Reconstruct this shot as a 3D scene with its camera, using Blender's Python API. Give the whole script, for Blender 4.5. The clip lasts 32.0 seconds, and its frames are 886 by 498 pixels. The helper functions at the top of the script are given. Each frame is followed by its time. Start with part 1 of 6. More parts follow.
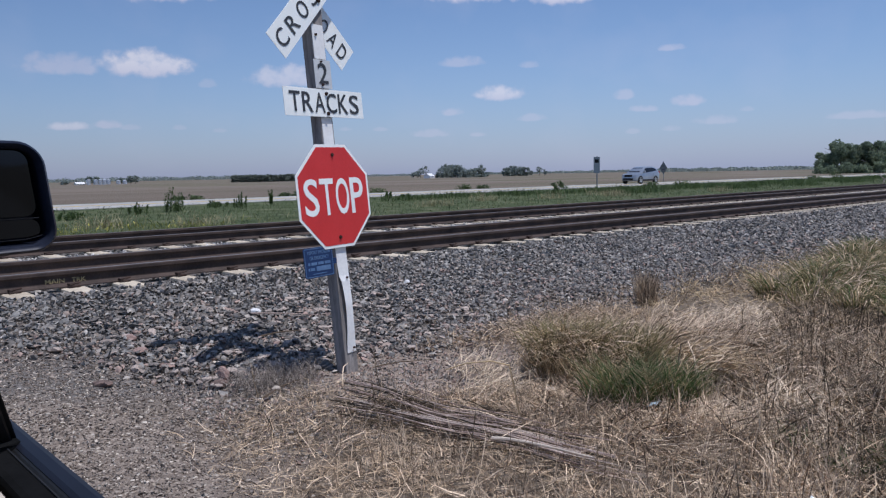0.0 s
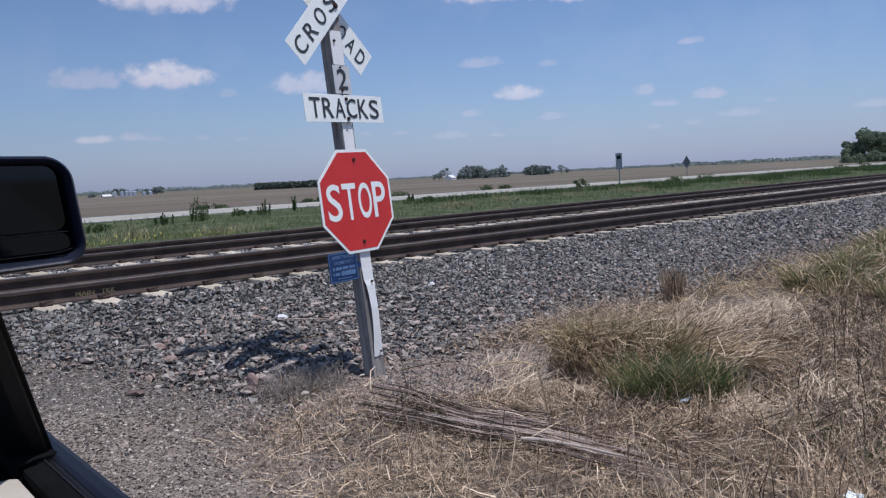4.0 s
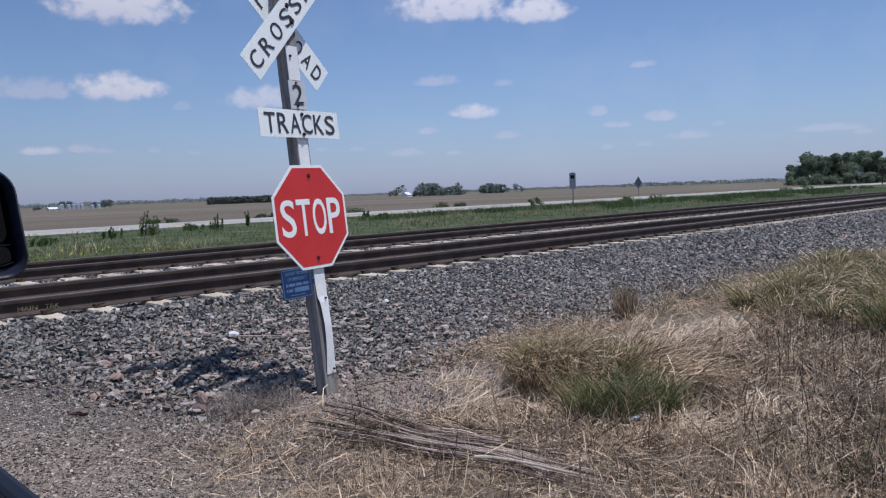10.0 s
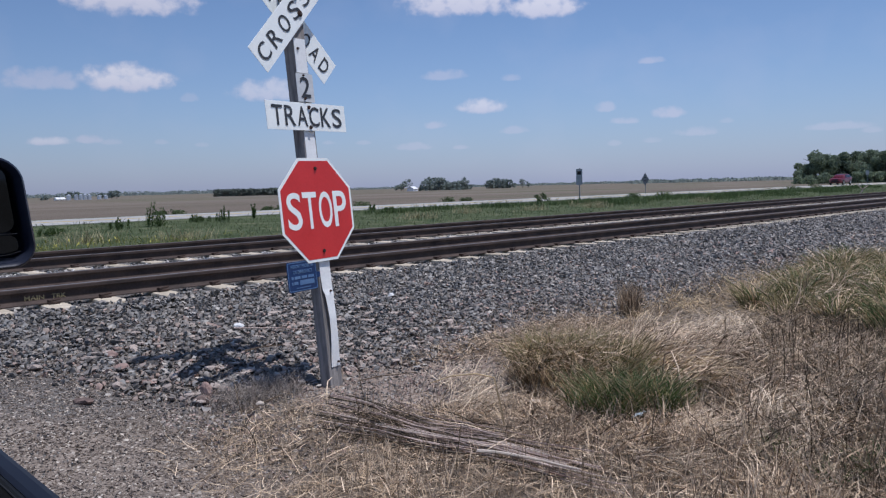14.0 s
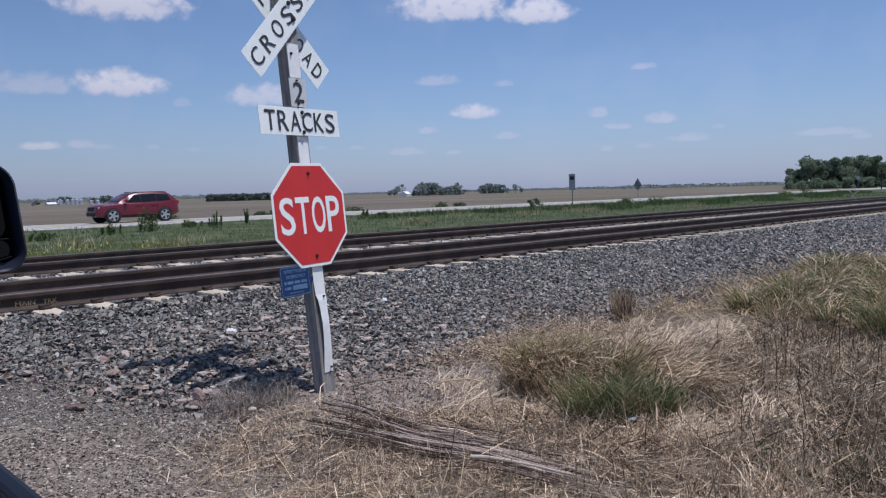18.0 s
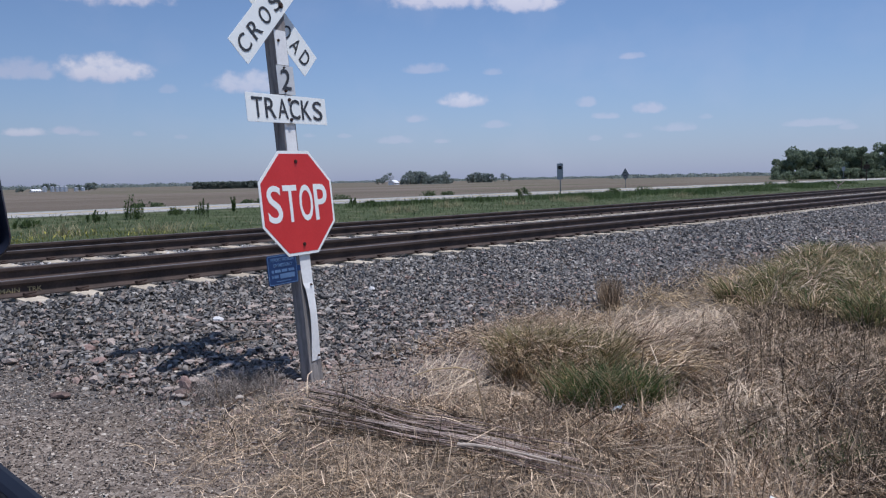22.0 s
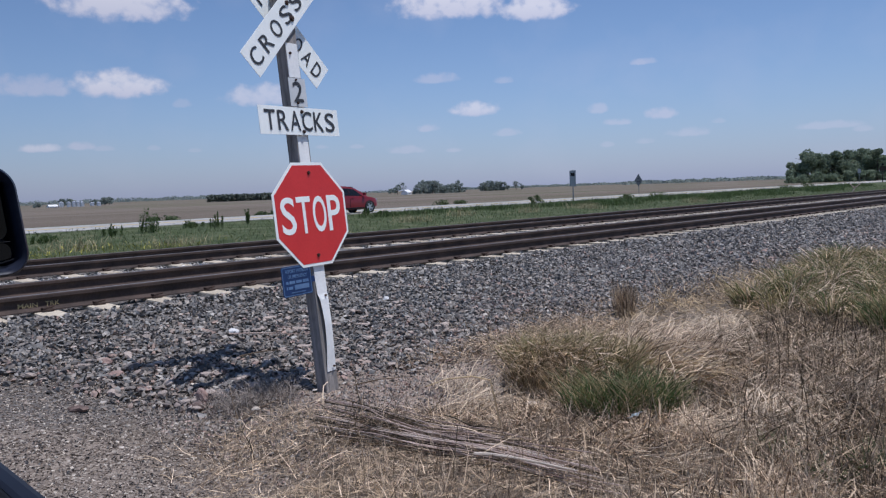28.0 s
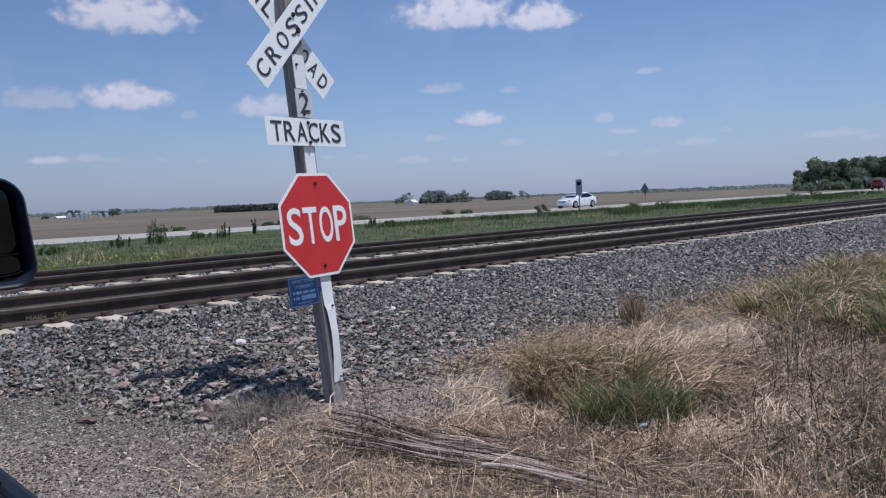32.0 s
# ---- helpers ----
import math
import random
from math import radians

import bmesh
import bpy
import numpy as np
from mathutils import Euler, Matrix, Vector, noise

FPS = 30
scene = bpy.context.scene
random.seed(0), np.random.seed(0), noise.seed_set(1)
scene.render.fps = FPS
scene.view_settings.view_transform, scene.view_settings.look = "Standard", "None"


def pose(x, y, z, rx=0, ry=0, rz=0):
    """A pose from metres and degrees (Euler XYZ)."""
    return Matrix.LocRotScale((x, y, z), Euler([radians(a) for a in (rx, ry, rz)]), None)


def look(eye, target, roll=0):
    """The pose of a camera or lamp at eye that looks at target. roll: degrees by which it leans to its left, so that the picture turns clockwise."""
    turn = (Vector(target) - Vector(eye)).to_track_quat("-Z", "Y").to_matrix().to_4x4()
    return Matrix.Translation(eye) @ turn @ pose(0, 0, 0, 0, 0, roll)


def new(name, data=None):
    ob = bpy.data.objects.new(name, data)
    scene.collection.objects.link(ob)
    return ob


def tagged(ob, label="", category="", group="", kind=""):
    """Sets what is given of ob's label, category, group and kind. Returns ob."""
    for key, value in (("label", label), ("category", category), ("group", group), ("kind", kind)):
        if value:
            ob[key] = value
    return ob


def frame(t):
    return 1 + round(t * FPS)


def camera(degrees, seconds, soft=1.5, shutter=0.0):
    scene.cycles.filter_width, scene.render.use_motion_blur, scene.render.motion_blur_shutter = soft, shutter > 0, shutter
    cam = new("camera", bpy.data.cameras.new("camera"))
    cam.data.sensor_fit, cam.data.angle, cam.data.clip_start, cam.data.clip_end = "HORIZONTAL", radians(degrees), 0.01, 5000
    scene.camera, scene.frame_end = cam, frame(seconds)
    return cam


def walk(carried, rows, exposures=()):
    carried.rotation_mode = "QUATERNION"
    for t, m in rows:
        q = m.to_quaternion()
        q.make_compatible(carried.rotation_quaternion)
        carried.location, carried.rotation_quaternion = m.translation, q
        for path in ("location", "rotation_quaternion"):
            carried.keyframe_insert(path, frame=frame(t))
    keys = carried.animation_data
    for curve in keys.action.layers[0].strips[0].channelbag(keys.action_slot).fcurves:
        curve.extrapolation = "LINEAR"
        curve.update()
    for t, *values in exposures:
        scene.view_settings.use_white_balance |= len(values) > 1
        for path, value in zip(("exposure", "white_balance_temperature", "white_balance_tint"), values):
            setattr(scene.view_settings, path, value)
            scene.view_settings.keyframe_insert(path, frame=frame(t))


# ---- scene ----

cam = camera(60.0, 32.0, soft=1.25)
PATH = [
    (0.0, pose(0.0002, 0.0009, 1.7717, 84.401, 1.033, -42.780)),
    (0.5, pose(0.0007, 0.0012, 1.7722, 84.425, 1.823, -42.423)),
    (1.0, pose(0.0001, 0.0006, 1.7736, 84.842, 1.788, -41.953)),
    (1.5, pose(0.0000, 0.0009, 1.7719, 84.402, 2.194, -41.839)),
    (2.0, pose(0.0002, 0.0010, 1.7733, 84.392, 2.350, -41.783)),
    (2.5, pose(0.0012, 0.0011, 1.7734, 84.534, 2.462, -41.531)),
    (4.5, pose(-0.0009, 0.0033, 1.7721, 84.706, 2.918, -41.143)),
    (5.0, pose(0.0017, 0.0021, 1.7743, 85.828, 2.564, -42.188)),
    (5.5, pose(0.0034, 0.0010, 1.7747, 85.821, 1.749, -43.315)),
    (6.0, pose(0.0024, 0.0008, 1.7756, 86.215, 2.280, -43.485)),
    (6.5, pose(0.0025, 0.0014, 1.7744, 85.400, 2.262, -44.802)),
    (7.0, pose(0.0035, 0.0002, 1.7756, 85.001, 1.700, -45.135)),
    (7.5, pose(0.0015, 0.0008, 1.7741, 85.265, 1.881, -44.193)),
    (8.0, pose(0.0010, 0.0022, 1.7730, 84.926, 1.441, -44.301)),
    (8.5, pose(-0.0003, -0.0001, 1.7710, 85.078, 1.849, -43.721)),
    (9.0, pose(0.0006, -0.0010, 1.7734, 85.999, 1.195, -44.736)),
    (9.5, pose(0.0010, 0.0009, 1.7728, 85.068, 1.110, -45.260)),
    (10.0, pose(0.0019, 0.0014, 1.7732, 85.710, 2.047, -44.484)),
    (10.5, pose(0.0011, 0.0024, 1.7729, 84.765, 1.619, -43.592)),
    (11.0, pose(0.0016, 0.0016, 1.7718, 84.821, 2.082, -43.443)),
    (11.5, pose(0.0013, 0.0024, 1.7728, 84.918, 1.599, -44.005)),
    (12.0, pose(0.0012, 0.0005, 1.7728, 85.952, 1.753, -43.635)),
    (12.5, pose(0.0011, 0.0013, 1.7729, 85.553, 1.758, -43.776)),
    (13.0, pose(0.0004, 0.0005, 1.7722, 85.546, 1.743, -43.336)),
    (13.5, pose(0.0011, 0.0013, 1.7721, 85.241, 1.747, -43.597)),
    (14.0, pose(0.0019, 0.0005, 1.7718, 85.319, 1.413, -44.015)),
    (14.5, pose(-0.0003, -0.0007, 1.7715, 85.061, 1.531, -43.593)),
    (16.5, pose(-0.0011, -0.0012, 1.7702, 84.951, 1.234, -43.540)),
    (17.0, pose(-0.0005, 0.0014, 1.7713, 84.684, 1.099, -43.634)),
    (17.5, pose(0.0002, 0.0010, 1.7711, 85.074, 1.410, -43.508)),
    (18.0, pose(0.0014, 0.0013, 1.7719, 85.684, 1.380, -44.529)),
    (18.5, pose(0.0004, 0.0015, 1.7698, 85.589, 0.589, -45.341)),
    (19.0, pose(0.0005, 0.0020, 1.7710, 85.340, 0.498, -45.345)),
    (19.5, pose(0.0012, 0.0013, 1.7709, 85.563, 0.909, -45.725)),
    (20.0, pose(0.0018, 0.0020, 1.7723, 85.154, 0.666, -46.258)),
    (20.5, pose(0.0020, 0.0004, 1.7715, 85.226, 0.966, -46.017)),
    (21.0, pose(0.0015, 0.0002, 1.7714, 85.212, 1.356, -45.976)),
    (21.5, pose(0.0015, 0.0010, 1.7716, 84.920, 1.194, -45.668)),
    (22.0, pose(0.0012, -0.0000, 1.7710, 84.837, 1.095, -45.416)),
    (22.5, pose(0.0016, 0.0013, 1.7725, 84.685, 1.142, -45.276)),
    (23.0, pose(0.0020, 0.0022, 1.7731, 84.668, 1.408, -45.513)),
    (23.5, pose(0.0008, -0.0006, 1.7707, 85.325, 1.448, -45.081)),
    (24.0, pose(0.0006, 0.0009, 1.7707, 85.097, 1.314, -44.970)),
    (24.5, pose(-0.0001, 0.0002, 1.7695, 84.759, -0.047, -45.011)),
    (25.0, pose(-0.0004, -0.0004, 1.7698, 84.634, 0.761, -45.036)),
    (25.5, pose(-0.0002, 0.0019, 1.7708, 84.752, 1.503, -45.552)),
    (27.5, pose(-0.0001, 0.0008, 1.7709, 85.461, 1.873, -45.144)),
    (28.0, pose(0.0012, 0.0004, 1.7719, 85.528, 2.031, -44.478)),
    (28.5, pose(-0.0002, 0.0004, 1.7713, 85.516, 1.845, -45.154)),
    (29.0, pose(0.0003, 0.0007, 1.7724, 85.863, 2.388, -44.519)),
    (29.5, pose(0.0003, 0.0009, 1.7734, 85.872, 2.587, -44.197)),
    (30.0, pose(0.0004, 0.0010, 1.7734, 86.096, 2.841, -44.053)),
    (30.5, pose(0.0008, 0.0005, 1.7734, 85.958, 2.574, -44.730)),
    (31.0, pose(0.0014, 0.0001, 1.7739, 85.807, 2.875, -44.411)),
    (31.5, pose(0.0010, -0.0006, 1.7736, 86.294, 2.721, -44.147)),
    (32.0, pose(0.0004, 0.0004, 1.7739, 86.267, 2.304, -44.017)),
]
walk(cam, PATH, exposures=[(0.0, 0.0, 5750, 15), (32.0, 0.0, 5750, 15)])

# ---- daylight ----
SUN_WAY = Vector((0.155, -0.30, 1.0)).normalized()
sun_data = bpy.data.lights.new("sun", "SUN")
sun_data.energy, sun_data.angle, sun_data.color = 3.7, radians(0.53), (1.0, 0.95, 0.88)
sun = new("sun", sun_data)
sun.matrix_world = look(SUN_WAY * 60, (0, 0, 0))

LARGE_CLOUDS = [  # azimuth, elevation, half width, half height (degrees), thickness
    (22.4, 12.9, 4.3, 1.75, 1.0), (45.6, 13.1, 4.2, 1.65, 1.0), (51.6, 12.5, 2.6, 1.35, 1.0), (22.0, 7.6, 3.0, 1.15, 1.0), (16.9, 7.4, 2.4, 0.9, 0.6),
    (31.5, 6.9, 2.4, 1.0, 0.75), (47.1, 5.65, 1.8, 0.7, 0.85), (60.5, 4.7, 1.1, 0.52, 0.65), (44.3, 8.0, 1.5, 0.5, 0.5),
]
SMALL_CLOUDS = [
    (49.2, 7.7, 0.7, 0.35, 0.4), (59.2, 8.4, 0.8, 0.32, 0.5), (55.9, 5.3, 0.75, 0.47, 0.5), (57.3, 4.3, 1.0, 0.32, 0.5), (43.5, 4.45, 0.75, 0.4, 0.5),
    (49.4, 3.9, 1.15, 0.36, 0.4), (62.3, 3.3, 1.5, 0.4, 0.42), (71.2, 3.25, 1.8, 0.36, 0.4), (73.1, 2.9, 0.55, 0.28, 0.3), (64.2, 4.0, 0.45, 0.24, 0.25),
    (17.3, 3.5, 1.5, 0.34, 0.72), (19.4, 3.65, 0.95, 0.36, 0.58), (20.9, 3.5, 0.65, 0.24, 0.3), (24.1, 3.5, 0.45, 0.24, 0.28), (26.1, 6.5, 0.7, 0.4, 0.3),
    (26.8, 3.3, 0.5, 0.2, 0.25), (41.9, 2.9, 1.5, 0.36, 0.4), (45.5, 2.8, 0.6, 0.24, 0.4), (35.7, 3.35, 0.5, 0.2, 0.3), (38.2, 3.3, 0.5, 0.2, 0.3),
    (56.6, 2.75, 0.6, 0.28, 0.3), (59.3, 2.85, 0.6, 0.28, 0.3),
]


def build_sky():
    world = bpy.data.worlds.new("sky")
    scene.world = world
    world.use_nodes = True
    n, l = world.node_tree.nodes, world.node_tree.links
    n.clear()
    out, bg = n.new("ShaderNodeOutputWorld"), n.new("ShaderNodeBackground")
    sky = n.new("ShaderNodeTexSky")
    sky.sky_type, sky.sun_disc = "NISHITA", False
    sky.sun_elevation = math.asin(SUN_WAY.z)
    sky.sun_rotation = -math.atan2(SUN_WAY.x, SUN_WAY.y)
    sky.air_density, sky.dust_density, sky.ozone_density, sky.altitude = 1.0, 0.3, 4.0, 200
    bg.inputs["Strength"].default_value = 0.10

    def m(op, a, b=None, c=None):
        k = n.new("ShaderNodeMath")
        k.operation = op
        for i, v in enumerate((a, b, c)):
            if v is None:
                continue
            if isinstance(v, (int, float)):
                k.inputs[i].default_value = v
            else:
                l.new(v, k.inputs[i])
        return k.outputs[0]

    tc, sep = n.new("ShaderNodeTexCoord"), n.new("ShaderNodeSeparateXYZ")
    l.new(tc.outputs["Generated"], sep.inputs[0])
    x, y, z = sep.outputs
    az = m("MULTIPLY", m("ARCTAN2", x, y), 57.2958)
    el = m("MULTIPLY", m("ARCSINE", z), 57.2958)
    comb = n.new("ShaderNodeCombineXYZ")
    l.new(az, comb.inputs[0])
    l.new(m("MULTIPLY", el, 1.15), comb.inputs[1])
    puff = n.new("ShaderNodeTexNoise")
    puff.inputs["Scale"].default_value, puff.inputs["Detail"].default_value = 0.95, 5.0
    puff.inputs["Roughness"].default_value = 0.5
    l.new(comb.outputs[0], puff.inputs["Vector"])
    ragged = m("MULTIPLY", m("SUBTRACT", puff.outputs["Fac"], 0.5), 2.9)
    total = None
    lit = None
    for a0, e0, w, h, thick in LARGE_CLOUDS + SMALL_CLOUDS:
        u = m("MULTIPLY", m("SUBTRACT", az, a0), 1.0 / w)
        v = m("MULTIPLY", m("SUBTRACT", el, e0), 1.0 / h)
        high = m("ADD", v, 0.75)
        v = m("MAXIMUM", v, m("MULTIPLY", v, -1.9))
        r = m("ADD", m("MULTIPLY", u, u), m("MULTIPLY", v, v))
        f = m("MINIMUM", m("MAXIMUM", m("MULTIPLY", m("SUBTRACT", m("ADD", 1.5, ragged), r), 0.7), 0.0), 1.0)
        f = m("MULTIPLY", m("MULTIPLY", m("MULTIPLY", f, f), m("SUBTRACT", 3.0, m("MULTIPLY", f, 2.0))), thick)
        total = f if total is None else m("MAXIMUM", total, f)
        if thick > 0.7:
            top = m("MULTIPLY", f, m("MINIMUM", m("MAXIMUM", high, 0.0), 1.0))
            lit = top if lit is None else m("MAXIMUM", lit, top)
    veil = n.new("ShaderNodeTexNoise")
    veil.inputs["Scale"].default_value, veil.inputs["Detail"].default_value = 0.16, 5.0
    l.new(comb.outputs[0], veil.inputs["Vector"])
    thin = m("MULTIPLY", m("MAXIMUM", m("SUBTRACT", veil.outputs["Fac"], 0.5), 0.0), 0.5)
    total = m("MINIMUM", m("ADD", total, thin), 1.0)
    # grey undersides, sunlit tops
    white, mix = n.new("ShaderNodeMix"), n.new("ShaderNodeMix")
    white.data_type = "RGBA"
    white.inputs["A"].default_value, white.inputs["B"].default_value = (5.9, 5.75, 6.45, 1), (7.5, 7.2, 7.3, 1)
    l.new(lit, white.inputs["Factor"])
    mix.data_type = "RGBA"
    l.new(m("MULTIPLY", total, 0.84), mix.inputs["Factor"])
    # pale haze low in the sky
    haze, hazy = n.new("ShaderNodeRGB"), n.new("ShaderNodeMix")
    haze.outputs[0].default_value = (2.46, 2.88, 4.45, 1)
    hazy.data_type = "RGBA"
    l.new(m("MULTIPLY", m("POWER", 2.718, m("MULTIPLY", m("MAXIMUM", el, 0.0), -0.16)), 0.75), hazy.inputs["Factor"])
    l.new(sky.outputs[0], hazy.inputs["A"])
    l.new(haze.outputs[0], hazy.inputs["B"])
    l.new(hazy.outputs["Result"], mix.inputs["A"])
    l.new(white.outputs["Result"], mix.inputs["B"])
    l.new(mix.outputs["Result"], bg.inputs["Color"])
    # the sky is a little deeper away from the sun
    away = m("MAXIMUM", m("COSINE", m("MULTIPLY", m("ADD", az, 5.0), 0.0174533)), 0.0)
    l.new(m("MULTIPLY", m("SUBTRACT", 1.0, m("MULTIPLY", m("POWER", away, 4.0), 0.17)), 0.10), bg.inputs["Strength"])
    l.new(bg.outputs[0], out.inputs[0])


build_sky()


# ---- materials ----
def material(name, low, high, scale=8.0, fine=60.0, rough=0.7, metal=0.0, bump=0.2, step=0.01, shade=0.0, island=0.0, coat=0.0, stretch=None, clear=0.0):
    """Two tones mixed by coarse and fine noise; shade: tone by object, island: tone by loose piece."""
    mt = bpy.data.materials.new(name)
    mt.use_nodes = True
    n, l = mt.node_tree.nodes, mt.node_tree.links
    bsdf = n["Principled BSDF"]
    tc = n.new("ShaderNodeTexCoord")
    where = tc.outputs["Object"]
    if stretch:
        mp = n.new("ShaderNodeMapping")
        mp.inputs["Scale"].default_value = stretch
        l.new(where, mp.inputs["Vector"])
        where = mp.outputs[0]
    big, small = n.new("ShaderNodeTexNoise"), n.new("ShaderNodeTexNoise")
    for node, sc in ((big, scale), (small, fine)):
        node.inputs["Scale"].default_value, node.inputs["Detail"].default_value = sc, 5.0
        l.new(where, node.inputs["Vector"])
    add = n.new("ShaderNodeMath")
    add.operation = "MULTIPLY_ADD"
    l.new(small.outputs["Fac"], add.inputs[0])
    add.inputs[1].default_value = 0.6
    l.new(big.outputs["Fac"], add.inputs[2])
    ramp = n.new("ShaderNodeValToRGB")
    ramp.color_ramp.elements[0].position, ramp.color_ramp.elements[1].position = 0.55, 1.05
    ramp.color_ramp.elements[0].color, ramp.color_ramp.elements[1].color = (*low, 1), (*high, 1)
    fac = add.outputs[0]
    for amount, node, socket in ((shade, "ShaderNodeObjectInfo", "Random"), (island, "ShaderNodeNewGeometry", "Random Per Island")):
        if amount:
            info, more = n.new(node), n.new("ShaderNodeMath")
            more.operation = "MULTIPLY_ADD"
            l.new(info.outputs[socket], more.inputs[0])
            more.inputs[1].default_value = amount
            shift = n.new("ShaderNodeMath")
            shift.operation = "SUBTRACT"
            l.new(fac, shift.inputs[0])
            shift.inputs[1].default_value = amount / 2
            l.new(shift.outputs[0], more.inputs[2])
            fac = more.outputs[0]
    l.new(fac, ramp.inputs["Fac"])
    l.new(ramp.outputs["Color"], bsdf.inputs["Base Color"])
    bsdf.inputs["Roughness"].default_value, bsdf.inputs["Metallic"].default_value = rough, metal
    bsdf.inputs["Coat Weight"].default_value = coat
    bsdf.inputs["Coat Roughness"].default_value = 0.08
    bsdf.inputs["Transmission Weight"].default_value = clear
    if bump:
        bp = n.new("ShaderNodeBump")
        bp.inputs["Strength"].default_value, bp.inputs["Distance"].default_value = bump, step
        l.new(small.outputs["Fac"], bp.inputs["Height"])
        l.new(bp.outputs[0], bsdf.inputs["Normal"])
    return mt


def ground_material():
    """Gravel road, dead thatch, ballast, verge and field, each in its stretch of the land, with ragged borders."""
    mt = bpy.data.materials.new("ground")
    mt.use_nodes = True
    n, l = mt.node_tree.nodes, mt.node_tree.links
    bsdf = n["Principled BSDF"]
    bsdf.inputs["Roughness"].default_value = 0.95
    bsdf.inputs["Specular IOR Level"].default_value = 0.15
    tc = n.new("ShaderNodeTexCoord")
    where = tc.outputs["Object"]

    def noise_at(scale, detail=6.0):
        k = n.new("ShaderNodeTexNoise")
        k.inputs["Scale"].default_value, k.inputs["Detail"].default_value = scale, detail
        l.new(where, k.inputs["Vector"])
        return k.outputs["Fac"]

    def tones(fac, *stops):
        k = n.new("ShaderNodeValToRGB")
        els = k.color_ramp.elements
        while len(els) < len(stops):
            els.new(0.5)
        for e, (p, c) in zip(els, stops):
            e.position, e.color = p, (*c, 1)
        l.new(fac, k.inputs["Fac"])
        return k.outputs["Color"]

    def calc(op, a, b):
        k = n.new("ShaderNodeMath")
        k.operation = op
        for i, v in enumerate((a, b)):
            if isinstance(v, (int, float)):
                k.inputs[i].default_value = v
            else:
                l.new(v, k.inputs[i])
        return k.outputs[0]

    def blend(mask, a, b):
        k = n.new("ShaderNodeMix")
        k.data_type = "RGBA"
        l.new(mask, k.inputs["Factor"])
        l.new(a, k.inputs["A"])
        l.new(b, k.inputs["B"])
        return k.outputs["Result"]

    def over(value, edge, soft):
        k = n.new("ShaderNodeMapRange")
        k.interpolation_type = "SMOOTHSTEP"
        l.new(value, k.inputs["Value"])
        k.inputs["From Min"].default_value, k.inputs["From Max"].default_value = edge - soft, edge + soft
        return k.outputs[0]

    sep = n.new("ShaderNodeSeparateXYZ")
    l.new(where, sep.inputs[0])
    x, y = sep.outputs[0], sep.outputs[1]
    rag = calc("SUBTRACT", noise_at(1.3), 0.5)
    yr = calc("ADD", y, calc("MULTIPLY", rag, 1.2))
    xr = calc("ADD", x, calc("MULTIPLY", rag, 1.6))
    vor = n.new("ShaderNodeTexVoronoi")
    vor.inputs["Scale"].default_value = 55
    l.new(where, vor.inputs["Vector"])
    cell = n.new("ShaderNodeSeparateColor")
    l.new(vor.outputs["Color"], cell.inputs[0])
    patches = noise_at(0.8)
    gravel = blend(calc("MULTIPLY", patches, 0.7), tones(cell.outputs[0], (0.0, (0.155, 0.124, 0.099)), (0.7, (0.28, 0.23, 0.185)), (1.0, (0.45, 0.39, 0.32))),
                   tones(noise_at(9.0), (0.3, (0.17, 0.134, 0.105)), (0.7, (0.30, 0.244, 0.193))))
    thatch = tones(noise_at(14.0, 9.0), (0.3, (0.085, 0.066, 0.048)), (0.5, (0.185, 0.147, 0.108)), (0.72, (0.32, 0.262, 0.195)))
    bed = tones(cell.outputs[1], (0.0, (0.085, 0.076, 0.068)), (1.0, (0.22, 0.196, 0.172)))
    verge = tones(noise_at(0.9, 9.0), (0.3, (0.046, 0.064, 0.024)), (0.52, (0.083, 0.102, 0.048)), (0.72, (0.152, 0.15, 0.082)))
    furrow = n.new("ShaderNodeTexNoise")
    furrow.inputs["Scale"].default_value, furrow.inputs["Detail"].default_value = 1.0, 6.0
    fmap = n.new("ShaderNodeMapping")
    fmap.inputs["Scale"].default_value = (0.006, 0.05, 1)
    l.new(where, fmap.inputs["Vector"])
    l.new(fmap.outputs[0], furrow.inputs["Vector"])
    field = tones(furrow.outputs["Fac"], (0.32, (0.12, 0.097, 0.072)), (0.5, (0.165, 0.134, 0.102)), (0.68, (0.205, 0.172, 0.134)))
    col = blend(over(xr, 2.35, 0.35), gravel, thatch)
    dx = calc("MULTIPLY", calc("SUBTRACT", xr, 4.7), 0.72)
    dy = calc("MULTIPLY", calc("SUBTRACT", yr, 5.05), 1.15)
    dirt = tones(noise_at(22.0, 8.0), (0.3, (0.17, 0.127, 0.097)), (0.55, (0.31, 0.245, 0.192)), (0.75, (0.45, 0.375, 0.30)))
    col = blend(over(calc("SUBTRACT", 1.0, calc("ADD", calc("MULTIPLY", dx, dx), calc("MULTIPLY", dy, dy))), 0.0, 0.35), col, dirt)
    col = blend(over(yr, 5.9, 0.3), col, bed)
    col = blend(over(yr, 17.2, 0.4), col, verge)
    green = calc("MULTIPLY", over(noise_at(0.012, 3.0), 0.55, 0.12), over(x, 60.0, 60.0))
    field = blend(calc("MULTIPLY", green, 0.6), field, tones(noise_at(0.3, 6.0), (0.3, (0.07, 0.085, 0.04)), (0.7, (0.13, 0.13, 0.065))))
    col = blend(over(yr, 48.5, 1.2), col, field)
    l.new(col, bsdf.inputs["Base Color"])
    bp = n.new("ShaderNodeBump")
    bp.inputs["Strength"].default_value, bp.inputs["Distance"].default_value = 0.8, 0.02
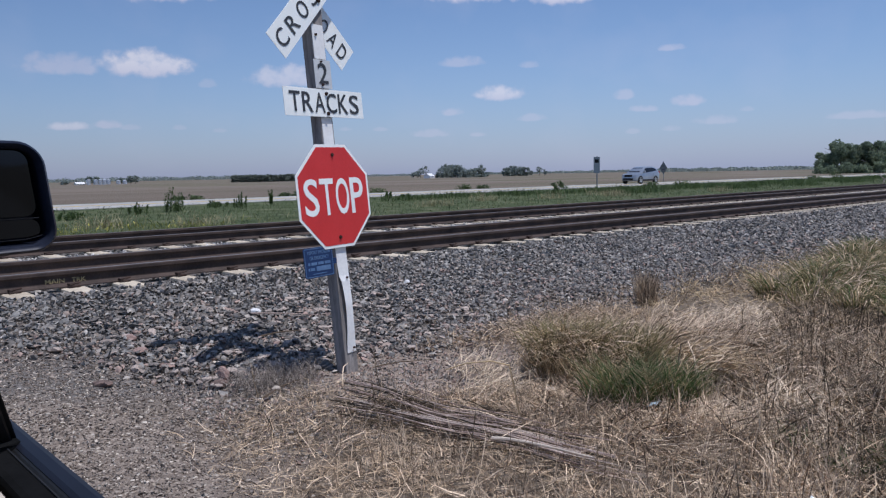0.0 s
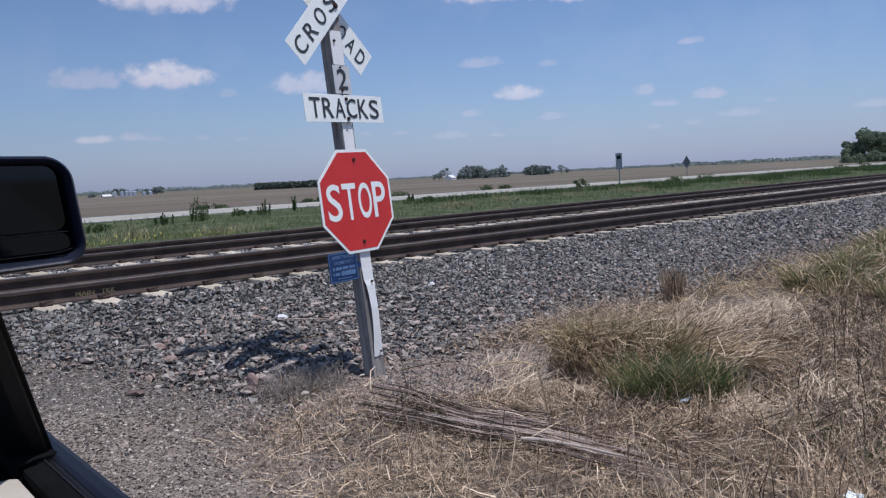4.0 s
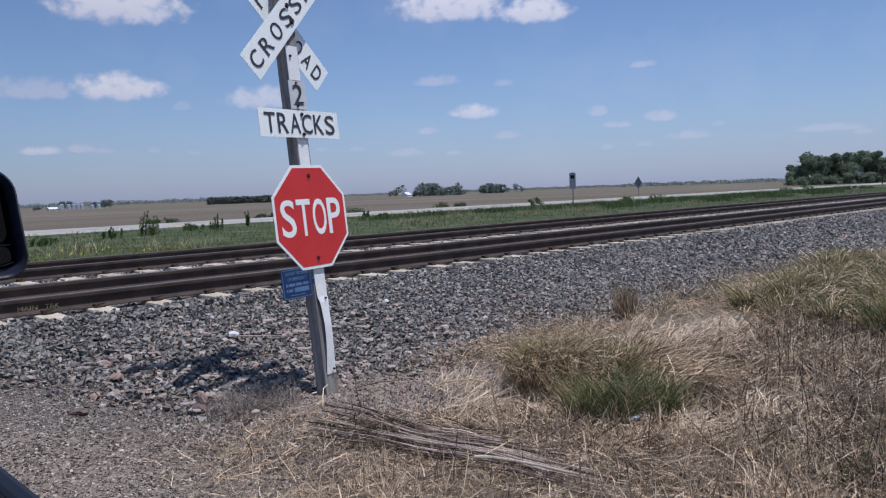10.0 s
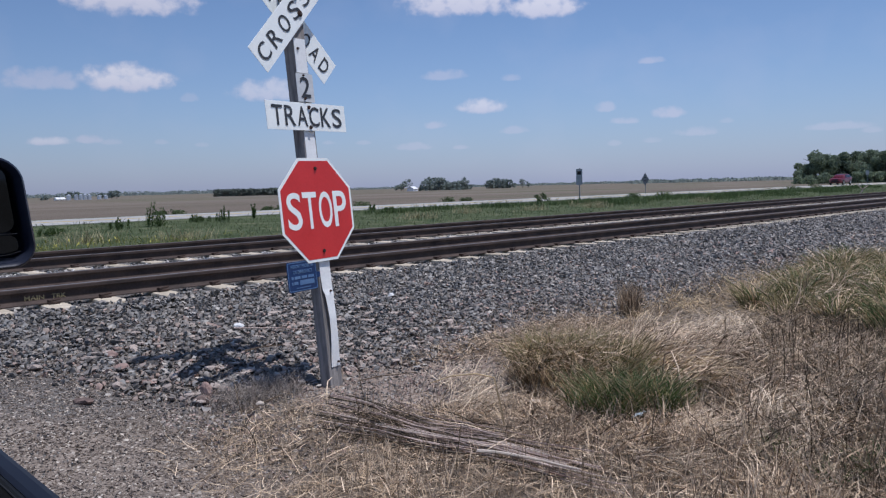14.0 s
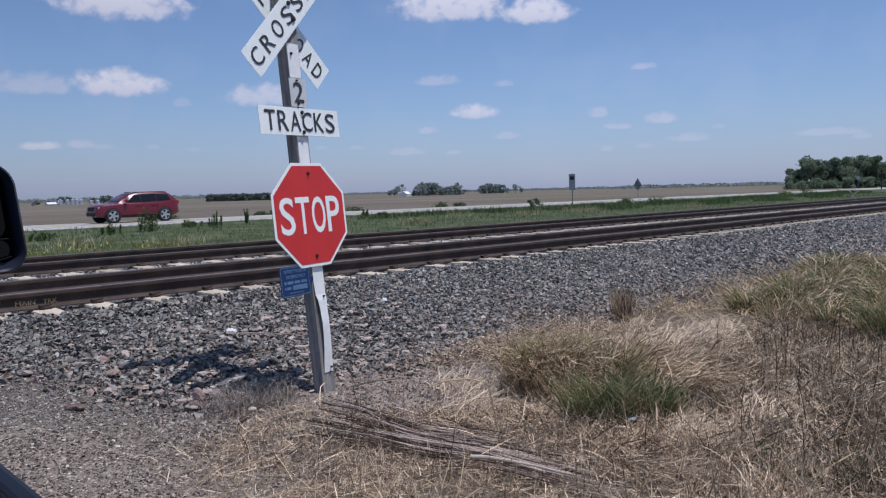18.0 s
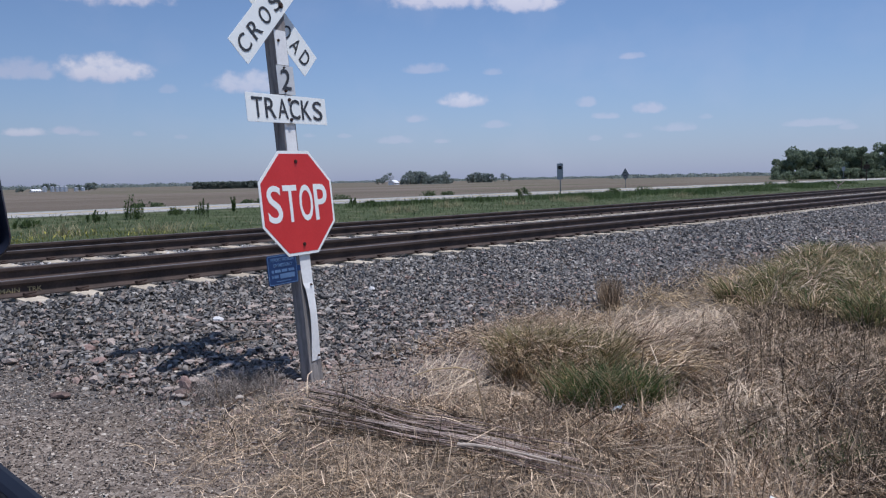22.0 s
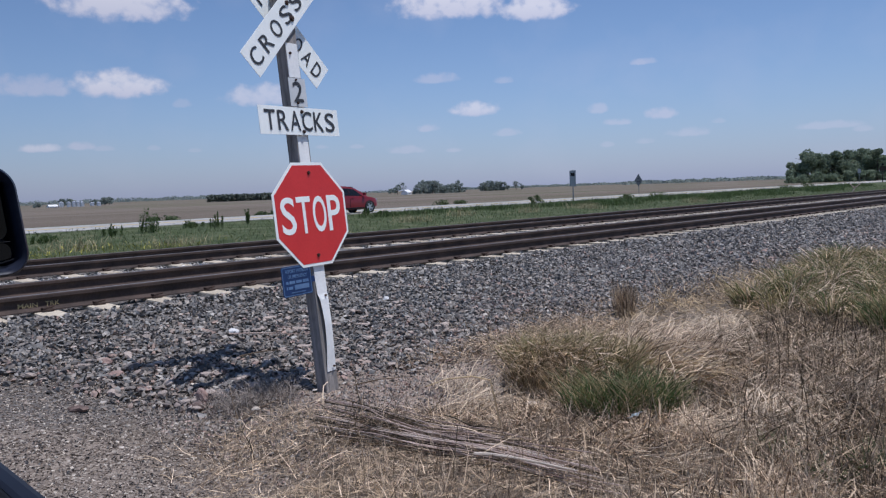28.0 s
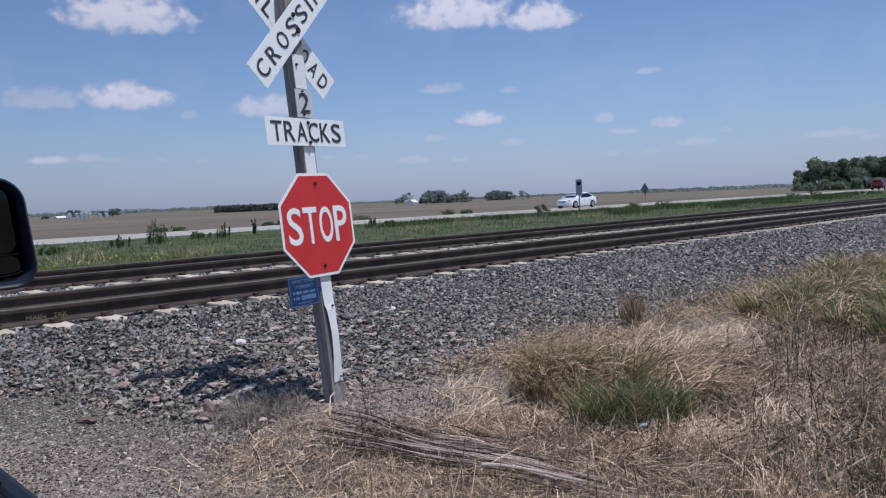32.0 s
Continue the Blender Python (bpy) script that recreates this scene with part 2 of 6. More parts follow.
    l.new(vor.outputs["Distance"], bp.inputs["Height"])
    l.new(bp.outputs[0], bsdf.inputs["Normal"])
    return mt


def stone_material(name, stops):
    """Loose stones, each of one of several kinds, with a mottled broken face."""
    mt = bpy.data.materials.new(name)
    mt.use_nodes = True
    n, l = mt.node_tree.nodes, mt.node_tree.links
    bsdf = n["Principled BSDF"]
    geo, tc, tex, add, ramp, bp = (n.new("ShaderNode" + k) for k in ("NewGeometry", "TexCoord", "TexNoise", "Math", "ValToRGB", "Bump"))
    tex.inputs["Scale"].default_value, tex.inputs["Detail"].default_value = 40, 5
    l.new(tc.outputs["Object"], tex.inputs["Vector"])
    add.operation = "MULTIPLY_ADD"
    l.new(tex.outputs["Fac"], add.inputs[0])
    add.inputs[1].default_value = 0.16
    l.new(geo.outputs["Random Per Island"], add.inputs[2])
    els = ramp.color_ramp.elements
    while len(els) < len(stops):
        els.new(0.5)
    for e, (p, c) in zip(els, stops):
        e.position, e.color = min(p * 1.04 + 0.06, 1.0), (*c, 1)
    l.new(add.outputs[0], ramp.inputs["Fac"])
    l.new(ramp.outputs["Color"], bsdf.inputs["Base Color"])
    bsdf.inputs["Roughness"].default_value = 0.9
    bsdf.inputs["Specular IOR Level"].default_value = 0.25
    bp.inputs["Strength"].default_value, bp.inputs["Distance"].default_value = 0.5, 0.008
    l.new(tex.outputs["Fac"], bp.inputs["Height"])
    l.new(bp.outputs[0], bsdf.inputs["Normal"])
    return mt


M_GROUND = ground_material()
M_ROAD = material("road_concrete", (0.27, 0.255, 0.225), (0.42, 0.40, 0.36), 0.4, 14, 0.85, bump=0.1)
M_LINE = material("road_paint", (0.6, 0.58, 0.5), (0.8, 0.78, 0.7), 2, 20, 0.7, bump=0)
M_YELLOW = material("yellow_paint", (0.5, 0.33, 0.04), (0.72, 0.5, 0.08), 3, 40, 0.7, bump=0)
M_FADED = material("faded_paint", (0.15, 0.125, 0.06), (0.48, 0.39, 0.20), 30, 90, 0.85, bump=0)
M_BALLAST = stone_material("ballast_stone", [(0.0, (0.12, 0.115, 0.107)), (0.3, (0.195, 0.185, 0.17)), (0.52, (0.26, 0.247, 0.225)), (0.66, (0.315, 0.275, 0.235)), (0.78, (0.225, 0.21, 0.192)), (0.9, (0.345, 0.318, 0.283)), (1.0, (0.43, 0.40, 0.355))])
M_BROWNSTONE = stone_material("brown_ballast_stone", [(0.0, (0.13, 0.118, 0.105)), (0.3, (0.235, 0.208, 0.18)), (0.5, (0.325, 0.262, 0.215)), (0.64, (0.385, 0.27, 0.22)), (0.78, (0.25, 0.222, 0.195)), (0.9, (0.37, 0.32, 0.27)), (1.0, (0.46, 0.41, 0.35))])
M_PEBBLE = stone_material("gravel_pebble", [(0.0, (0.135, 0.107, 0.086)), (0.4, (0.24, 0.195, 0.156)), (0.75, (0.355, 0.293, 0.236)), (1.0, (0.57, 0.50, 0.41))])
M_PALEBALLAST = stone_material("dusty_ballast_stone", [(0.0, (0.20, 0.185, 0.17)), (0.4, (0.34, 0.315, 0.285)), (0.75, (0.47, 0.44, 0.40)), (1.0, (0.66, 0.63, 0.58))])
M_PALE_STONE = material("pale_stone", (0.55, 0.53, 0.49), (0.8, 0.78, 0.74), 20, 120, 0.8, bump=0.4, step=0.004)
M_TANSTONE = material("tan_stone", (0.36, 0.30, 0.24), (0.55, 0.47, 0.38), 20, 120, 0.85, bump=0.4, step=0.004)
M_REDSTONE = material("pinkish_stone", (0.20, 0.125, 0.10), (0.36, 0.25, 0.205), 14, 90, 0.85, bump=0.5, step=0.005)
M_DARK_STONE = material("dark_stone", (0.05, 0.035, 0.03), (0.22, 0.15, 0.12), 14, 90, 0.85, bump=0.5, step=0.005)
M_RAIL = material("rusty_rail", (0.026, 0.018, 0.014), (0.078, 0.052, 0.040), 3, 40, 0.85, 0.0, bump=0.3, step=0.002)
M_RAILTOP = material("worn_rail_head", (0.11, 0.10, 0.095), (0.22, 0.20, 0.19), 2, 30, 0.55, 0.5, bump=0.05, stretch=(0.1, 4, 4))
M_TIE = material("concrete_tie", (0.38, 0.315, 0.225), (0.62, 0.535, 0.405), 5, 60, 0.9, bump=0.3, step=0.004, shade=0.25)
M_CLIP = material("rusty_clip", (0.022, 0.014, 0.011), (0.07, 0.04, 0.028), 12, 80, 0.85, 0.2, bump=0.3)
M_WOOD = material("weathered_post_wood", (0.125, 0.112, 0.102), (0.35, 0.32, 0.29), 3, 26, 0.9, bump=0.6, step=0.004, stretch=(8, 8, 0.5))
M_WHITE = material("white_sign_sheeting", (0.84, 0.86, 0.80), (0.92, 0.935, 0.87), 3, 60, 0.45, bump=0.03)
M_GREYPLATE = material("grey_sign_sheeting", (0.50, 0.51, 0.50), (0.62, 0.63, 0.61), 8, 60, 0.5, bump=0.03)
M_STRIP = material("reflective_strip", (0.76, 0.75, 0.70), (0.90, 0.89, 0.84), 5, 40, 0.4, bump=0.1)
M_BLACK = material("black_lettering", (0.02, 0.022, 0.025), (0.05, 0.052, 0.055), 6, 60, 0.55, bump=0)
M_RED = material("red_sign_sheeting", (0.53, 0.022, 0.018), (0.62, 0.034, 0.028), 3, 60, 0.4, bump=0.02)
M_BLUE = material("blue_sign_sheeting", (0.004, 0.022, 0.085), (0.009, 0.034, 0.115), 4, 60, 0.45, bump=0.02)
M_PALEBLUE = material("pale_blue_print", (0.07, 0.14, 0.27), (0.13, 0.22, 0.36), 8, 60, 0.5, bump=0)
M_ALU = material("sign_back_aluminium", (0.14, 0.15, 0.155), (0.26, 0.27, 0.275), 3, 30, 0.55, 0.5, bump=0.05)
M_SIGNGREY = material("weathered_grey_panel", (0.26, 0.27, 0.275), (0.40, 0.41, 0.415), 3, 30, 0.7, bump=0)
M_BOLT = material("rusty_bolt", (0.03, 0.018, 0.014), (0.09, 0.05, 0.035), 30, 90, 0.7, 0.4, bump=0.2)
M_STRAW = material("dry_straw", (0.175, 0.122, 0.077), (0.83, 0.645, 0.445), 2, 20, 0.85, bump=0, island=1.0)
M_PALESTRAW = material("bleached_straw", (0.28, 0.208, 0.138), (0.74, 0.595, 0.42), 2, 20, 0.85, bump=0, island=0.9)
M_DULLSTRAW = material("weathered_dry_stems", (0.088, 0.060, 0.037), (0.56, 0.415, 0.262), 2, 20, 0.9, bump=0, island=1.0)
M_STEM = material("dry_stem", (0.21, 0.145, 0.118), (0.57, 0.45, 0.375), 3, 30, 0.85, bump=0, shade=0.6)
M_GREYWEED = material("grey_wiry_weed", (0.13, 0.105, 0.085), (0.42, 0.355, 0.29), 2, 20, 0.9, bump=0, island=0.9)
M_SLAB = material("broken_slab_stone", (0.13, 0.116, 0.103), (0.42, 0.34, 0.28), 14, 90, 0.88, bump=0.5, step=0.004, shade=0.9)
M_PALESTICK = material("pale_bare_wood", (0.40, 0.325, 0.25), (0.64, 0.55, 0.45), 5, 60, 0.8, bump=0.2, step=0.002)
M_TAWNY = material("tawny_grass_blade", (0.19, 0.133, 0.07), (0.70, 0.53, 0.31), 2, 20, 0.85, bump=0, island=1.0)
M_YELLOWGREEN = material("yellow_green_weed", (0.11, 0.12, 0.03), (0.27, 0.275, 0.08), 2, 20, 0.8, bump=0, island=0.8)
# dark stalks' own colour, also used where blades stand in for shade
M_STALKSHADE = material("dark_stalk_and_shade", (0.029, 0.021, 0.011), (0.178, 0.13, 0.075), 2, 20, 0.9, bump=0, island=1.0)
M_GREEN = material("green_grass_blade", (0.032, 0.058, 0.015), (0.115, 0.165, 0.052), 2, 20, 0.75, bump=0, island=0.7)
M_VERGE = material("verge_grass_blade", (0.050, 0.074, 0.029), (0.165, 0.203, 0.086), 0.25, 8, 0.8, bump=0, island=0.7)
M_OLIVE = material("olive_grass_blade", (0.08, 0.075, 0.025), (0.34, 0.29, 0.13), 2, 20, 0.8, bump=0, island=0.7)
M_PALEOLIVE = material("pale_verge_grass", (0.16, 0.13, 0.06), (0.52, 0.44, 0.24), 2, 20, 0.85, bump=0, island=0.8)
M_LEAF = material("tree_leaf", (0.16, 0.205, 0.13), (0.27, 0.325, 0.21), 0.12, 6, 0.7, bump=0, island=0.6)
# dark leaf, lifted a little for the haze over the shelter belt
M_DARKLEAF = material("hazed_dark_leaf", (0.07, 0.085, 0.066), (0.125, 0.148, 0.108), 0.4, 6, 0.7, bump=0, island=0.6)
# paler and greyer than leaves are: distance haze put into the colour
M_HAZELEAF = material("haze_paled_leaf", (0.23, 0.265, 0.235), (0.32, 0.365, 0.325), 0.05, 1, 0.8, bump=0, island=0.6)
M_BARK = material("bark", (0.06, 0.045, 0.035), (0.16, 0.125, 0.10), 3, 30, 0.95, bump=0.5, stretch=(3, 3, 0.6))
M_FLOWER = material("yellow_flower", (0.34, 0.30, 0.05), (0.52, 0.46, 0.09), 5, 30, 0.7, bump=0)
M_FARWALL = material("white_siding", (0.62, 0.62, 0.60), (0.80, 0.79, 0.77), 0.5, 6, 0.7, bump=0)
M_FARROOF = material("grey_shingle_roof", (0.10, 0.10, 0.105), (0.2, 0.2, 0.2), 0.6, 6, 0.85, bump=0)
M_GALV = material("galvanised_steel", (0.42, 0.44, 0.46), (0.62, 0.64, 0.66), 0.5, 6, 0.45, 0.6, bump=0)
M_GLASSDARK = material("tinted_glass", (0.006, 0.007, 0.009), (0.014, 0.016, 0.019), 2, 10, 0.08, bump=0)
M_TYRE = material("tyre_rubber", (0.012, 0.012, 0.012), (0.03, 0.03, 0.03), 8, 60, 0.85, bump=0.1)
M_RIM = material("alloy_rim", (0.45, 0.46, 0.47), (0.7, 0.71, 0.72), 5, 40, 0.3, 0.8, bump=0)
M_TRIM = material("black_plastic_trim", (0.0035, 0.0035, 0.004), (0.009, 0.009, 0.010), 8, 80, 0.55, bump=0.05)
M_PAINT_SILVER = material("silver_blue_paint", (0.24, 0.265, 0.30), (0.33, 0.36, 0.40), 0.5, 5, 0.3, 0.4, bump=0, coat=0.8)
M_PAINT_MAROON = material("dark_red_paint", (0.10, 0.003, 0.007), (0.14, 0.005, 0.010), 0.5, 5, 0.35, 0.0, bump=0, coat=0.45)
M_PAINT_RED = material("bright_red_paint", (0.14, 0.005, 0.008), (0.19, 0.008, 0.011), 0.5, 5, 0.35, 0.0, bump=0, coat=0.45)
M_PAINT_WHITE = material("white_paint", (0.74, 0.75, 0.76), (0.84, 0.85, 0.85), 0.5, 5, 0.25, bump=0, coat=0.8)
M_LAMPCLEAR = material("headlamp_lens", (0.28, 0.29, 0.30), (0.42, 0.43, 0.45), 4, 20, 0.12, bump=0, coat=0.8)
M_LAMPRED = material("tail_lamp_lens", (0.25, 0.01, 0.01), (0.4, 0.02, 0.02), 4, 20, 0.15, bump=0, coat=0.8)
M_TRUCKPAINT = material("dark_blue_truck_paint", (0.0055, 0.006, 0.011), (0.009, 0.010, 0.017), 0.8, 8, 0.5, 0.0, bump=0, coat=0.05)
M_BEIGE = material("beige_door_trim", (0.43, 0.375, 0.29), (0.52, 0.46, 0.37), 6, 120, 0.8, bump=0.15, step=0.001)
M_SHELL = material("black_glossy_plastic", (0.014, 0.017, 0.028), (0.021, 0.025, 0.040), 6, 80, 0.32, bump=0.03)
M_LIP = material("dull_black_lip", (0.006, 0.007, 0.009), (0.011, 0.012, 0.015), 6, 80, 0.95, bump=0)
M_FLOCK = material("black_flocking", (0.004, 0.004, 0.004), (0.008, 0.008, 0.008), 10, 90, 1.0, bump=0.05)
M_MIRROR = material("mirror_glass", (0.020, 0.024, 0.028), (0.028, 0.033, 0.038), 2, 10, 0.04, 1.0, bump=0)
M_RUBBER = material("black_weatherstrip", (0.004, 0.004, 0.004), (0.010, 0.010, 0.010), 10, 90, 0.55, bump=0.05)
M_FOIL = material("pale_litter", (0.45, 0.58, 0.62), (0.75, 0.82, 0.85), 20, 60, 0.3, bump=0.3)


def lets_light_through(mt, amount):
    """Thin leaves: part of the light passes through to the other side."""
    n, l = mt.node_tree.nodes, mt.node_tree.links
    bsdf, out = n["Principled BSDF"], n["Material Output"]
    thin, mix = n.new("ShaderNodeBsdfTranslucent"), n.new("ShaderNodeMixShader")
    l.new(bsdf.inputs["Base Color"].links[0].from_socket, thin.inputs["Color"])
    mix.inputs[0].default_value = amount
    l.new(bsdf.outputs[0], mix.inputs[1])
    l.new(thin.outputs[0], mix.inputs[2])
    l.new(mix.outputs[0], out.inputs["Surface"])


for mt, gloss in ((M_FLOCK, 0.08), (M_TRUCKPAINT, 0.25), (M_SHELL, 0.05), (M_RUBBER, 0.25), (M_TRIM, 0.3), (M_GLASSDARK, 0.35)):
    mt.node_tree.nodes["Principled BSDF"].inputs["Specular IOR Level"].default_value = gloss
for mt, share in ((M_LEAF, 0.6), (M_HAZELEAF, 0.65), (M_GREEN, 0.4), (M_VERGE, 0.4), (M_OLIVE, 0.4), (M_TAWNY, 0.25), (M_YELLOWGREEN, 0.4)):
    lets_light_through(mt, share)


# ---- builders ----
def smooth(me, angle=40):
    for p in me.polygons:
        p.use_smooth = True
    me.set_sharp_from_angle(angle=radians(angle))


def finish(bm, name, mats, soft=None):
    me = bpy.data.meshes.new(name)
    bm.normal_update()
    bm.to_mesh(me)
    bm.free()
    for mt in mats if isinstance(mats, (list, tuple)) else [mats]:
        me.materials.append(mt)
    if soft:
        smooth(me, soft)
    return me


def part(name, bm, mats, parent, label="", soft=None):
    ob = new(name, finish(bm, name, mats, soft))
    ob.parent = parent
    if label:
        ob["label"] = label
    return ob


def thing(name, label, category, group="", kind="", m=None):
    ob = new(name)
    ob.empty_display_size = 0.2
    if m is not None:
        ob.matrix_world = m
    return tagged(ob, label, category, group, kind)


def box(bm, x0, x1, y0, y1, z0, z1, bevel=0.0, mat=0):
    r = bmesh.ops.create_cube(bm, size=1.0)
    vs = r["verts"]
    for v in vs:
        v.co = Vector(((x0 + x1) / 2 + v.co.x * (x1 - x0), (y0 + y1) / 2 + v.co.y * (y1 - y0), (z0 + z1) / 2 + v.co.z * (z1 - z0)))
    fs = {f for v in vs for f in v.link_faces}
    for f in fs:
        f.material_index = mat
    if bevel:
        es = {e for v in vs for e in v.link_edges}
        bmesh.ops.bevel(bm, geom=list(es), offset=bevel, segments=2, affect="EDGES", profile=0.6)


def tube(bm, a, b, r0, r1, seg=8, mat=0):
    a, b = Vector(a), Vector(b)
    d = b - a
    q = d.to_track_quat("Z", "Y").to_matrix()
    ring = []
    for p, r in ((a, r0), (b, r1)):
        ring.append([bm.verts.new(p + q @ Vector((r * math.cos(t), r * math.sin(t), 0))) for t in (2 * math.pi * k / seg for k in range(seg))])
    for k in range(seg):
        f = bm.faces.new((ring[0][k], ring[0][(k + 1) % seg], ring[1][(k + 1) % seg], ring[1][k]))
        f.material_index = mat
    bm.faces.new(ring[0][::-1]).material_index = mat
    bm.faces.new(ring[1]).material_index = mat


def prism(bm, pts, depth_way, mat=0, bevel=0.0):
    """A flat outline given a thickness along depth_way."""
    d = Vector(depth_way)
    a = [bm.verts.new(Vector(p)) for p in pts]
    b = [bm.verts.new(Vector(p) + d) for p in pts]
    fs = [bm.faces.new(a), bm.faces.new(b[::-1])]
    for k in range(len(a)):
        fs.append(bm.faces.new((a[k], b[k], b[(k + 1) % len(a)], a[(k + 1) % len(a)])))
    for f in fs:
        f.material_index = mat
    bmesh.ops.recalc_face_normals(bm, faces=fs)
    if bevel:
        bmesh.ops.bevel(bm, geom=list({e for f in fs for e in f.edges}), offset=bevel, segments=2, affect="EDGES", profile=0.6)


def raw(name, verts, faces, mats, parent=None, index=None, soft=False):
    """A mesh straight from arrays; faces all of one size."""
    verts, faces = np.asarray(verts, np.float32), np.asarray(faces, np.int32)
    me = bpy.data.meshes.new(name)
    k = faces.shape[1]
    me.vertices.add(len(verts))
    me.vertices.foreach_set("co", verts.ravel())
    me.loops.add(faces.size)
    me.loops.foreach_set("vertex_index", faces.ravel())
    me.polygons.add(len(faces))
    me.polygons.foreach_set("loop_start", np.arange(0, faces.size, k, dtype=np.int32))
    me.polygons.foreach_set("loop_total", np.full(len(faces), k, np.int32))
    if index is not None:
        me.polygons.foreach_set("material_index", np.asarray(index, np.int32))
    if soft:
        me.polygons.foreach_set("use_smooth", np.ones(len(faces), bool))
    me.update(calc_edges=True)
    for mt in mats if isinstance(mats, (list, tuple)) else [mats]:
        me.materials.append(mt)
    ob = new(name, me)
    if parent:
        ob.parent = parent
    return ob


# ---- the land ----
RAIL_Y, GAUGE, TRACK_GAP, RAIL_TOP, TIE_TOP = 9.06, 1.51, 4.25, 0.785, 0.595
ROAD_NEAR, ROAD_FAR, ROAD_Z = 37.0, 44.6, 0.47
rng = np.random.default_rng(7)


def land(x, y):
    """Height of the ground."""
    x, y = np.asarray(x, float), np.asarray(y, float)
    far = np.maximum(np.hypot(x, y) - 60, 0)
    base = np.interp(y, [-400, -60, -6, 3.5, 5.6, 6.2, 8.1, 8.5, 16.0, 18.6, 24, 33, 36.4, 45.2, 50], [-1, -1, -0.25, -0.02, 0.0, 0.06, 0.48, 0.555, 0.555, 0.12, 0.10, 0.28, 0.44, 0.44, 0.35])
    ramp = np.interp(y, [-6, 3, 6.0, 8.4, 9], [-0.25, 0.0, 0.16, 0.55, 0.57])
    w = np.clip((2.6 - x) / 1.0, 0, 1)
    base = np.where(y < 9, base * (1 - w) + ramp * w, base)
    base = base - np.where(y > 50, np.minimum(far * 0.0042, 3.3), 0)
    return base


def lumps(x, y):
    fade = np.clip((6.3 - np.asarray(y, float)) / 0.9, 0, 1)
    return fade * (0.018 * np.sin(x * 2.1 + 1.3 * np.sin(y * 1.7)) + 0.014 * np.sin(y * 3.3 + x * 1.1) + 0.008 * np.sin(x * 7.1 - y * 5.3))


def build_ground():
    xs = np.unique(np.concatenate([np.linspace(-4000, -40, 14), np.linspace(-40, 0, 21), np.linspace(0, 14, 71), np.linspace(14, 60, 70), np.linspace(60, 260, 60), np.linspace(260, 4200, 22)]))
    ys = np.unique(np.concatenate([np.linspace(-1500, -6, 10), np.linspace(-6, 1, 9), np.linspace(1, 9, 41), np.linspace(9, 20, 24), np.linspace(20, 60, 41), np.linspace(60, 400, 20), np.linspace(400, 4200, 16)]))
    gx, gy = np.meshgrid(xs, ys)
    z = land(gx, gy) + np.where((gy > -2) & (gy < 8), lumps(gx, gy), 0) * 1.0
    verts = np.stack([gx, gy, z], -1).reshape(-1, 3)
    nx, ny = len(xs), len(ys)
    i = (np.arange(ny - 1)[:, None] * nx + np.arange(nx - 1)[None]).ravel()
    ob = raw("ground", verts, np.stack([i, i + 1, i + nx + 1, i + nx], -1), M_GROUND, soft=True)
    tagged(ob, "flat farmland with gravel, thatch, ballast, verge and brown field", "ground", kind="structure")


build_ground()


def build_road():
    road = thing("road", "pale concrete two-lane highway beyond the tracks", "road", kind="structure")
    bm = bmesh.new()
    box(bm, -1100, 1300, ROAD_NEAR, ROAD_FAR, ROAD_Z - 0.3, ROAD_Z)
    part("road_slab", bm, M_ROAD, road)
    for name, y, mt in (("edge_line", ROAD_NEAR + 0.45, M_LINE), ("edge_line", ROAD_FAR - 0.45, M_LINE), ("centre_line", 40.65, M_YELLOW), ("centre_line", 40.9, M_YELLOW)):
        bm = bmesh.new()
        box(bm, -1100, 1300, y - 0.05, y + 0.05, ROAD_Z - 0.02, ROAD_Z + 0.005)
        part(name, bm, mt, road)


build_road()


# ---- railway ----
def rail_outline():
    """Half section of a flat-bottomed rail, from the foot up: across, up."""
    half = [(0.076, 0.0), (0.076, 0.011), (0.035, 0.024), (0.011, 0.042), (0.009, 0.075), (0.010, 0.118), (0.020, 0.136), (0.037, 0.142), (0.037, 0.174)]
    head = [(0.030, 0.183), (0.014, 0.186)]
    return half, head


def build_rail(parent, y):
    half, head = rail_outline()
    right = half + head
    ring = right + [(-a, b) for a, b in right[::-1]]
    stations = [-60, -20, 0, 4, 8, 16, 32, 64, 128, 300, 900]
    verts, faces, index = [], [], []
    k = len(ring)
    for x in stations:
        verts += [(x, y + a, TIE_TOP + 0.006 + b * (RAIL_TOP - TIE_TOP - 0.006) / 0.186) for a, b in ring]
    for s in range(len(stations) - 1):
        for j in range(k):
            j2 = (j + 1) % k
            faces.append((s * k + j, s * k + j2, (s + 1) * k + j2, (s + 1) * k + j))
            index.append(1 if 9 <= j <= 11 else 0)
    ob = raw("rail", verts, faces, [M_RAIL, M_RAILTOP], parent, index, soft=True)
    ob.data.set_sharp_from_angle(angle=radians(35))
    return ob


def tie_mesh():
    bm = bmesh.new()
    box(bm, -0.13, 0.13, -0.50, 2.01, -0.2, 0.0, bevel=0.02)
    return finish(bm, "tie", M_TIE)


def clip_mesh():
    bm = bmesh.new()
    box(bm, -0.06, 0.06, -0.135, -0.07, 0.0, 0.022, bevel=0.006)
    box(bm, -0.055, -0.02, -0.13, -0.04, 0.018, 0.046, bevel=0.008)
    tube(bm, (-0.05, -0.11, 0.036), (0.07, -0.09, 0.05), 0.012, 0.012, 6)
    return finish(bm, "clip", M_CLIP)


TIE_STEP, TIE_START = 0.643, 2.70
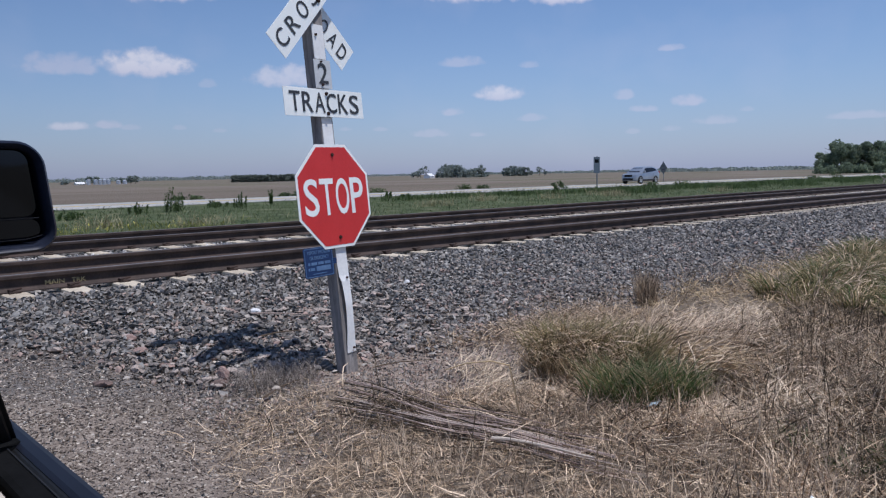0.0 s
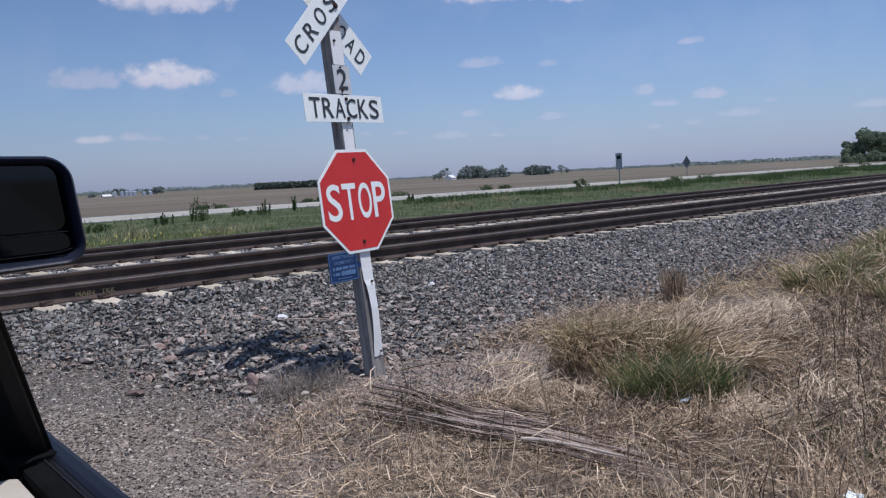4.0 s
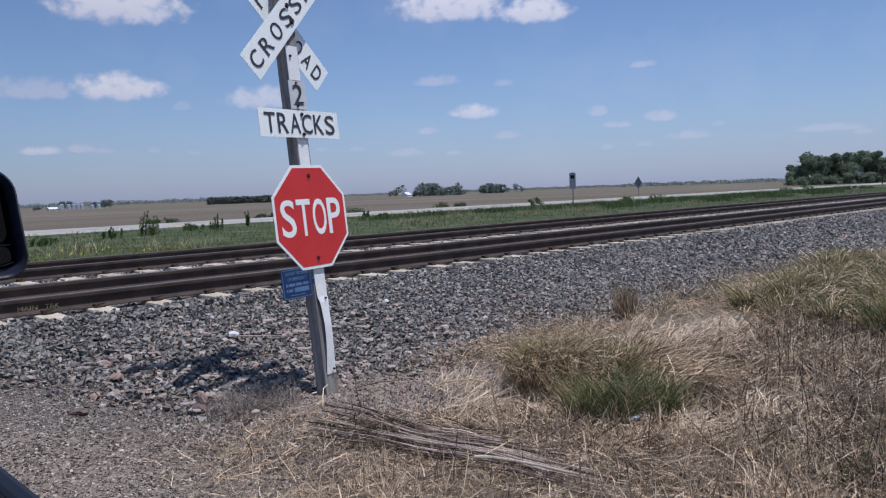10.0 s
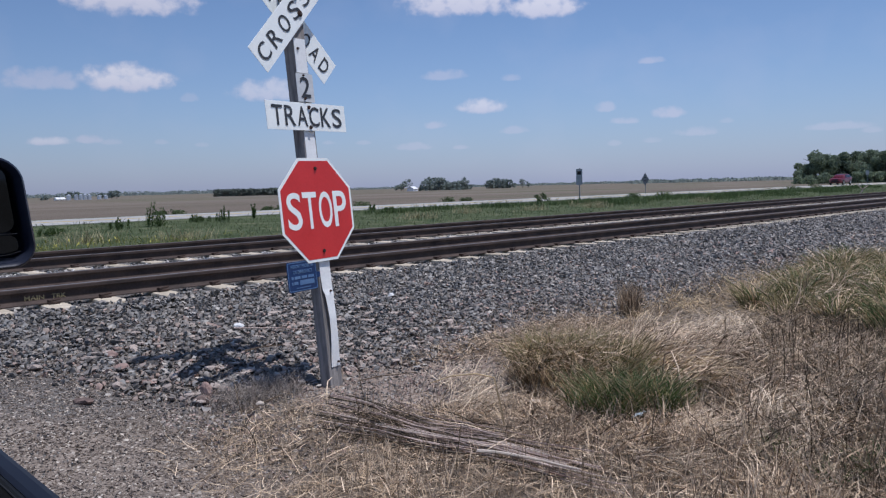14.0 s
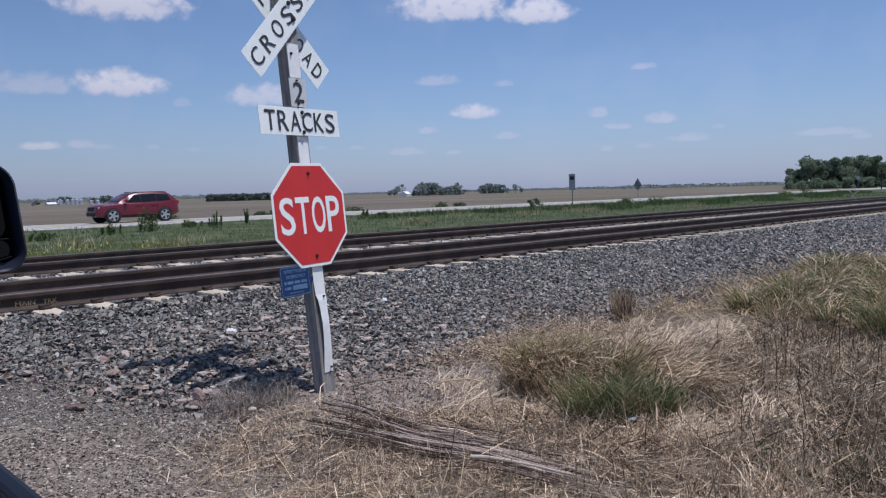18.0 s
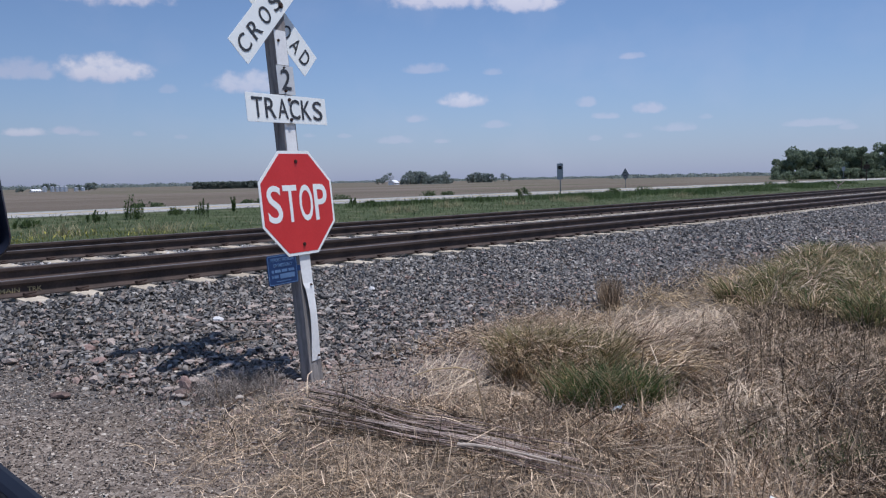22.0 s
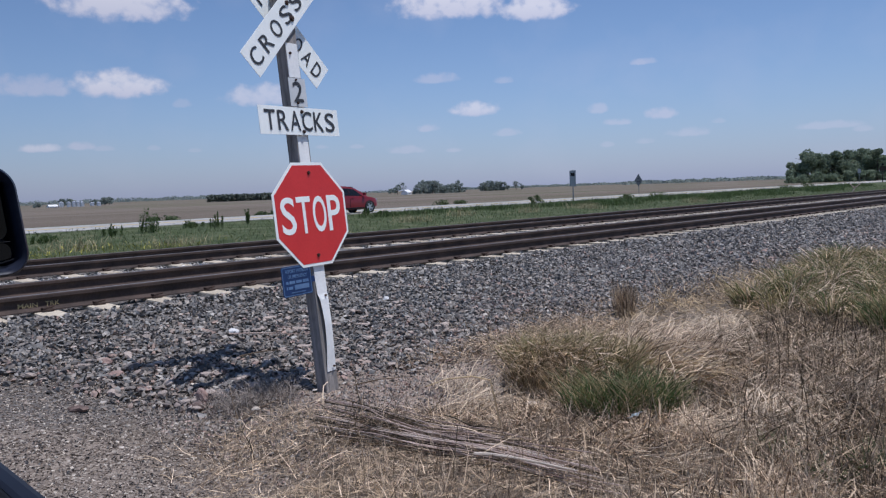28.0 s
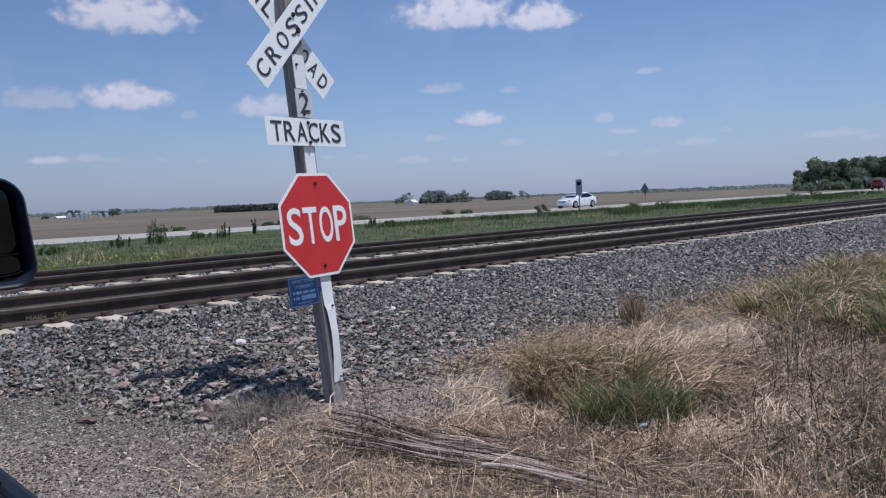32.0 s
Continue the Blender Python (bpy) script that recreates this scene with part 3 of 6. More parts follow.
SPACED = [2.7, 3.25, 3.93, 4.61, 5.2, 5.85, 6.56, 7.13, 7.72, 8.51, 9.1, 9.78]


def build_tracks():
    tie, clip = tie_mesh(), clip_mesh()
    for no, y in enumerate((RAIL_Y, RAIL_Y + TRACK_GAP)):
        track = thing("railway_track", ("near" if no == 0 else "far") + " railway track of rusty rails on pale concrete ties", "railway track", "railway tracks")
        for yy in (y, y + GAUGE):
            build_rail(track, yy)
        if no == 0:
            letters("painted_word", "MAIN", track, M_FADED, 0.05, 0.20, (2.53, 0.672), bold=0.01, lift=-(RAIL_Y - 0.0135))
            letters("painted_word", "TRK", track, M_FADED, 0.05, 0.15, (2.78, 0.672), bold=0.01, lift=-(RAIL_Y - 0.0135))
        r = random.Random(11 + no)
        joined_v, joined_f = [], []
        for k in range(-10, 280):
            x = TIE_START + TIE_STEP * k + r.uniform(-0.05, 0.05) + (0.3 if no else 0)
            if no == 0 and 0 <= k < len(SPACED):
                x = SPACED[k]
            m = Matrix.Translation((x, y + r.uniform(-0.03, 0.03), TIE_TOP + r.uniform(-0.006, 0.002))) @ Matrix.Rotation(r.uniform(-0.02, 0.02), 4, "Z")
            if k < 130:
                ob = new("tie", tie)
                ob.parent, ob.matrix_world = track, m
                for dy, turn in ((0, 0), (0, math.pi), (GAUGE, 0), (GAUGE, math.pi)):
                    if k < 60 and (no == 0 and dy == 0 and turn == 0 or no == 1 and turn == 0 and dy == 0 and k < 40):
                        c = new("clip", clip)
                        c.parent = track
                        c.matrix_world = Matrix.Translation((x, y + dy, TIE_TOP)) @ Matrix.Rotation(turn, 4, "Z")
                    else:
                        base = len(joined_v)
                        for sx in (-0.07, 0.07):
                            for sy in (-0.16, -0.06):
                                for sz in (0, 0.055):
                                    sgn = 1 if turn == 0 else -1
                                    joined_v.append((x + sx * 0.85, y + dy + sy * 0.85 * sgn, TIE_TOP + sz * 0.75))
                        for f in ((0, 1, 3, 2), (4, 6, 7, 5), (0, 4, 5, 1), (2, 3, 7, 6), (1, 5, 7, 3)):
                            joined_f.append([base + i for i in f])
        tagged(raw("clips", joined_v, joined_f, M_CLIP, track), kind="stuff")
        # ties too far off to be told apart
        fv, ff = [], []
        for k in range(130, 700):
            x = TIE_START + TIE_STEP * k
            b = len(fv)
            fv += [(x + sx, y + sy, TIE_TOP - 0.004) for sx, sy in ((-0.13, -0.5), (0.13, -0.5), (0.13, 2.0), (-0.13, 2.0))]
            ff.append((b, b + 1, b + 2, b + 3))
        tagged(raw("far_ties", fv, ff, M_TIE, track), kind="stuff")


# ---- lettering ----
def letters(name, text, parent, mt, height, width, place, turn=0.0, bold=0.0, lift=0.004, spacing=1.0):
    """Words of a given cap height and width, upright in the sign's own plane: place = (across, up), turned about the plane's normal."""
    cu = bpy.data.curves.new(name, "FONT")
    cu.body, cu.size, cu.offset, cu.extrude = text, 1.0, bold, 0.01
    cu.space_character = spacing
    cu.resolution_u = 4
    tmp = new("tmp_text", cu)
    me = bpy.data.meshes.new_from_object(tmp.evaluated_get(bpy.context.evaluated_depsgraph_get()))
    bpy.data.objects.remove(tmp)
    bpy.data.curves.remove(cu)
    co = np.empty(len(me.vertices) * 3, np.float32)
    me.vertices.foreach_get("co", co)
    co = co.reshape(-1, 3)
    lo, hi = co.min(0), co.max(0)
    u = (co[:, 0] - (lo[0] + hi[0]) / 2) / (hi[0] - lo[0]) * width
    v = (co[:, 1] - (lo[1] + hi[1]) / 2) / (hi[1] - lo[1]) * height
    w = (co[:, 2] - lo[2]) / max(hi[2] - lo[2], 1e-6) * 0.002
    c, s = math.cos(turn), math.sin(turn)
    co = np.stack([place[0] + u * c - v * s, -(lift + w), place[1] + u * s + v * c], -1).astype(np.float32)
    me.vertices.foreach_set("co", co.ravel())
    me.materials.clear()
    me.materials.append(mt)
    me.update()
    me.name = name
    ob = new(name, me)
    ob.parent = parent
    return ob


def spaced_letters(name, text, parent, mt, height, width, place, turn=0.0, bold=0.0, lift=0.004, gap=0.28):
    """Words in even, narrow road-sign letters, each an object of its own."""
    share = [0.34 if ch == "I" else 1.0 for ch in text]
    unit = width / (sum(share) + gap * (len(text) - 1))
    u = -width / 2
    for ch, f in zip(text, share):
        w = unit * f
        off = u + w / 2
        thin = 0.62 if ch == "I" else 1.0
        letters(name, ch, parent, mt, height, w * thin, (place[0] + off * math.cos(turn), place[1] + off * math.sin(turn)), turn, bold, lift)
        u += w + gap * unit


def plate_points(u0, u1, z0, z1, y, r=0.0, seg=4):
    if not r:
        return [(u0, y, z0), (u1, y, z0), (u1, y, z1), (u0, y, z1)]
    out = []
    for cx, cz, a0 in ((u1 - r, z0 + r, -90), (u1 - r, z1 - r, 0), (u0 + r, z1 - r, 90), (u0 + r, z0 + r, 180)):
        for k in range(seg + 1):
            a = radians(a0 + 90 * k / seg)
            out.append((cx + r * math.cos(a), y, cz + r * math.sin(a)))
    return out


def turned(pts, centre, angle):
    c, s = math.cos(angle), math.sin(angle)
    return [(centre[0] + x * c - z * s, y, centre[1] + x * s + z * c) for x, y, z in pts]


def bolt(parent, u, z, y=-0.006, r=0.011):
    bm = bmesh.new()
    tube(bm, (u, y + 0.004, z), (u, y - 0.006, z), r * 1.5, r * 1.5, 10)
    tube(bm, (u, y - 0.006, z), (u, y - 0.014, z), r, r, 6)
    part("bolt", bm, M_BOLT, parent, "rusty bolt")


def build_crossing_sign():
    ax, ay, az = Vector((0.9781, 0.2077, 0.0150)), Vector((-0.0322, 0.0795, 0.9963)), Vector((0.2058, -0.975, 0.0844))
    centre = Vector((3.92, 5.651, 1.592))
    base = centre - ay * 1.59
    m = Matrix.Identity(4)
    for i in range(3):
        m[i][0], m[i][1], m[i][2], m[i][3] = ax[i], -az[i], ay[i], base[i]
    sign = thing("crossing_sign", "leaning wooden railway crossing post with crossbuck, stop and track signs", "railway sign", m=m)
    # post with chamfered, worn edges and drying cracks
    bm = bmesh.new()
    box(bm, -0.052, 0.106, 0.03, 0.150, -0.25, 3.62, bevel=0.010)
    box(bm, 0.004, 0.010, 0.0285, 0.031, 0.25, 1.0)
    part("post", bm, M_WOOD, sign, "weathered grey square wooden post")
    # stop sign
    a = 0.457
    octo = [(a / math.cos(math.pi / 8) * math.cos(math.pi / 8 + k * math.pi / 4), a / math.cos(math.pi / 8) * math.sin(math.pi / 8 + k * math.pi / 4)) for k in range(8)]

    def ring8(scale, y, corner):
        return [(x * scale, y, 1.59 + z * scale) for x, z in octo]

    bm = bmesh.new()
    prism(bm, ring8(1.0, -0.001, 0), (0, 0.004, 0), bevel=0.001)
    stop = part("stop_sign", bm, M_WHITE, sign, "white-edged red octagonal stop sign")
    bm = bmesh.new()
    prism(bm, ring8(0.944, -0.0035, 0), (0, 0.003, 0))
    part("red_face", bm, M_RED, stop)
    spaced_letters("stop_lettering", "STOP", stop, M_WHITE, 0.322, 0.752, (-0.004, 1.588), bold=0.010, lift=0.0042, gap=0.13)
    bolt(stop, 0.012, 1.955)
    bolt(stop, 0.012, 1.225)
    # tracks plate
    bm = bmesh.new()
    prism(bm, plate_points(-0.490, 0.492, 2.288, 2.530, -0.001), (0, 0.004, 0), bevel=0.001)
    plate = part("tracks_plate", bm, M_WHITE, sign, "white plate lettered in black")
    spaced_letters("tracks_lettering", "TRACKS", plate, M_BLACK, 0.172, 0.862, (0.002, 2.411), bold=0.004, gap=0.20)
    bolt(plate, 0.02, 2.492)
    bolt(plate, 0.02, 2.318)
    # number plate of the tracks
    bm = bmesh.new()
    prism(bm, plate_points(-0.094, 0.112, 2.538, 2.788, -0.001), (0, 0.004, 0), bevel=0.001)
    two = part("track_count_plate", bm, M_GREYPLATE, sign, "grey plate with a black figure")
    letters("two_lettering", "2", two, M_BLACK, 0.180, 0.118, (0.006, 2.668), bold=0.008)
    bolt(two, -0.012, 2.568, r=0.008)
    bolt(two, -0.005, 2.77, r=0.006)
    # crossbuck
    cc = (0.006, 3.372)
    half, wide = 0.735, 0.135
    for ang, y, words in ((math.pi / 4, -0.004, (("CROSSING", 1.38, 0.0),)), (-math.pi / 4, 0.153, (("RAIL", 0.50, -0.40), ("ROAD", 0.55, 0.405)))):
        bm = bmesh.new()
        prism(bm, turned(plate_points(-half, half, -wide, wide, y), cc, ang), (0, 0.004, 0), bevel=0.001)
        blade = part("crossbuck_blade", bm, M_WHITE, sign, "white crossbuck blade lettered in black")
        for text, width, off in words:
            spaced_letters("blade_lettering", text, blade, M_BLACK, 0.150, width, (cc[0] + off * math.cos(ang), cc[1] + off * math.sin(ang)), ang, bold=0.003, lift=0.003 - y, gap=0.52)
    bolt(sign, cc[0] + 0.03, cc[1] - 0.06, -0.008, 0.018)
    bolt(sign, cc[0] - 0.01, cc[1] + 0.07, -0.008, 0.014)
    # reflective strips on the post
    bm = bmesh.new()
    prism(bm, plate_points(-0.047, 0.092, 2.80, 3.10, 0.024), (0, 0.005, 0))
    part("upper_strip", bm, M_STRIP, sign, "white reflective strip")
    bolt(sign, -0.01, 3.01, 0.02, 0.008)
    bm = bmesh.new()
    prism(bm, plate_points(-0.042, 0.084, 2.03, 2.29, 0.023), (0, 0.005, 0))
    part("middle_strip", bm, M_STRIP, sign, "white reflective strip")
    # bent lower strip
    line = [(-0.040, 0.096, 1.20, 0.022), (-0.040, 0.095, 1.0, 0.021), (-0.036, 0.092, 0.88, 0.016), (-0.022, 0.088, 0.83, 0.006), (-0.012, 0.082, 0.74, 0.002), (-0.006, 0.082, 0.62, -0.003), (-0.004, 0.084, 0.50, 0.002), (-0.010, 0.086, 0.38, 0.008), (-0.020, 0.088, 0.27, 0.016), (-0.024, 0.090, 0.18, 0.022)]
    bm = bmesh.new()
    rows = [[bm.verts.new(p) for p in ((a, y, z), (b, y + 0.002, z), (b, y + 0.005, z), (a, y + 0.003, z))] for a, b, z, y in line]
    for r0, r1 in zip(rows, rows[1:]):
        for k in range(4):
            bm.faces.new((r0[k], r0[(k + 1) % 4], r1[(k + 1) % 4], r1[k]))
    bm.faces.new(rows[0])
    bm.faces.new(rows[-1][::-1])
    bmesh.ops.recalc_face_normals(bm, faces=bm.faces)
    part("lower_strip", bm, M_STRIP, sign, "bent white reflective strip coming loose")
    for z in (0.86, 0.22):
        bolt(sign, 0.055, z, 0.008, 0.007)
    # emergency notice
    bm = bmesh.new()
    prism(bm, plate_points(-0.452, -0.100, 0.905, 1.165, 0.005, 0.02), (0, 0.004, 0))
    box(bm, -0.15, -0.052, 0.010, 0.04, 1.0, 1.05)
    notice = part("emergency_notice", bm, M_BLUE, sign, "small blue emergency notice with pale print")
    bm = bmesh.new()
    outer, inner = plate_points(-0.445, -0.107, 0.912, 1.158, 0.003, 0.016), plate_points(-0.439, -0.113, 0.918, 1.152, 0.003, 0.013)
    va, vb = [bm.verts.new(p) for p in outer], [bm.verts.new(p) for p in inner]
    for k in range(len(va)):
        bm.faces.new((va[k], va[(k + 1) % len(va)], vb[(k + 1) % len(vb)], vb[k]))
    part("notice_border", bm, M_PALEBLUE, notice)
    letters("notice_lettering", "REPORT PROBLEM", notice, M_PALEBLUE, 0.030, 0.27, (-0.272, 1.122), lift=-0.0035, bold=0.01)
    letters("notice_lettering", "OR EMERGENCY", notice, M_PALEBLUE, 0.030, 0.23, (-0.270, 1.075), lift=-0.0035, bold=0.01)
    for u0, u1, z0, z1 in ((-0.41, -0.385, 1.014, 1.038), (-0.372, -0.305, 1.014, 1.038), (-0.290, -0.225, 1.014, 1.038), (-0.210, -0.14, 1.014, 1.038), (-0.41, -0.395, 0.968, 0.992), (-0.385, -0.335, 0.968, 0.992), (-0.315, -0.14, 0.960, 1.000), (-0.36, -0.19, 0.934, 0.941)):
        bm = bmesh.new()
        box(bm, u0, u1, 0.0025, 0.006, z0, z1)
        part("print_bar", bm, M_PALEBLUE, notice)


# ---- the vehicle the view is from ----
def wheel_parts(parent, centre, radius, width, side, spokes=5):
    """A wheel: an axle Empty with tyre, rim; side: +1 shows its face towards +y."""
    hub = new("wheel")
    hub.empty_display_size = 0.1
    hub.parent, hub.location = parent, centre
    bm = bmesh.new()
    seg = 28
    prof = [(radius * 0.72, -width / 2), (radius * 0.93, -width / 2), (radius, -width * 0.32), (radius, width * 0.32), (radius * 0.93, width / 2), (radius * 0.72, width / 2)]
    rings = [[bm.verts.new((r * math.cos(2 * math.pi * k / seg), y, r * math.sin(2 * math.pi * k / seg))) for k in range(seg)] for r, y in prof]
    for i in range(len(prof)):
        a, b = rings[i], rings[(i + 1) % len(prof)]
        for k in range(seg):
            bm.faces.new((a[k], a[(k + 1) % seg], b[(k + 1) % seg], b[k]))
    bmesh.ops.recalc_face_normals(bm, faces=bm.faces)
    part("tyre", bm, M_TYRE, hub, soft=40)
    bm = bmesh.new()
    y = side * width * 0.36
    tube(bm, (0, -side * width * 0.3, 0), (0, y - side * 0.05, 0), radius * 0.73, radius * 0.73, seg, 1)
    for k in range(spokes):
        t = 2 * math.pi * k / spokes
        c, s = math.cos(t), math.sin(t)
        p = [(-0.045, 0.03), (0.045, 0.03), (0.06, radius * 0.72), (-0.06, radius * 0.72)]
        prism(bm, [(u * c - v * s, y - side * 0.02, u * s + v * c) for u, v in p], (0, side * 0.02, 0))
    tube(bm, (0, y - side * 0.04, 0), (0, y + side * 0.005, 0), 0.06, 0.055, 12)
    ringo = [(radius * 0.74, 0), (radius * 0.66, 0), (radius * 0.66, 0.03), (radius * 0.74, 0.03)]
    rr = [[bm.verts.new((r * math.cos(2 * math.pi * k / seg), y + side * (d - 0.02), r * math.sin(2 * math.pi * k / seg))) for k in range(seg)] for r, d in ringo]
    for i in range(4):
        a, b = rr[i], rr[(i + 1) % 4]
        for k in range(seg):
            bm.faces.new((a[k], a[(k + 1) % seg], b[(k + 1) % seg], b[k]))
    part("rim", bm, [M_RIM, M_TRIM], hub)
    return hub


def build_truck():
    """Cab of the parked pickup round the viewpoint; heading along +y, its door at x = 0.35."""
    oy, oz = 0.3, float(land(-0.6, 0.3))
    truck = thing("pickup_truck", "dark blue pickup truck parked with its window open", "pickup truck", m=Matrix.Translation((-0.6, oy, oz)))

    def local(bm):
        bmesh.ops.translate(bm, verts=bm.verts, vec=(0.6, -oy, -oz))
        return bm

    bm = bmesh.new()
    box(bm, 0.33, 0.372, -1.2, 1.72, 0.62, 1.307, bevel=0.012)
    part("door", local(bm), M_TRUCKPAINT, truck, "dark blue door with its window wound down")
    bm = bmesh.new()
    box(bm, -1.55, 0.37, 1.74, 3.1, 0.62, 1.22, bevel=0.06)
    part("hood", local(bm), M_TRUCKPAINT, truck)
    bm = bmesh.new()
    box(bm, -1.57, -1.53, -1.2, 1.72, 0.62, 1.30, bevel=0.01)
    part("door", local(bm), M_TRUCKPAINT, truck)
    bm = bmesh.new()
    box(bm, -1.55, 0.36, -3.4, -1.22, 0.62, 1.28, bevel=0.05)
    part("cargo_bed", local(bm), M_TRUCKPAINT, truck)
    # unseen roof, rear wall and floor, added to shade sill and mirror
    bm = bmesh.new()
    box(bm, -1.4, 0.16, -1.15, 1.0, 2.02, 2.10, bevel=0.03)
    part("roof", local(bm), M_TRUCKPAINT, truck)
    bm = bmesh.new()
    box(bm, -1.5, 0.30, -1.2, -1.1, 0.62, 2.03, bevel=0.01)
    part("cab_rear_wall", local(bm), M_TRIM, truck)
    bm = bmesh.new()
    box(bm, -1.5, 0.30, -1.1, 1.74, 0.58, 0.66)
    part("cab_floor", local(bm), M_TRIM, truck)
    bm = bmesh.new()
    box(bm, 0.322, 0.352, -1.1, 1.70, 1.27, 1.303, bevel=0.006)
    part("weatherstrip", local(bm), M_RUBBER, truck, "black rubber window strip")
    bm = bmesh.new()
    tube(bm, (0.316, -1.0, 1.313), (0.316, 1.49, 1.310), 0.0013, 0.0013, 8)
    part("bright_bead", local(bm), M_LIP, truck)
    bm = bmesh.new()
    box(bm, 0.275, 0.320, -1.0, 1.70, 1.05, 1.310, bevel=0.012)
    part("door_trim", local(bm), M_FLOCK, truck)
    bm = bmesh.new()
    box(bm, 0.16, 0.266, -0.4, 1.43, 0.9, 1.309, bevel=0.016)
    part("door_panel", local(bm), M_BEIGE, truck, "beige inner door panel")
    # front pillar
    bm = bmesh.new()
    lo, hi = Vector((0.340, 1.512, 1.296)), Vector((0.143, 1.057, 1.84))
    back = Vector((-0.10, 0.22, 0.0))
    prism(bm, [lo, hi, hi + back, lo + back], Vector((-0.03, -0.01, 0.0)), bevel=0.006)
    part("pillar", local(bm), M_TRIM, truck, "black front pillar")
    bm = bmesh.new()
    lo2, hi2 = lo + Vector((-0.006, 0.02, 0)), hi + Vector((-0.006, 0.02, 0))
    prism(bm, [lo2, hi2, hi2 + back * 0.3, lo2 + back * 0.3], Vector((0.016, 0.0, 0.0)), bevel=0.004)
    part("pillar_seal", local(bm), M_RUBBER, truck)
    bm = bmesh.new()
    prism(bm, [(0.272, 1.435, 1.20), (0.350, 1.50, 1.20), (0.346, 1.50, 1.310), (0.300, 1.44, 1.322), (0.262, 1.445, 1.322)], (0.0, 0.20, 0.0), bevel=0.006)
    part("corner_trim", local(bm), M_FLOCK, truck, "black trim at the foot of the pillar")
    bm = bmesh.new()
    box(bm, -1.5, 0.272, 1.45, 1.74, 0.9, 1.30, bevel=0.03)
    part("dashboard", local(bm), M_FLOCK, truck)
    # outside mirror
    def lean(x, z):
        return x + (1.74 - z) * 0.11, z - (0.474 - x) * 0.06 * (1.86 - z) / 0.23 + (0.474 - x) * 0.02

    def shell(y, grow, shift):
        pts = plate_points(0.10 - grow, 0.467 + grow, 1.634 - grow, 1.849 + grow, y, 0.048 + grow, 8)
        return [(lean(x, z)[0] + shift, yy, lean(x, z)[1]) for x, yy, z in pts]

    bm = bmesh.new()
    rings = [[bm.verts.new(p) for p in shell(*s)] for s in ((1.735, -0.020, 0), (1.668, -0.016, 0), (1.652, -0.011, 0), (1.648, -0.005, 0), (1.656, 0.0, 0), (1.70, -0.001, 0), (1.74, -0.010, 0.0), (1.775, -0.035, 0.0))]
    k = len(rings[0])
    for a, b in zip(rings, rings[1:]):
        for i in range(k):
            bm.faces.new((a[i], a[(i + 1) % k], b[(i + 1) % k], b[i]))
    bm.faces.new(rings[0])
    bm.faces.new(rings[-1][::-1])
    bmesh.ops.recalc_face_normals(bm, faces=bm.faces)
    box(bm, 0.02, 0.12, 1.67, 1.74, 1.66, 1.72, bevel=0.012)
    tube(bm, (0.16, 1.71, 1.64), (0.19, 1.66, 1.30), 0.03, 0.03, 10)
    mirror = part("outside_mirror", local(bm), M_SHELL, truck, "black outside mirror housing", soft=50)

    def pane(name, z0, z1, y, r):
        bm = bmesh.new()
        prism(bm, plate_points(0.13, 0.438, z0, z1, y, r, 6), (0.0, 0.004, 0))
        for v in bm.verts:
            x, z = lean(v.co.x, v.co.z)
            v.co = Vector((x, v.co.y + (0.438 - v.co.x) * 0.10, z))
        return part(name, local(bm), M_MIRROR, mirror)

    pane("mirror_glass", 1.704, 1.831, 1.664, 0.022)
    pane("lower_mirror_glass", 1.664, 1.698, 1.6645, 0.014)
    for z, r in ((1.701, 0.0010), (1.661, 0.0008)):
        bm = bmesh.new()
        pts = [Vector((lean(x, z)[0], 1.650 + (0.438 - x) * 0.02, lean(x, z)[1] + (0.006 * ((x - 0.40) / 0.035) ** 2 if x > 0.40 and z < 1.7 else 0))) for x in (0.13, 0.25, 0.36, 0.40, 0.415, 0.428, 0.436)]
        for a, b in zip(pts, pts[1:]):
            tube(bm, a, b, r, r, 6)
        part("bezel_lip", local(bm), M_LIP, mirror)
    for x, side in ((0.25, 1), (-1.45, -1)):
        for y in (2.35, -2.2):
            hub = wheel_parts(truck, (x + 0.6, y - oy, 0.38), 0.38, 0.26, 1)
            hub.rotation_euler = (0, 0, -side * math.pi / 2)


# ---- traffic ----
def loft(bm, rings, mat=0):
    vr = [[bm.verts.new(p) for p in r] for r in rings]
    k = len(vr[0])
    fs = []
    for a, b in zip(vr, vr[1:]):
        for i in range(k):
            fs.append(bm.faces.new((a[i], a[(i + 1) % k], b[(i + 1) % k], b[i])))
    fs += [bm.faces.new(vr[0]), bm.faces.new(vr[-1][::-1])]
    for f in fs:
        f.material_index = mat
    bmesh.ops.recalc_face_normals(bm, faces=fs)


def at_station(table, x):
    xs = [r[0] for r in table]
    return [float(np.interp(x, xs, [r[i] for r in table])) for i in range(1, len(table[0]))]


def rounded(table, times=2):
    """Corner cutting along a table of stations; its ends stay."""
    t = [tuple(r) for r in table]
    for _ in range(times):
        out = [t[0]]
        for a, b in zip(t, t[1:]):
            out.append(tuple(0.75 * p + 0.25 * q for p, q in zip(a, b)))
            out.append(tuple(0.25 * p + 0.75 * q for p, q in zip(a, b)))
        t = out + [t[-1]]
    return t


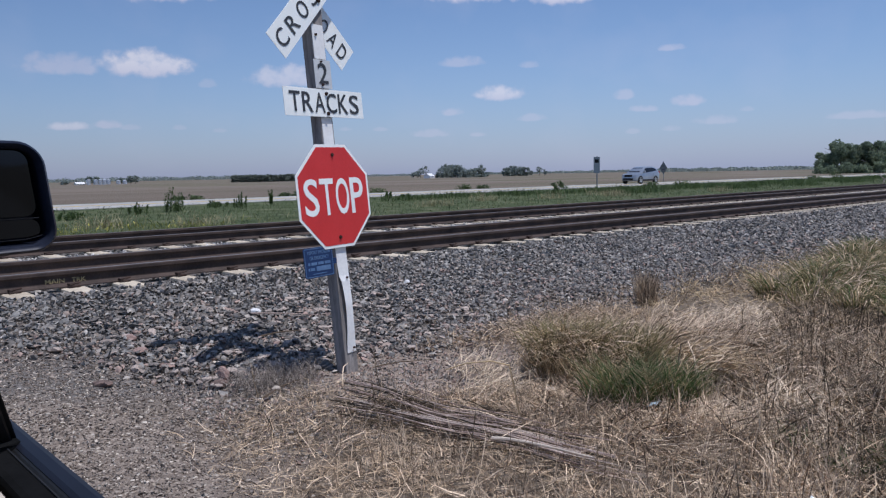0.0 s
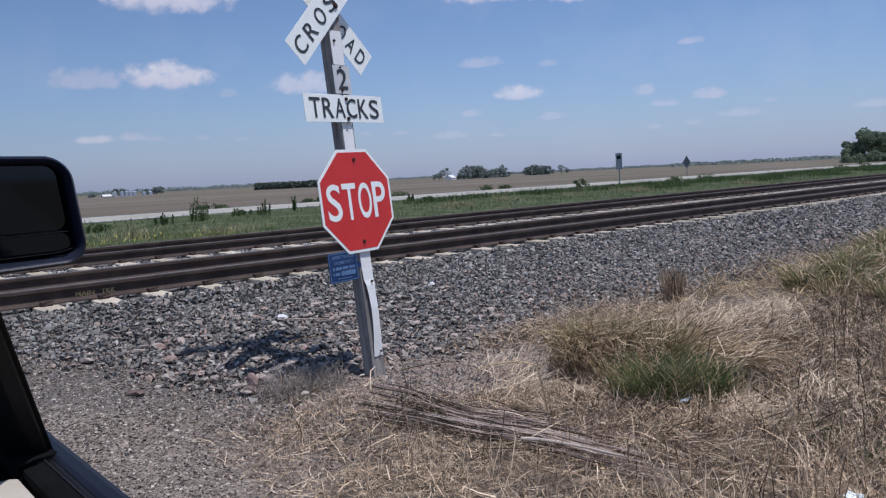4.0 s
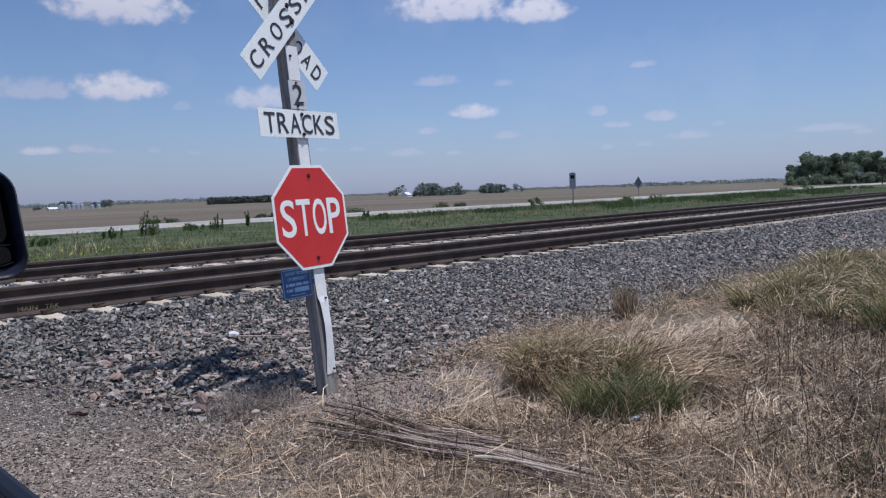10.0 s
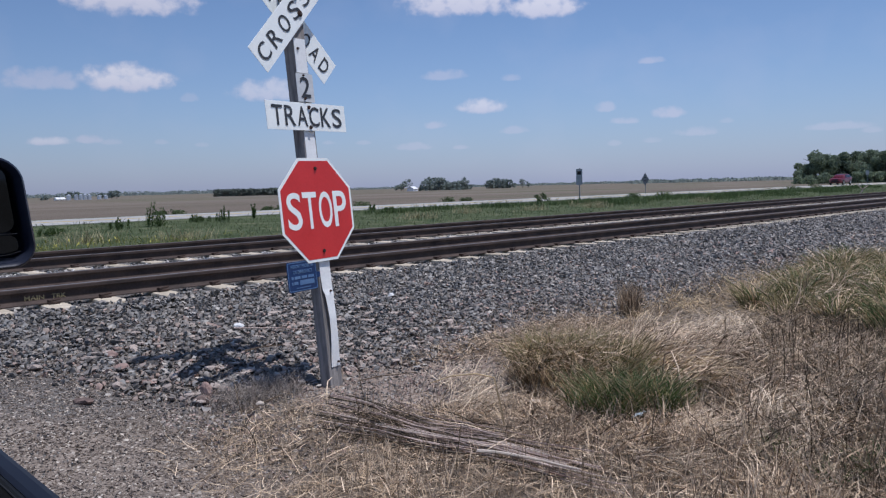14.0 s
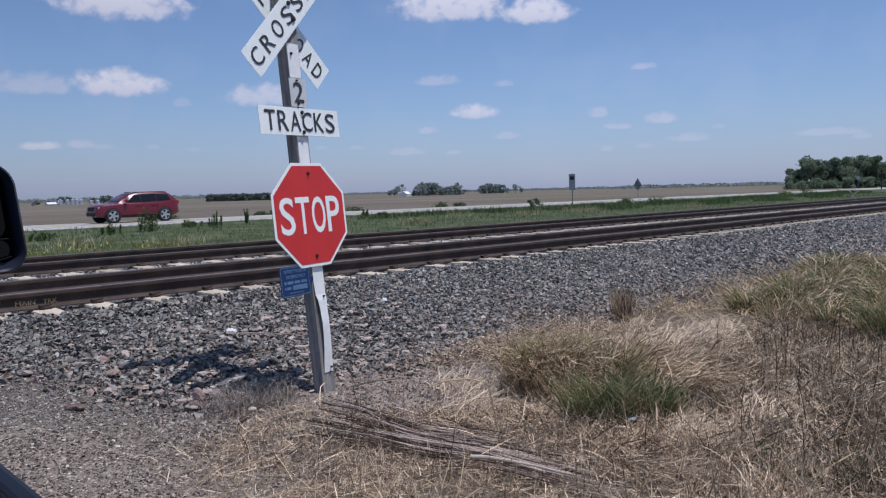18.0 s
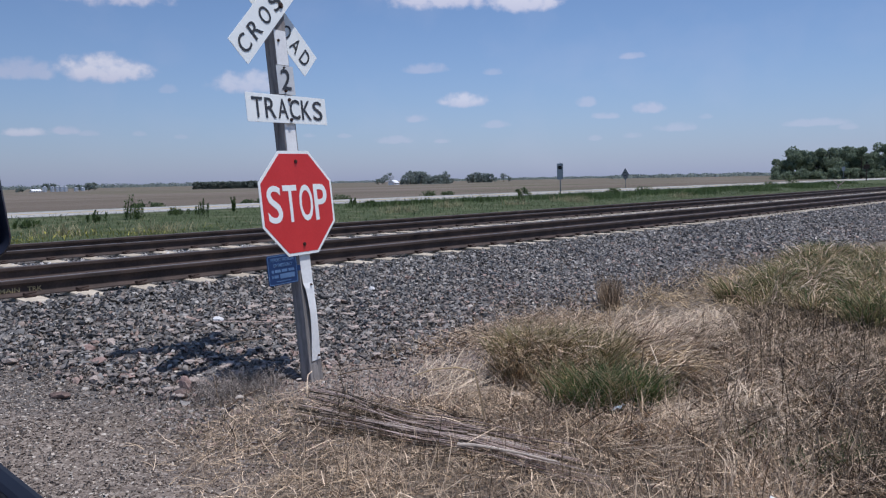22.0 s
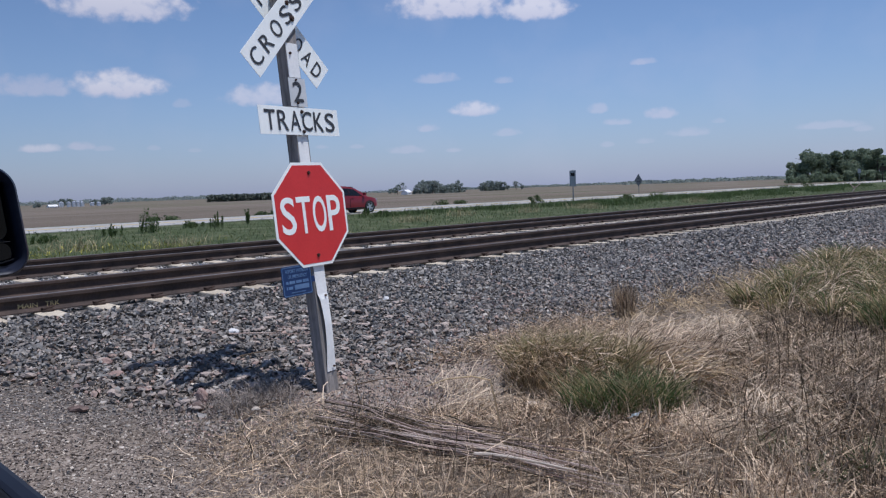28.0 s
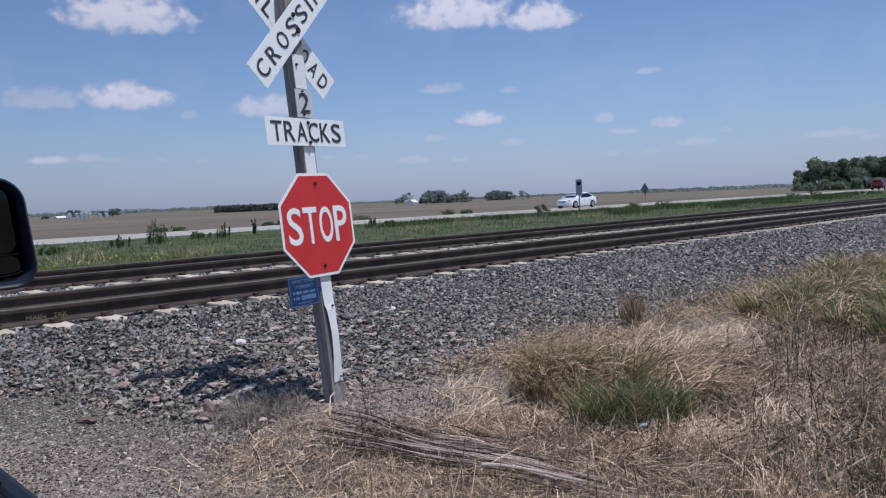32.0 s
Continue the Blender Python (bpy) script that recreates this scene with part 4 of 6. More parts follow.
def build_car(name, label, paint, spec, category="car"):
    """A car heading towards +x, its origin on the road under its middle. spec: tables of the lower body and of the cabin."""
    car = thing(name, label, category, "traffic on the highway")
    half = spec["length"] / 2
    lower, cabin = rounded(spec["lower"]), rounded(spec["cabin"], 1)
    rings = []
    for x, z0, z1, w in lower:
        mid = z0 + (z1 - z0) * 0.45
        pts = [(w * 0.90, z0), (w, z0 + 0.10), (w, mid), (w * 0.985, z1 - 0.10), (w * 0.93, z1 - 0.02), (w * 0.6, z1 + 0.02)]
        rings.append([(half - x, y, z) for y, z in pts] + [(half - x, -y, z) for y, z in pts[::-1]])
    bm = bmesh.new()
    loft(bm, rings)
    body = part("body", bm, paint, car, soft=35)
    rings = []
    for x, z0, z1, w0, w1 in cabin:
        pts = [(w0, z0), (w1, z0 + (z1 - z0) * 0.88), (w1 * 0.88, z1)]
        rings.append([(half - x, y, z) for y, z in pts] + [(half - x, -y, z) for y, z in pts[::-1]])
    bm = bmesh.new()
    loft(bm, rings)
    part("cabin", bm, paint, car, soft=35)

    def side_at(x, f, s):
        z0, z1, w0, w1 = at_station(cabin, x)
        zt = z0 + (z1 - z0) * 0.88
        return Vector((half - x, s * (w0 + (w1 - w0) * f + 0.012), z0 + (zt - z0) * f))

    for s in (1, -1):
        for quad in spec["windows"]:
            bm = bmesh.new()
            prism(bm, [side_at(x, f, s) for x, f in quad], (0, -s * 0.008, 0))
            part("side_window", bm, M_GLASSDARK, car)
    for xa, xb in (spec["windscreen"], spec["rear_screen"]):
        za, zb = at_station(cabin, xa), at_station(cabin, xb)
        out = -1 if xa < xb else 1
        bm = bmesh.new()
        pa, pb = Vector((half - xa, 0, za[1])), Vector((half - xb, 0, zb[1]))
        pts = [pa + Vector((0, za[3] * 0.84, 0)), pb + Vector((0, zb[3] * 0.80, 0)), pb + Vector((0, -zb[3] * 0.80, 0)), pa + Vector((0, -za[3] * 0.84, 0))]
        lift = Vector((0.012 if out < 0 else -0.012, 0, 0.012))
        prism(bm, [p + lift for p in pts], -lift * 0.5)
        part("windscreen" if out < 0 else "rear_window", bm, M_GLASSDARK, car)
    r, w = spec["wheel"], spec["width"] / 2
    hubs = []
    for x in spec["axles"]:
        for s in (1, -1):
            bm = bmesh.new()
            tube(bm, (half - x, s * (w - 0.12), r), (half - x, s * (w + 0.004), r), r + 0.035, r + 0.035, 26)
            part("wheel_arch", bm, M_TRIM, car)
            hubs.append(wheel_parts(car, (half - x, s * (w - 0.055), r), r, 0.20, s, spec.get("spokes", 5)))
    L = spec["length"]
    for s in (1, -1):
        bm = bmesh.new()
        box(bm, half - spec["axles"][1] + r + 0.1, half - spec["axles"][0] - r - 0.1, s * w - 0.03, s * w + 0.012, spec["lower"][2][1], spec["lower"][2][1] + spec["cladding"], bevel=0.01)
        part("sill", bm, spec["clad_mat"], car)
        bm = bmesh.new()
        zl = spec["lamp_z"]
        wf = at_station(lower, 0.12)[2]
        y0, y1 = sorted((s * (wf - 0.26), s * (wf + 0.008)))
        box(bm, half - 0.36, half - 0.10, y0, y1, zl, zl + 0.12, bevel=0.035)
        part("headlight", bm, M_LAMPCLEAR, car)
        bm = bmesh.new()
        wr = at_station(lower, L - 0.1)[2]
        y0, y1 = sorted((s * (wr - 0.14), s * (wr + 0.015)))
        box(bm, -half + 0.015, -half + 0.26, y0, y1, spec["tail_z"], spec["tail_z"] + 0.22, bevel=0.03)
        part("tail_light", bm, M_LAMPRED, car)
        bm = bmesh.new()
        xm = half - spec["windscreen"][0] - 0.25
        y0, y1 = sorted((s * (w - 0.02), s * (w + 0.17)))
        box(bm, xm - 0.10, xm + 0.06, y0, y1, spec["belt"] + 0.02, spec["belt"] + 0.17, bevel=0.03)
        part("side_mirror", bm, paint, car)
        for xd in spec["door_lines"]:
            bm = bmesh.new()
            box(bm, half - xd - 0.006, half - xd + 0.006, s * w - 0.012, s * w + 0.002, spec["lower"][2][1] + 0.1, spec["belt"] - 0.12)
            part("door_gap", bm, M_TRIM, car)
            bm = bmesh.new()
            box(bm, half - xd + 0.10, half - xd + 0.30, s * w - 0.02, s * w + 0.022, spec["belt"] - 0.17, spec["belt"] - 0.135, bevel=0.008)
            part("door_handle", bm, paint, car)
        if spec.get("rails"):
            x0, x1 = spec["rails"]
            bm = bmesh.new()
            z0 = at_station(cabin, x0)[1]
            yw = at_station(cabin, x0)[3] * 0.9
            tube(bm, (half - x0, s * yw, z0 + 0.04), (half - x1, s * yw, at_station(cabin, x1)[1] + 0.04), 0.018, 0.018, 8)
            for xx in (x0, x1):
                tube(bm, (half - xx, s * yw, at_station(cabin, xx)[1] - 0.03), (half - xx, s * yw, at_station(cabin, xx)[1] + 0.04), 0.02, 0.018, 8)
            part("roof_rail", bm, M_TRIM, car)
    for name2, x, zz in (("front_bumper", 0, spec["lower"][0][1]), ("rear_bumper", L, spec["lower"][-1][1])):
        bm = bmesh.new()
        wb = at_station(lower, x)[2] * 0.97
        x0, x1 = (half - 0.16, half + 0.03) if x == 0 else (-half - 0.03, -half + 0.16)
        box(bm, x0, x1, -wb, wb, zz - 0.02, zz + 0.17, bevel=0.04)
        part(name2, bm, spec["clad_mat"], car)
    bm = bmesh.new()
    box(bm, half - 0.10, half + 0.008, -0.42, 0.42, spec["lamp_z"] - spec["grille"], spec["lamp_z"] + spec["grille"], bevel=0.02)
    part("grille", bm, M_TRIM, car)
    return car, hubs


SUV = dict(length=4.62, width=1.93, wheel=0.385, axles=(0.82, 3.70), belt=1.08, lamp_z=0.76, tail_z=0.94, cladding=0.13, clad_mat=M_TRIM, rails=(2.1, 3.9), door_lines=(2.42, 3.28), grille=0.11,
           lower=[(0.0, 0.42, 0.70, 0.62), (0.06, 0.36, 0.88, 0.80), (0.35, 0.30, 0.99, 0.94), (1.3, 0.27, 1.06, 0.965), (3.0, 0.27, 1.10, 0.965), (4.1, 0.31, 1.13, 0.955), (4.5, 0.38, 1.12, 0.88), (4.62, 0.50, 0.95, 0.74)],
           cabin=[(1.12, 1.02, 1.05, 0.86, 0.80), (1.55, 1.05, 1.38, 0.89, 0.74), (2.0, 1.06, 1.60, 0.90, 0.70), (2.6, 1.07, 1.66, 0.91, 0.70), (3.5, 1.09, 1.66, 0.91, 0.70), (4.1, 1.10, 1.60, 0.90, 0.70), (4.52, 1.10, 1.14, 0.86, 0.80)],
           windows=[[(1.58, 0.10), (2.40, 0.08), (2.40, 0.92), (2.08, 0.92)], [(2.42, 0.08), (3.26, 0.08), (3.26, 0.92), (2.42, 0.92)], [(3.28, 0.08), (4.10, 0.18), (3.98, 0.90), (3.28, 0.92)]],
           windscreen=(1.26, 1.92), rear_screen=(4.46, 4.14), spokes=5)
CROSSOVER = dict(SUV, length=4.66, width=1.83, wheel=0.36, axles=(0.84, 3.72), cladding=0.09, rails=(1.9, 4.0), door_lines=(2.35, 3.28), lamp_z=0.74, tail_z=0.93,
                 lower=[(0.0, 0.40, 0.62, 0.56), (0.08, 0.34, 0.80, 0.76), (0.45, 0.27, 0.95, 0.89), (1.1, 0.25, 1.04, 0.915), (3.0, 0.25, 1.10, 0.915), (4.15, 0.30, 1.13, 0.91), (4.54, 0.38, 1.10, 0.84), (4.66, 0.50, 0.92, 0.70)],
                 cabin=[(0.85, 0.98, 1.01, 0.82, 0.76), (1.35, 1.03, 1.34, 0.85, 0.72), (1.85, 1.05, 1.58, 0.86, 0.68), (2.5, 1.07, 1.68, 0.87, 0.68), (3.4, 1.09, 1.70, 0.87, 0.68), (4.2, 1.11, 1.64, 0.86, 0.68), (4.58, 1.11, 1.15, 0.83, 0.77)],
                 windows=[[(1.35, 0.08), (2.32, 0.06), (2.32, 0.90), (1.90, 0.90)], [(2.34, 0.06), (3.24, 0.06), (3.24, 0.90), (2.34, 0.90)], [(3.26, 0.08), (4.10, 0.30), (3.95, 0.84), (3.26, 0.90)]],
                 windscreen=(1.0, 1.75), rear_screen=(4.53, 4.25), spokes=5)
COMPACT = dict(SUV, length=4.36, width=1.82, wheel=0.365, axles=(0.80, 3.42), rails=None, door_lines=(2.22, 3.02), cladding=0.15, lamp_z=0.76, tail_z=0.98,
               lower=[(0.0, 0.38, 0.64, 0.58), (0.08, 0.32, 0.84, 0.78), (0.4, 0.26, 0.97, 0.89), (1.1, 0.24, 1.05, 0.91), (2.9, 0.24, 1.11, 0.91), (3.85, 0.30, 1.15, 0.90), (4.25, 0.38, 1.12, 0.82), (4.36, 0.50, 0.96, 0.70)],
               cabin=[(0.9, 1.0, 1.03, 0.81, 0.75), (1.35, 1.04, 1.36, 0.84, 0.70), (1.8, 1.06, 1.56, 0.85, 0.66), (2.3, 1.08, 1.64, 0.86, 0.66), (3.0, 1.10, 1.65, 0.86, 0.66), (3.75, 1.12, 1.56, 0.85, 0.65), (4.28, 1.12, 1.16, 0.81, 0.73)],
               windows=[[(1.36, 0.08), (2.185, 0.06), (2.185, 0.90), (1.84, 0.90)], [(2.205, 0.06), (2.985, 0.10), (2.985, 0.90), (2.205, 0.90)], [(3.005, 0.12), (3.82, 0.46), (3.52, 0.86), (3.005, 0.90)]],
               windscreen=(1.04, 1.72), rear_screen=(4.22, 3.84), spokes=5)
SEDAN = dict(SUV, length=4.36, width=1.76, wheel=0.32, axles=(0.80, 3.46), belt=0.90, rails=None, door_lines=(2.22, 3.05), cladding=0.06, clad_mat=M_PAINT_WHITE, lamp_z=0.60, tail_z=0.70, grille=0.05,
             lower=[(0.0, 0.28, 0.52, 0.54), (0.08, 0.22, 0.66, 0.76), (0.45, 0.19, 0.80, 0.87), (1.1, 0.18, 0.89, 0.88), (2.9, 0.18, 0.94, 0.88), (3.85, 0.22, 0.98, 0.86), (4.25, 0.30, 0.96, 0.78), (4.36, 0.40, 0.82, 0.66)],
             cabin=[(1.0, 0.85, 0.88, 0.80, 0.74), (1.45, 0.88, 1.14, 0.82, 0.68), (1.9, 0.90, 1.35, 0.83, 0.62), (2.4, 0.91, 1.42, 0.84, 0.62), (2.9, 0.92, 1.42, 0.84, 0.62), (3.4, 0.94, 1.30, 0.82, 0.62), (3.95, 0.95, 0.99, 0.77, 0.70)],
             windows=[[(1.46, 0.08), (2.18, 0.06), (2.18, 0.92), (1.92, 0.92)], [(2.20, 0.06), (3.02, 0.08), (3.02, 0.92), (2.20, 0.92)], [(3.04, 0.12), (3.56, 0.28), (3.30, 0.88), (3.04, 0.92)]],
             windscreen=(1.12, 1.84), rear_screen=(3.88, 3.36), spokes=7)

# speed along x (metres a second), place at the clip's start, lane, wheels' turning span
TRAFFIC = [
    ("compact_suv", "silver-blue compact suv driving on the highway", M_PAINT_SILVER, COMPACT, -27.71, 66.0, 42.6, (0.0, 2.6)),
    ("large_suv", "dark red suv with dark windows driving on the highway", M_PAINT_MAROON, SUV, -27.2, 507.37, 42.8, (14.0, 18.6)),
    ("crossover", "bright red crossover driving on the highway", M_PAINT_RED, CROSSOVER, 25.62, -688.5, 38.4, (26.4, 32.0)),
    ("sedan", "white four-door sedan driving on the highway", M_PAINT_WHITE, SEDAN, -27.72, 945.39, 42.6, (28.0, 32.0)),
]


def build_traffic():
    return [(build_car(name, label, paint, spec), speed, start, lane, span) for name, label, paint, spec, speed, start, lane, span in TRAFFIC]


def motions():
    for (car, hubs), speed, start, lane, span in traffic:
        turn = 180 if speed < 0 else 0
        walk(car, [(t, pose(start + speed * t, lane, ROAD_Z + 0.006, 0, 0, turn)) for t in range(0, 33, 2)])
        for hub in hubs:
            x, y, z = hub.location
            rows = [(0.0, pose(x, y, z))]
            count = int((span[1] - span[0]) * 15)
            for k in range(count):
                t = span[0] + k / 15
                if t > 0.01:
                    rows.append((t, pose(x, y, z, 0, 80 * k % 360, 0)))
            if rows[-1][0] < 31.9:
                rows.append((32.0, rows[-1][1]))
            walk(hub, rows)


# ---- far country ----
def polar(az, d, dz=0.0):
    a = radians(az)
    x, y = d * math.sin(a), d * math.cos(a)
    return Vector((x, y, float(land(x, y)) + dz))


def build_tree(place, height, width, seed, leaves=500, leaf=0.5, name="tree", label="broad green tree on the far edge of the field", group="trees on the horizon", trunk=0.28, leafage=None):
    r = np.random.default_rng(seed)
    tree = thing(name, label, "tree", group, m=Matrix.Translation(place - Vector((0, 0, 0.1))))
    bm = bmesh.new()
    top = height * 0.75
    pts = [Vector((0, 0, 0))]
    for k in range(1, 5):
        pts.append(Vector((r.normal(0, 0.02) * height, r.normal(0, 0.02) * height, top * k / 4)))
    base_r = height * 0.03
    for k in range(4):
        tube(bm, pts[k], pts[k + 1], base_r * (1 - k * 0.22), base_r * (0.78 - k * 0.22), 6)
    ends = []
    for k in range(9):
        f = 0.25 + 0.7 * k / 8
        p = pts[0].lerp(pts[4], f)
        a = k * 2.4 + r.uniform(0, 1)
        e = p + Vector((math.cos(a) * width * 0.36, math.sin(a) * width * 0.36, height * r.uniform(0.08, 0.2)))
        tube(bm, p, e, base_r * 0.35, base_r * 0.12, 5)
        ends.append(e)
    part("trunk", bm, M_BARK, tree)
    clumps = []
    for k in range(16):
        f = r.uniform(trunk, 0.92)
        wide = width / 2 * (0.35 + 0.65 * math.sin(math.pi * min(1, (f - trunk) / (1 - trunk) * 0.75 + 0.2)))
        a = r.uniform(0, 2 * math.pi)
        rad = wide * math.sqrt(r.uniform(0.05, 0.85))
        clumps.append((rad * math.cos(a), rad * math.sin(a), f * height, width * r.uniform(0.13, 0.22)))
    clumps.append((0, 0, height * 0.88, width * 0.15))
    c = np.array(clumps)
    pick = r.integers(0, len(c), leaves)
    d = r.normal(size=(leaves, 3))
    d /= np.linalg.norm(d, axis=1)[:, None]
    rad = c[pick, 3] * r.uniform(0.72, 1.06, leaves)
    centre = c[pick, :3] + d * rad[:, None] * np.array([1, 1, 0.85])
    face = d + r.normal(0, 0.45, (leaves, 3))
    u = np.cross(face, r.normal(size=(leaves, 3)))
    u /= np.linalg.norm(u, axis=1)[:, None]
    v = np.cross(u, face)
    v /= np.linalg.norm(v, axis=1)[:, None]
    s = (leaf * r.uniform(0.5, 1.3, leaves))[:, None]
    verts = np.stack([centre - u * s, centre - v * s * 0.6, centre + u * s, centre + v * s * 0.6], 1).reshape(-1, 3)
    faces = np.arange(leaves * 4).reshape(-1, 4)
    raw("crown", verts, faces, leafage or M_LEAF, tree)
    return tree


def build_house(place, w, d, h, turn, label):
    house = thing("farmhouse", label, "house", m=Matrix.Translation(place) @ Matrix.Rotation(turn, 4, "Z"))
    bm = bmesh.new()
    box(bm, -w / 2, w / 2, -d / 2, d / 2, -1.0, h)
    prism(bm, [(-w / 2, -d / 2, h), (-w / 2, d / 2, h), (-w / 2, 0, h + d * 0.36)], (w, 0, 0))
    part("wall", bm, M_FARWALL, house)
    bm = bmesh.new()
    for s in (1, -1):
        prism(bm, [(-w / 2 - 0.4, s * (d / 2 + 0.4), h - 0.2), (w / 2 + 0.4, s * (d / 2 + 0.4), h - 0.2), (w / 2 + 0.4, 0, h + d * 0.36 + 0.1), (-w / 2 - 0.4, 0, h + d * 0.36 + 0.1)], (0, 0, 0.2))
    part("roof", bm, M_FARWALL, house)
    for x in (-w * 0.3, 0, w * 0.3):
        bm = bmesh.new()
        box(bm, x - 0.5, x + 0.5, -d / 2 - 0.05, -d / 2 + 0.02, h * 0.35, h * 0.75)
        part("window", bm, M_GLASSDARK, house)


def build_silo(place, radius, height):
    silo = thing("grain_bin", "pale steel grain bin of a distant farm", "grain bin", "farm on the horizon", m=Matrix.Translation(place))
    bm = bmesh.new()
    tube(bm, (0, 0, -1), (0, 0, height), radius, radius, 20)
    part("wall", bm, M_GALV, silo, soft=50)
    bm = bmesh.new()
    tube(bm, (0, 0, height), (0, 0, height + radius * 0.5), radius * 1.05, radius * 0.1, 20)
    part("roof", bm, M_GALV, silo, soft=50)


def build_far_country():
    r = random.Random(3)
    build_house(polar(41.75, 820), 15, 7, 2.4, 0.5, "white farmhouse among trees across the field")
    for az, d, h, w in ((40.6, 840, 7, 6), (41.1, 850, 12, 8), (41.5, 870, 14, 9), (40.9, 860, 9, 7)):
        build_tree(polar(az, d), h, w, int(az * 100), 260, 0.7, leafage=M_HAZELEAF)
    for k in range(15):
        az = 42.6 + 3.0 * k / 14
        build_tree(polar(az + r.uniform(-0.08, 0.08), 860 + r.uniform(-25, 25)), 11.5 + 4.5 * math.sin(k * 0.45) * 0.6 + r.uniform(-1, 2), r.uniform(10, 13), 300 + k, 480, 1.05, trunk=0.06, leafage=M_HAZELEAF)
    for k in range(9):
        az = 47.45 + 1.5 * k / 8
        build_tree(polar(az, 1050 + r.uniform(-20, 20)), r.uniform(11, 14), r.uniform(9, 12), 340 + k, 420, 1.15, trunk=0.05, leafage=M_HAZELEAF)
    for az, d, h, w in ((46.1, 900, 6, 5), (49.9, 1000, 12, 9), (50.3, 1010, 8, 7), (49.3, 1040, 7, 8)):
        build_tree(polar(az, d), h, w, int(az * 100), 240, 0.8, leafage=M_HAZELEAF)
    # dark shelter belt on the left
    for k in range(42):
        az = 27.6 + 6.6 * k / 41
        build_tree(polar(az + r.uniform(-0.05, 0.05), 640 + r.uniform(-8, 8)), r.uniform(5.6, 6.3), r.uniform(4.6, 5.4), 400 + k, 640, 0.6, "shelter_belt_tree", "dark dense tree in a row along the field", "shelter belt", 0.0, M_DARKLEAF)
    # farm with grain bins
    for az, rad, h in ((18.05, 2.0, 4.6), (18.5, 1.9, 4.4), (18.8, 1.9, 4.6), (19.05, 2.0, 4.6), (19.3, 1.9, 4.2), (19.92, 2.0, 3.2), (20.33, 2.0, 3.2)):
        build_silo(polar(az, 800), rad, h)
    build_house(polar(17.5, 800), 9, 4, 1.2, 0.3, "low white farm building across the field")
    for az, d, h, w in ((18.15, 820, 8, 8), (18.5, 830, 7.5, 8), (20.0, 820, 6.5, 6), (20.7, 810, 8, 8), (21.0, 815, 8.6, 7), (16.6, 900, 5, 9)):
        build_tree(polar(az, d), h, w, int(az * 77), 260, 1.1, leafage=M_HAZELEAF)
    # big trees beside the tracks
    for k in range(26):
        az = 69.2 + 10.6 * k / 25 + r.uniform(-0.12, 0.12)
        d = 330 + r.uniform(-15, 45)
        build_tree(polar(az, d), r.uniform(10.2, 12.6) * (0.7 if k == 0 else 1), r.uniform(9, 12), 500 + k, 4200, 0.42, label="large leafy green tree by the railway", group="trees by the railway", trunk=0.05)
    for k in range(16):
        az = 68.75 + 10.8 * k / 15 + r.uniform(-0.2, 0.2)
        build_tree(polar(az, 312 + r.uniform(-8, 8)), r.uniform(2.2, 4.6), r.uniform(4, 7), 540 + k, 500, 0.4, "shrub", "low green shrub in front of the railway trees", "shrubs by the railway", 0.0)
    # low bushes along both edges of the highway
    for k, (px, py, h, w) in enumerate(((44.35, 35.5, 0.75, 1.2), (56.7, 35.8, 0.3, 1.6), (62.1, 35.8, 0.3, 1.8), (97.4, 35.8, 0.6, 2.0), (91.0, 35.9, 0.3, 1.8), (36.1, 46.4, 0.3, 1.4), (45.4, 46.4, 0.4, 1.5), (47.7, 46.4, 0.3, 1.2), (20.4, 46.4, 0.22, 1.0), (21.6, 46.5, 0.18, 1.3), (28.0, 46.5, 0.24, 0.9), (29.2, 46.4, 0.18, 1.5))):
        build_tree(Vector((px, py, float(land(px, py)) + 0.05)), h, w, 700 + k, 420, 0.07, "bush", "low dark green bush at the highway's edge", "bushes along the highway", 0.0, M_VERGE)
    # low woods along the skyline
    n = 5200
    g = np.random.default_rng(5)
    for name, a0, a1, d, h in (("far_woods", 57.6, 69.5, 1750, 8.0), ("far_woods", 8, 36, 2300, 12.0), ("far_woods", 8, 41, 2500, 8.0), ("far_woods", 45, 60, 2400, 7.5), ("far_woods", 69, 86, 2000, 10)):
        az = np.radians(g.uniform(a0, a1, n))
        d = d + g.uniform(-120, 120, n)
        tall = h * (0.62 + 0.38 * np.abs(np.sin(az * 57.3 * 1.9 + np.sin(az * 57.3 * 0.7) * 2)) ** 1.6 * g.uniform(0.4, 1.0, n))
        c = np.stack([d * np.sin(az), d * np.cos(az), land(d * np.sin(az), d * np.cos(az)) + tall * g.uniform(0, 1, n)], -1)
        u = g.normal(size=(n, 3))
        u /= np.linalg.norm(u, axis=1)[:, None]
        v = np.cross(u, g.normal(size=(n, 3)))
        v /= np.linalg.norm(v, axis=1)[:, None]
        s = g.uniform(1.2, 2.6, n)[:, None]
        ob = raw(name, np.stack([c - u * s, c - v * s, c + u * s, c + v * s], 1).reshape(-1, 3), np.arange(n * 4).reshape(-1, 4), M_HAZELEAF)
        tagged(ob, "low woods along the skyline", "woods", kind="stuff")


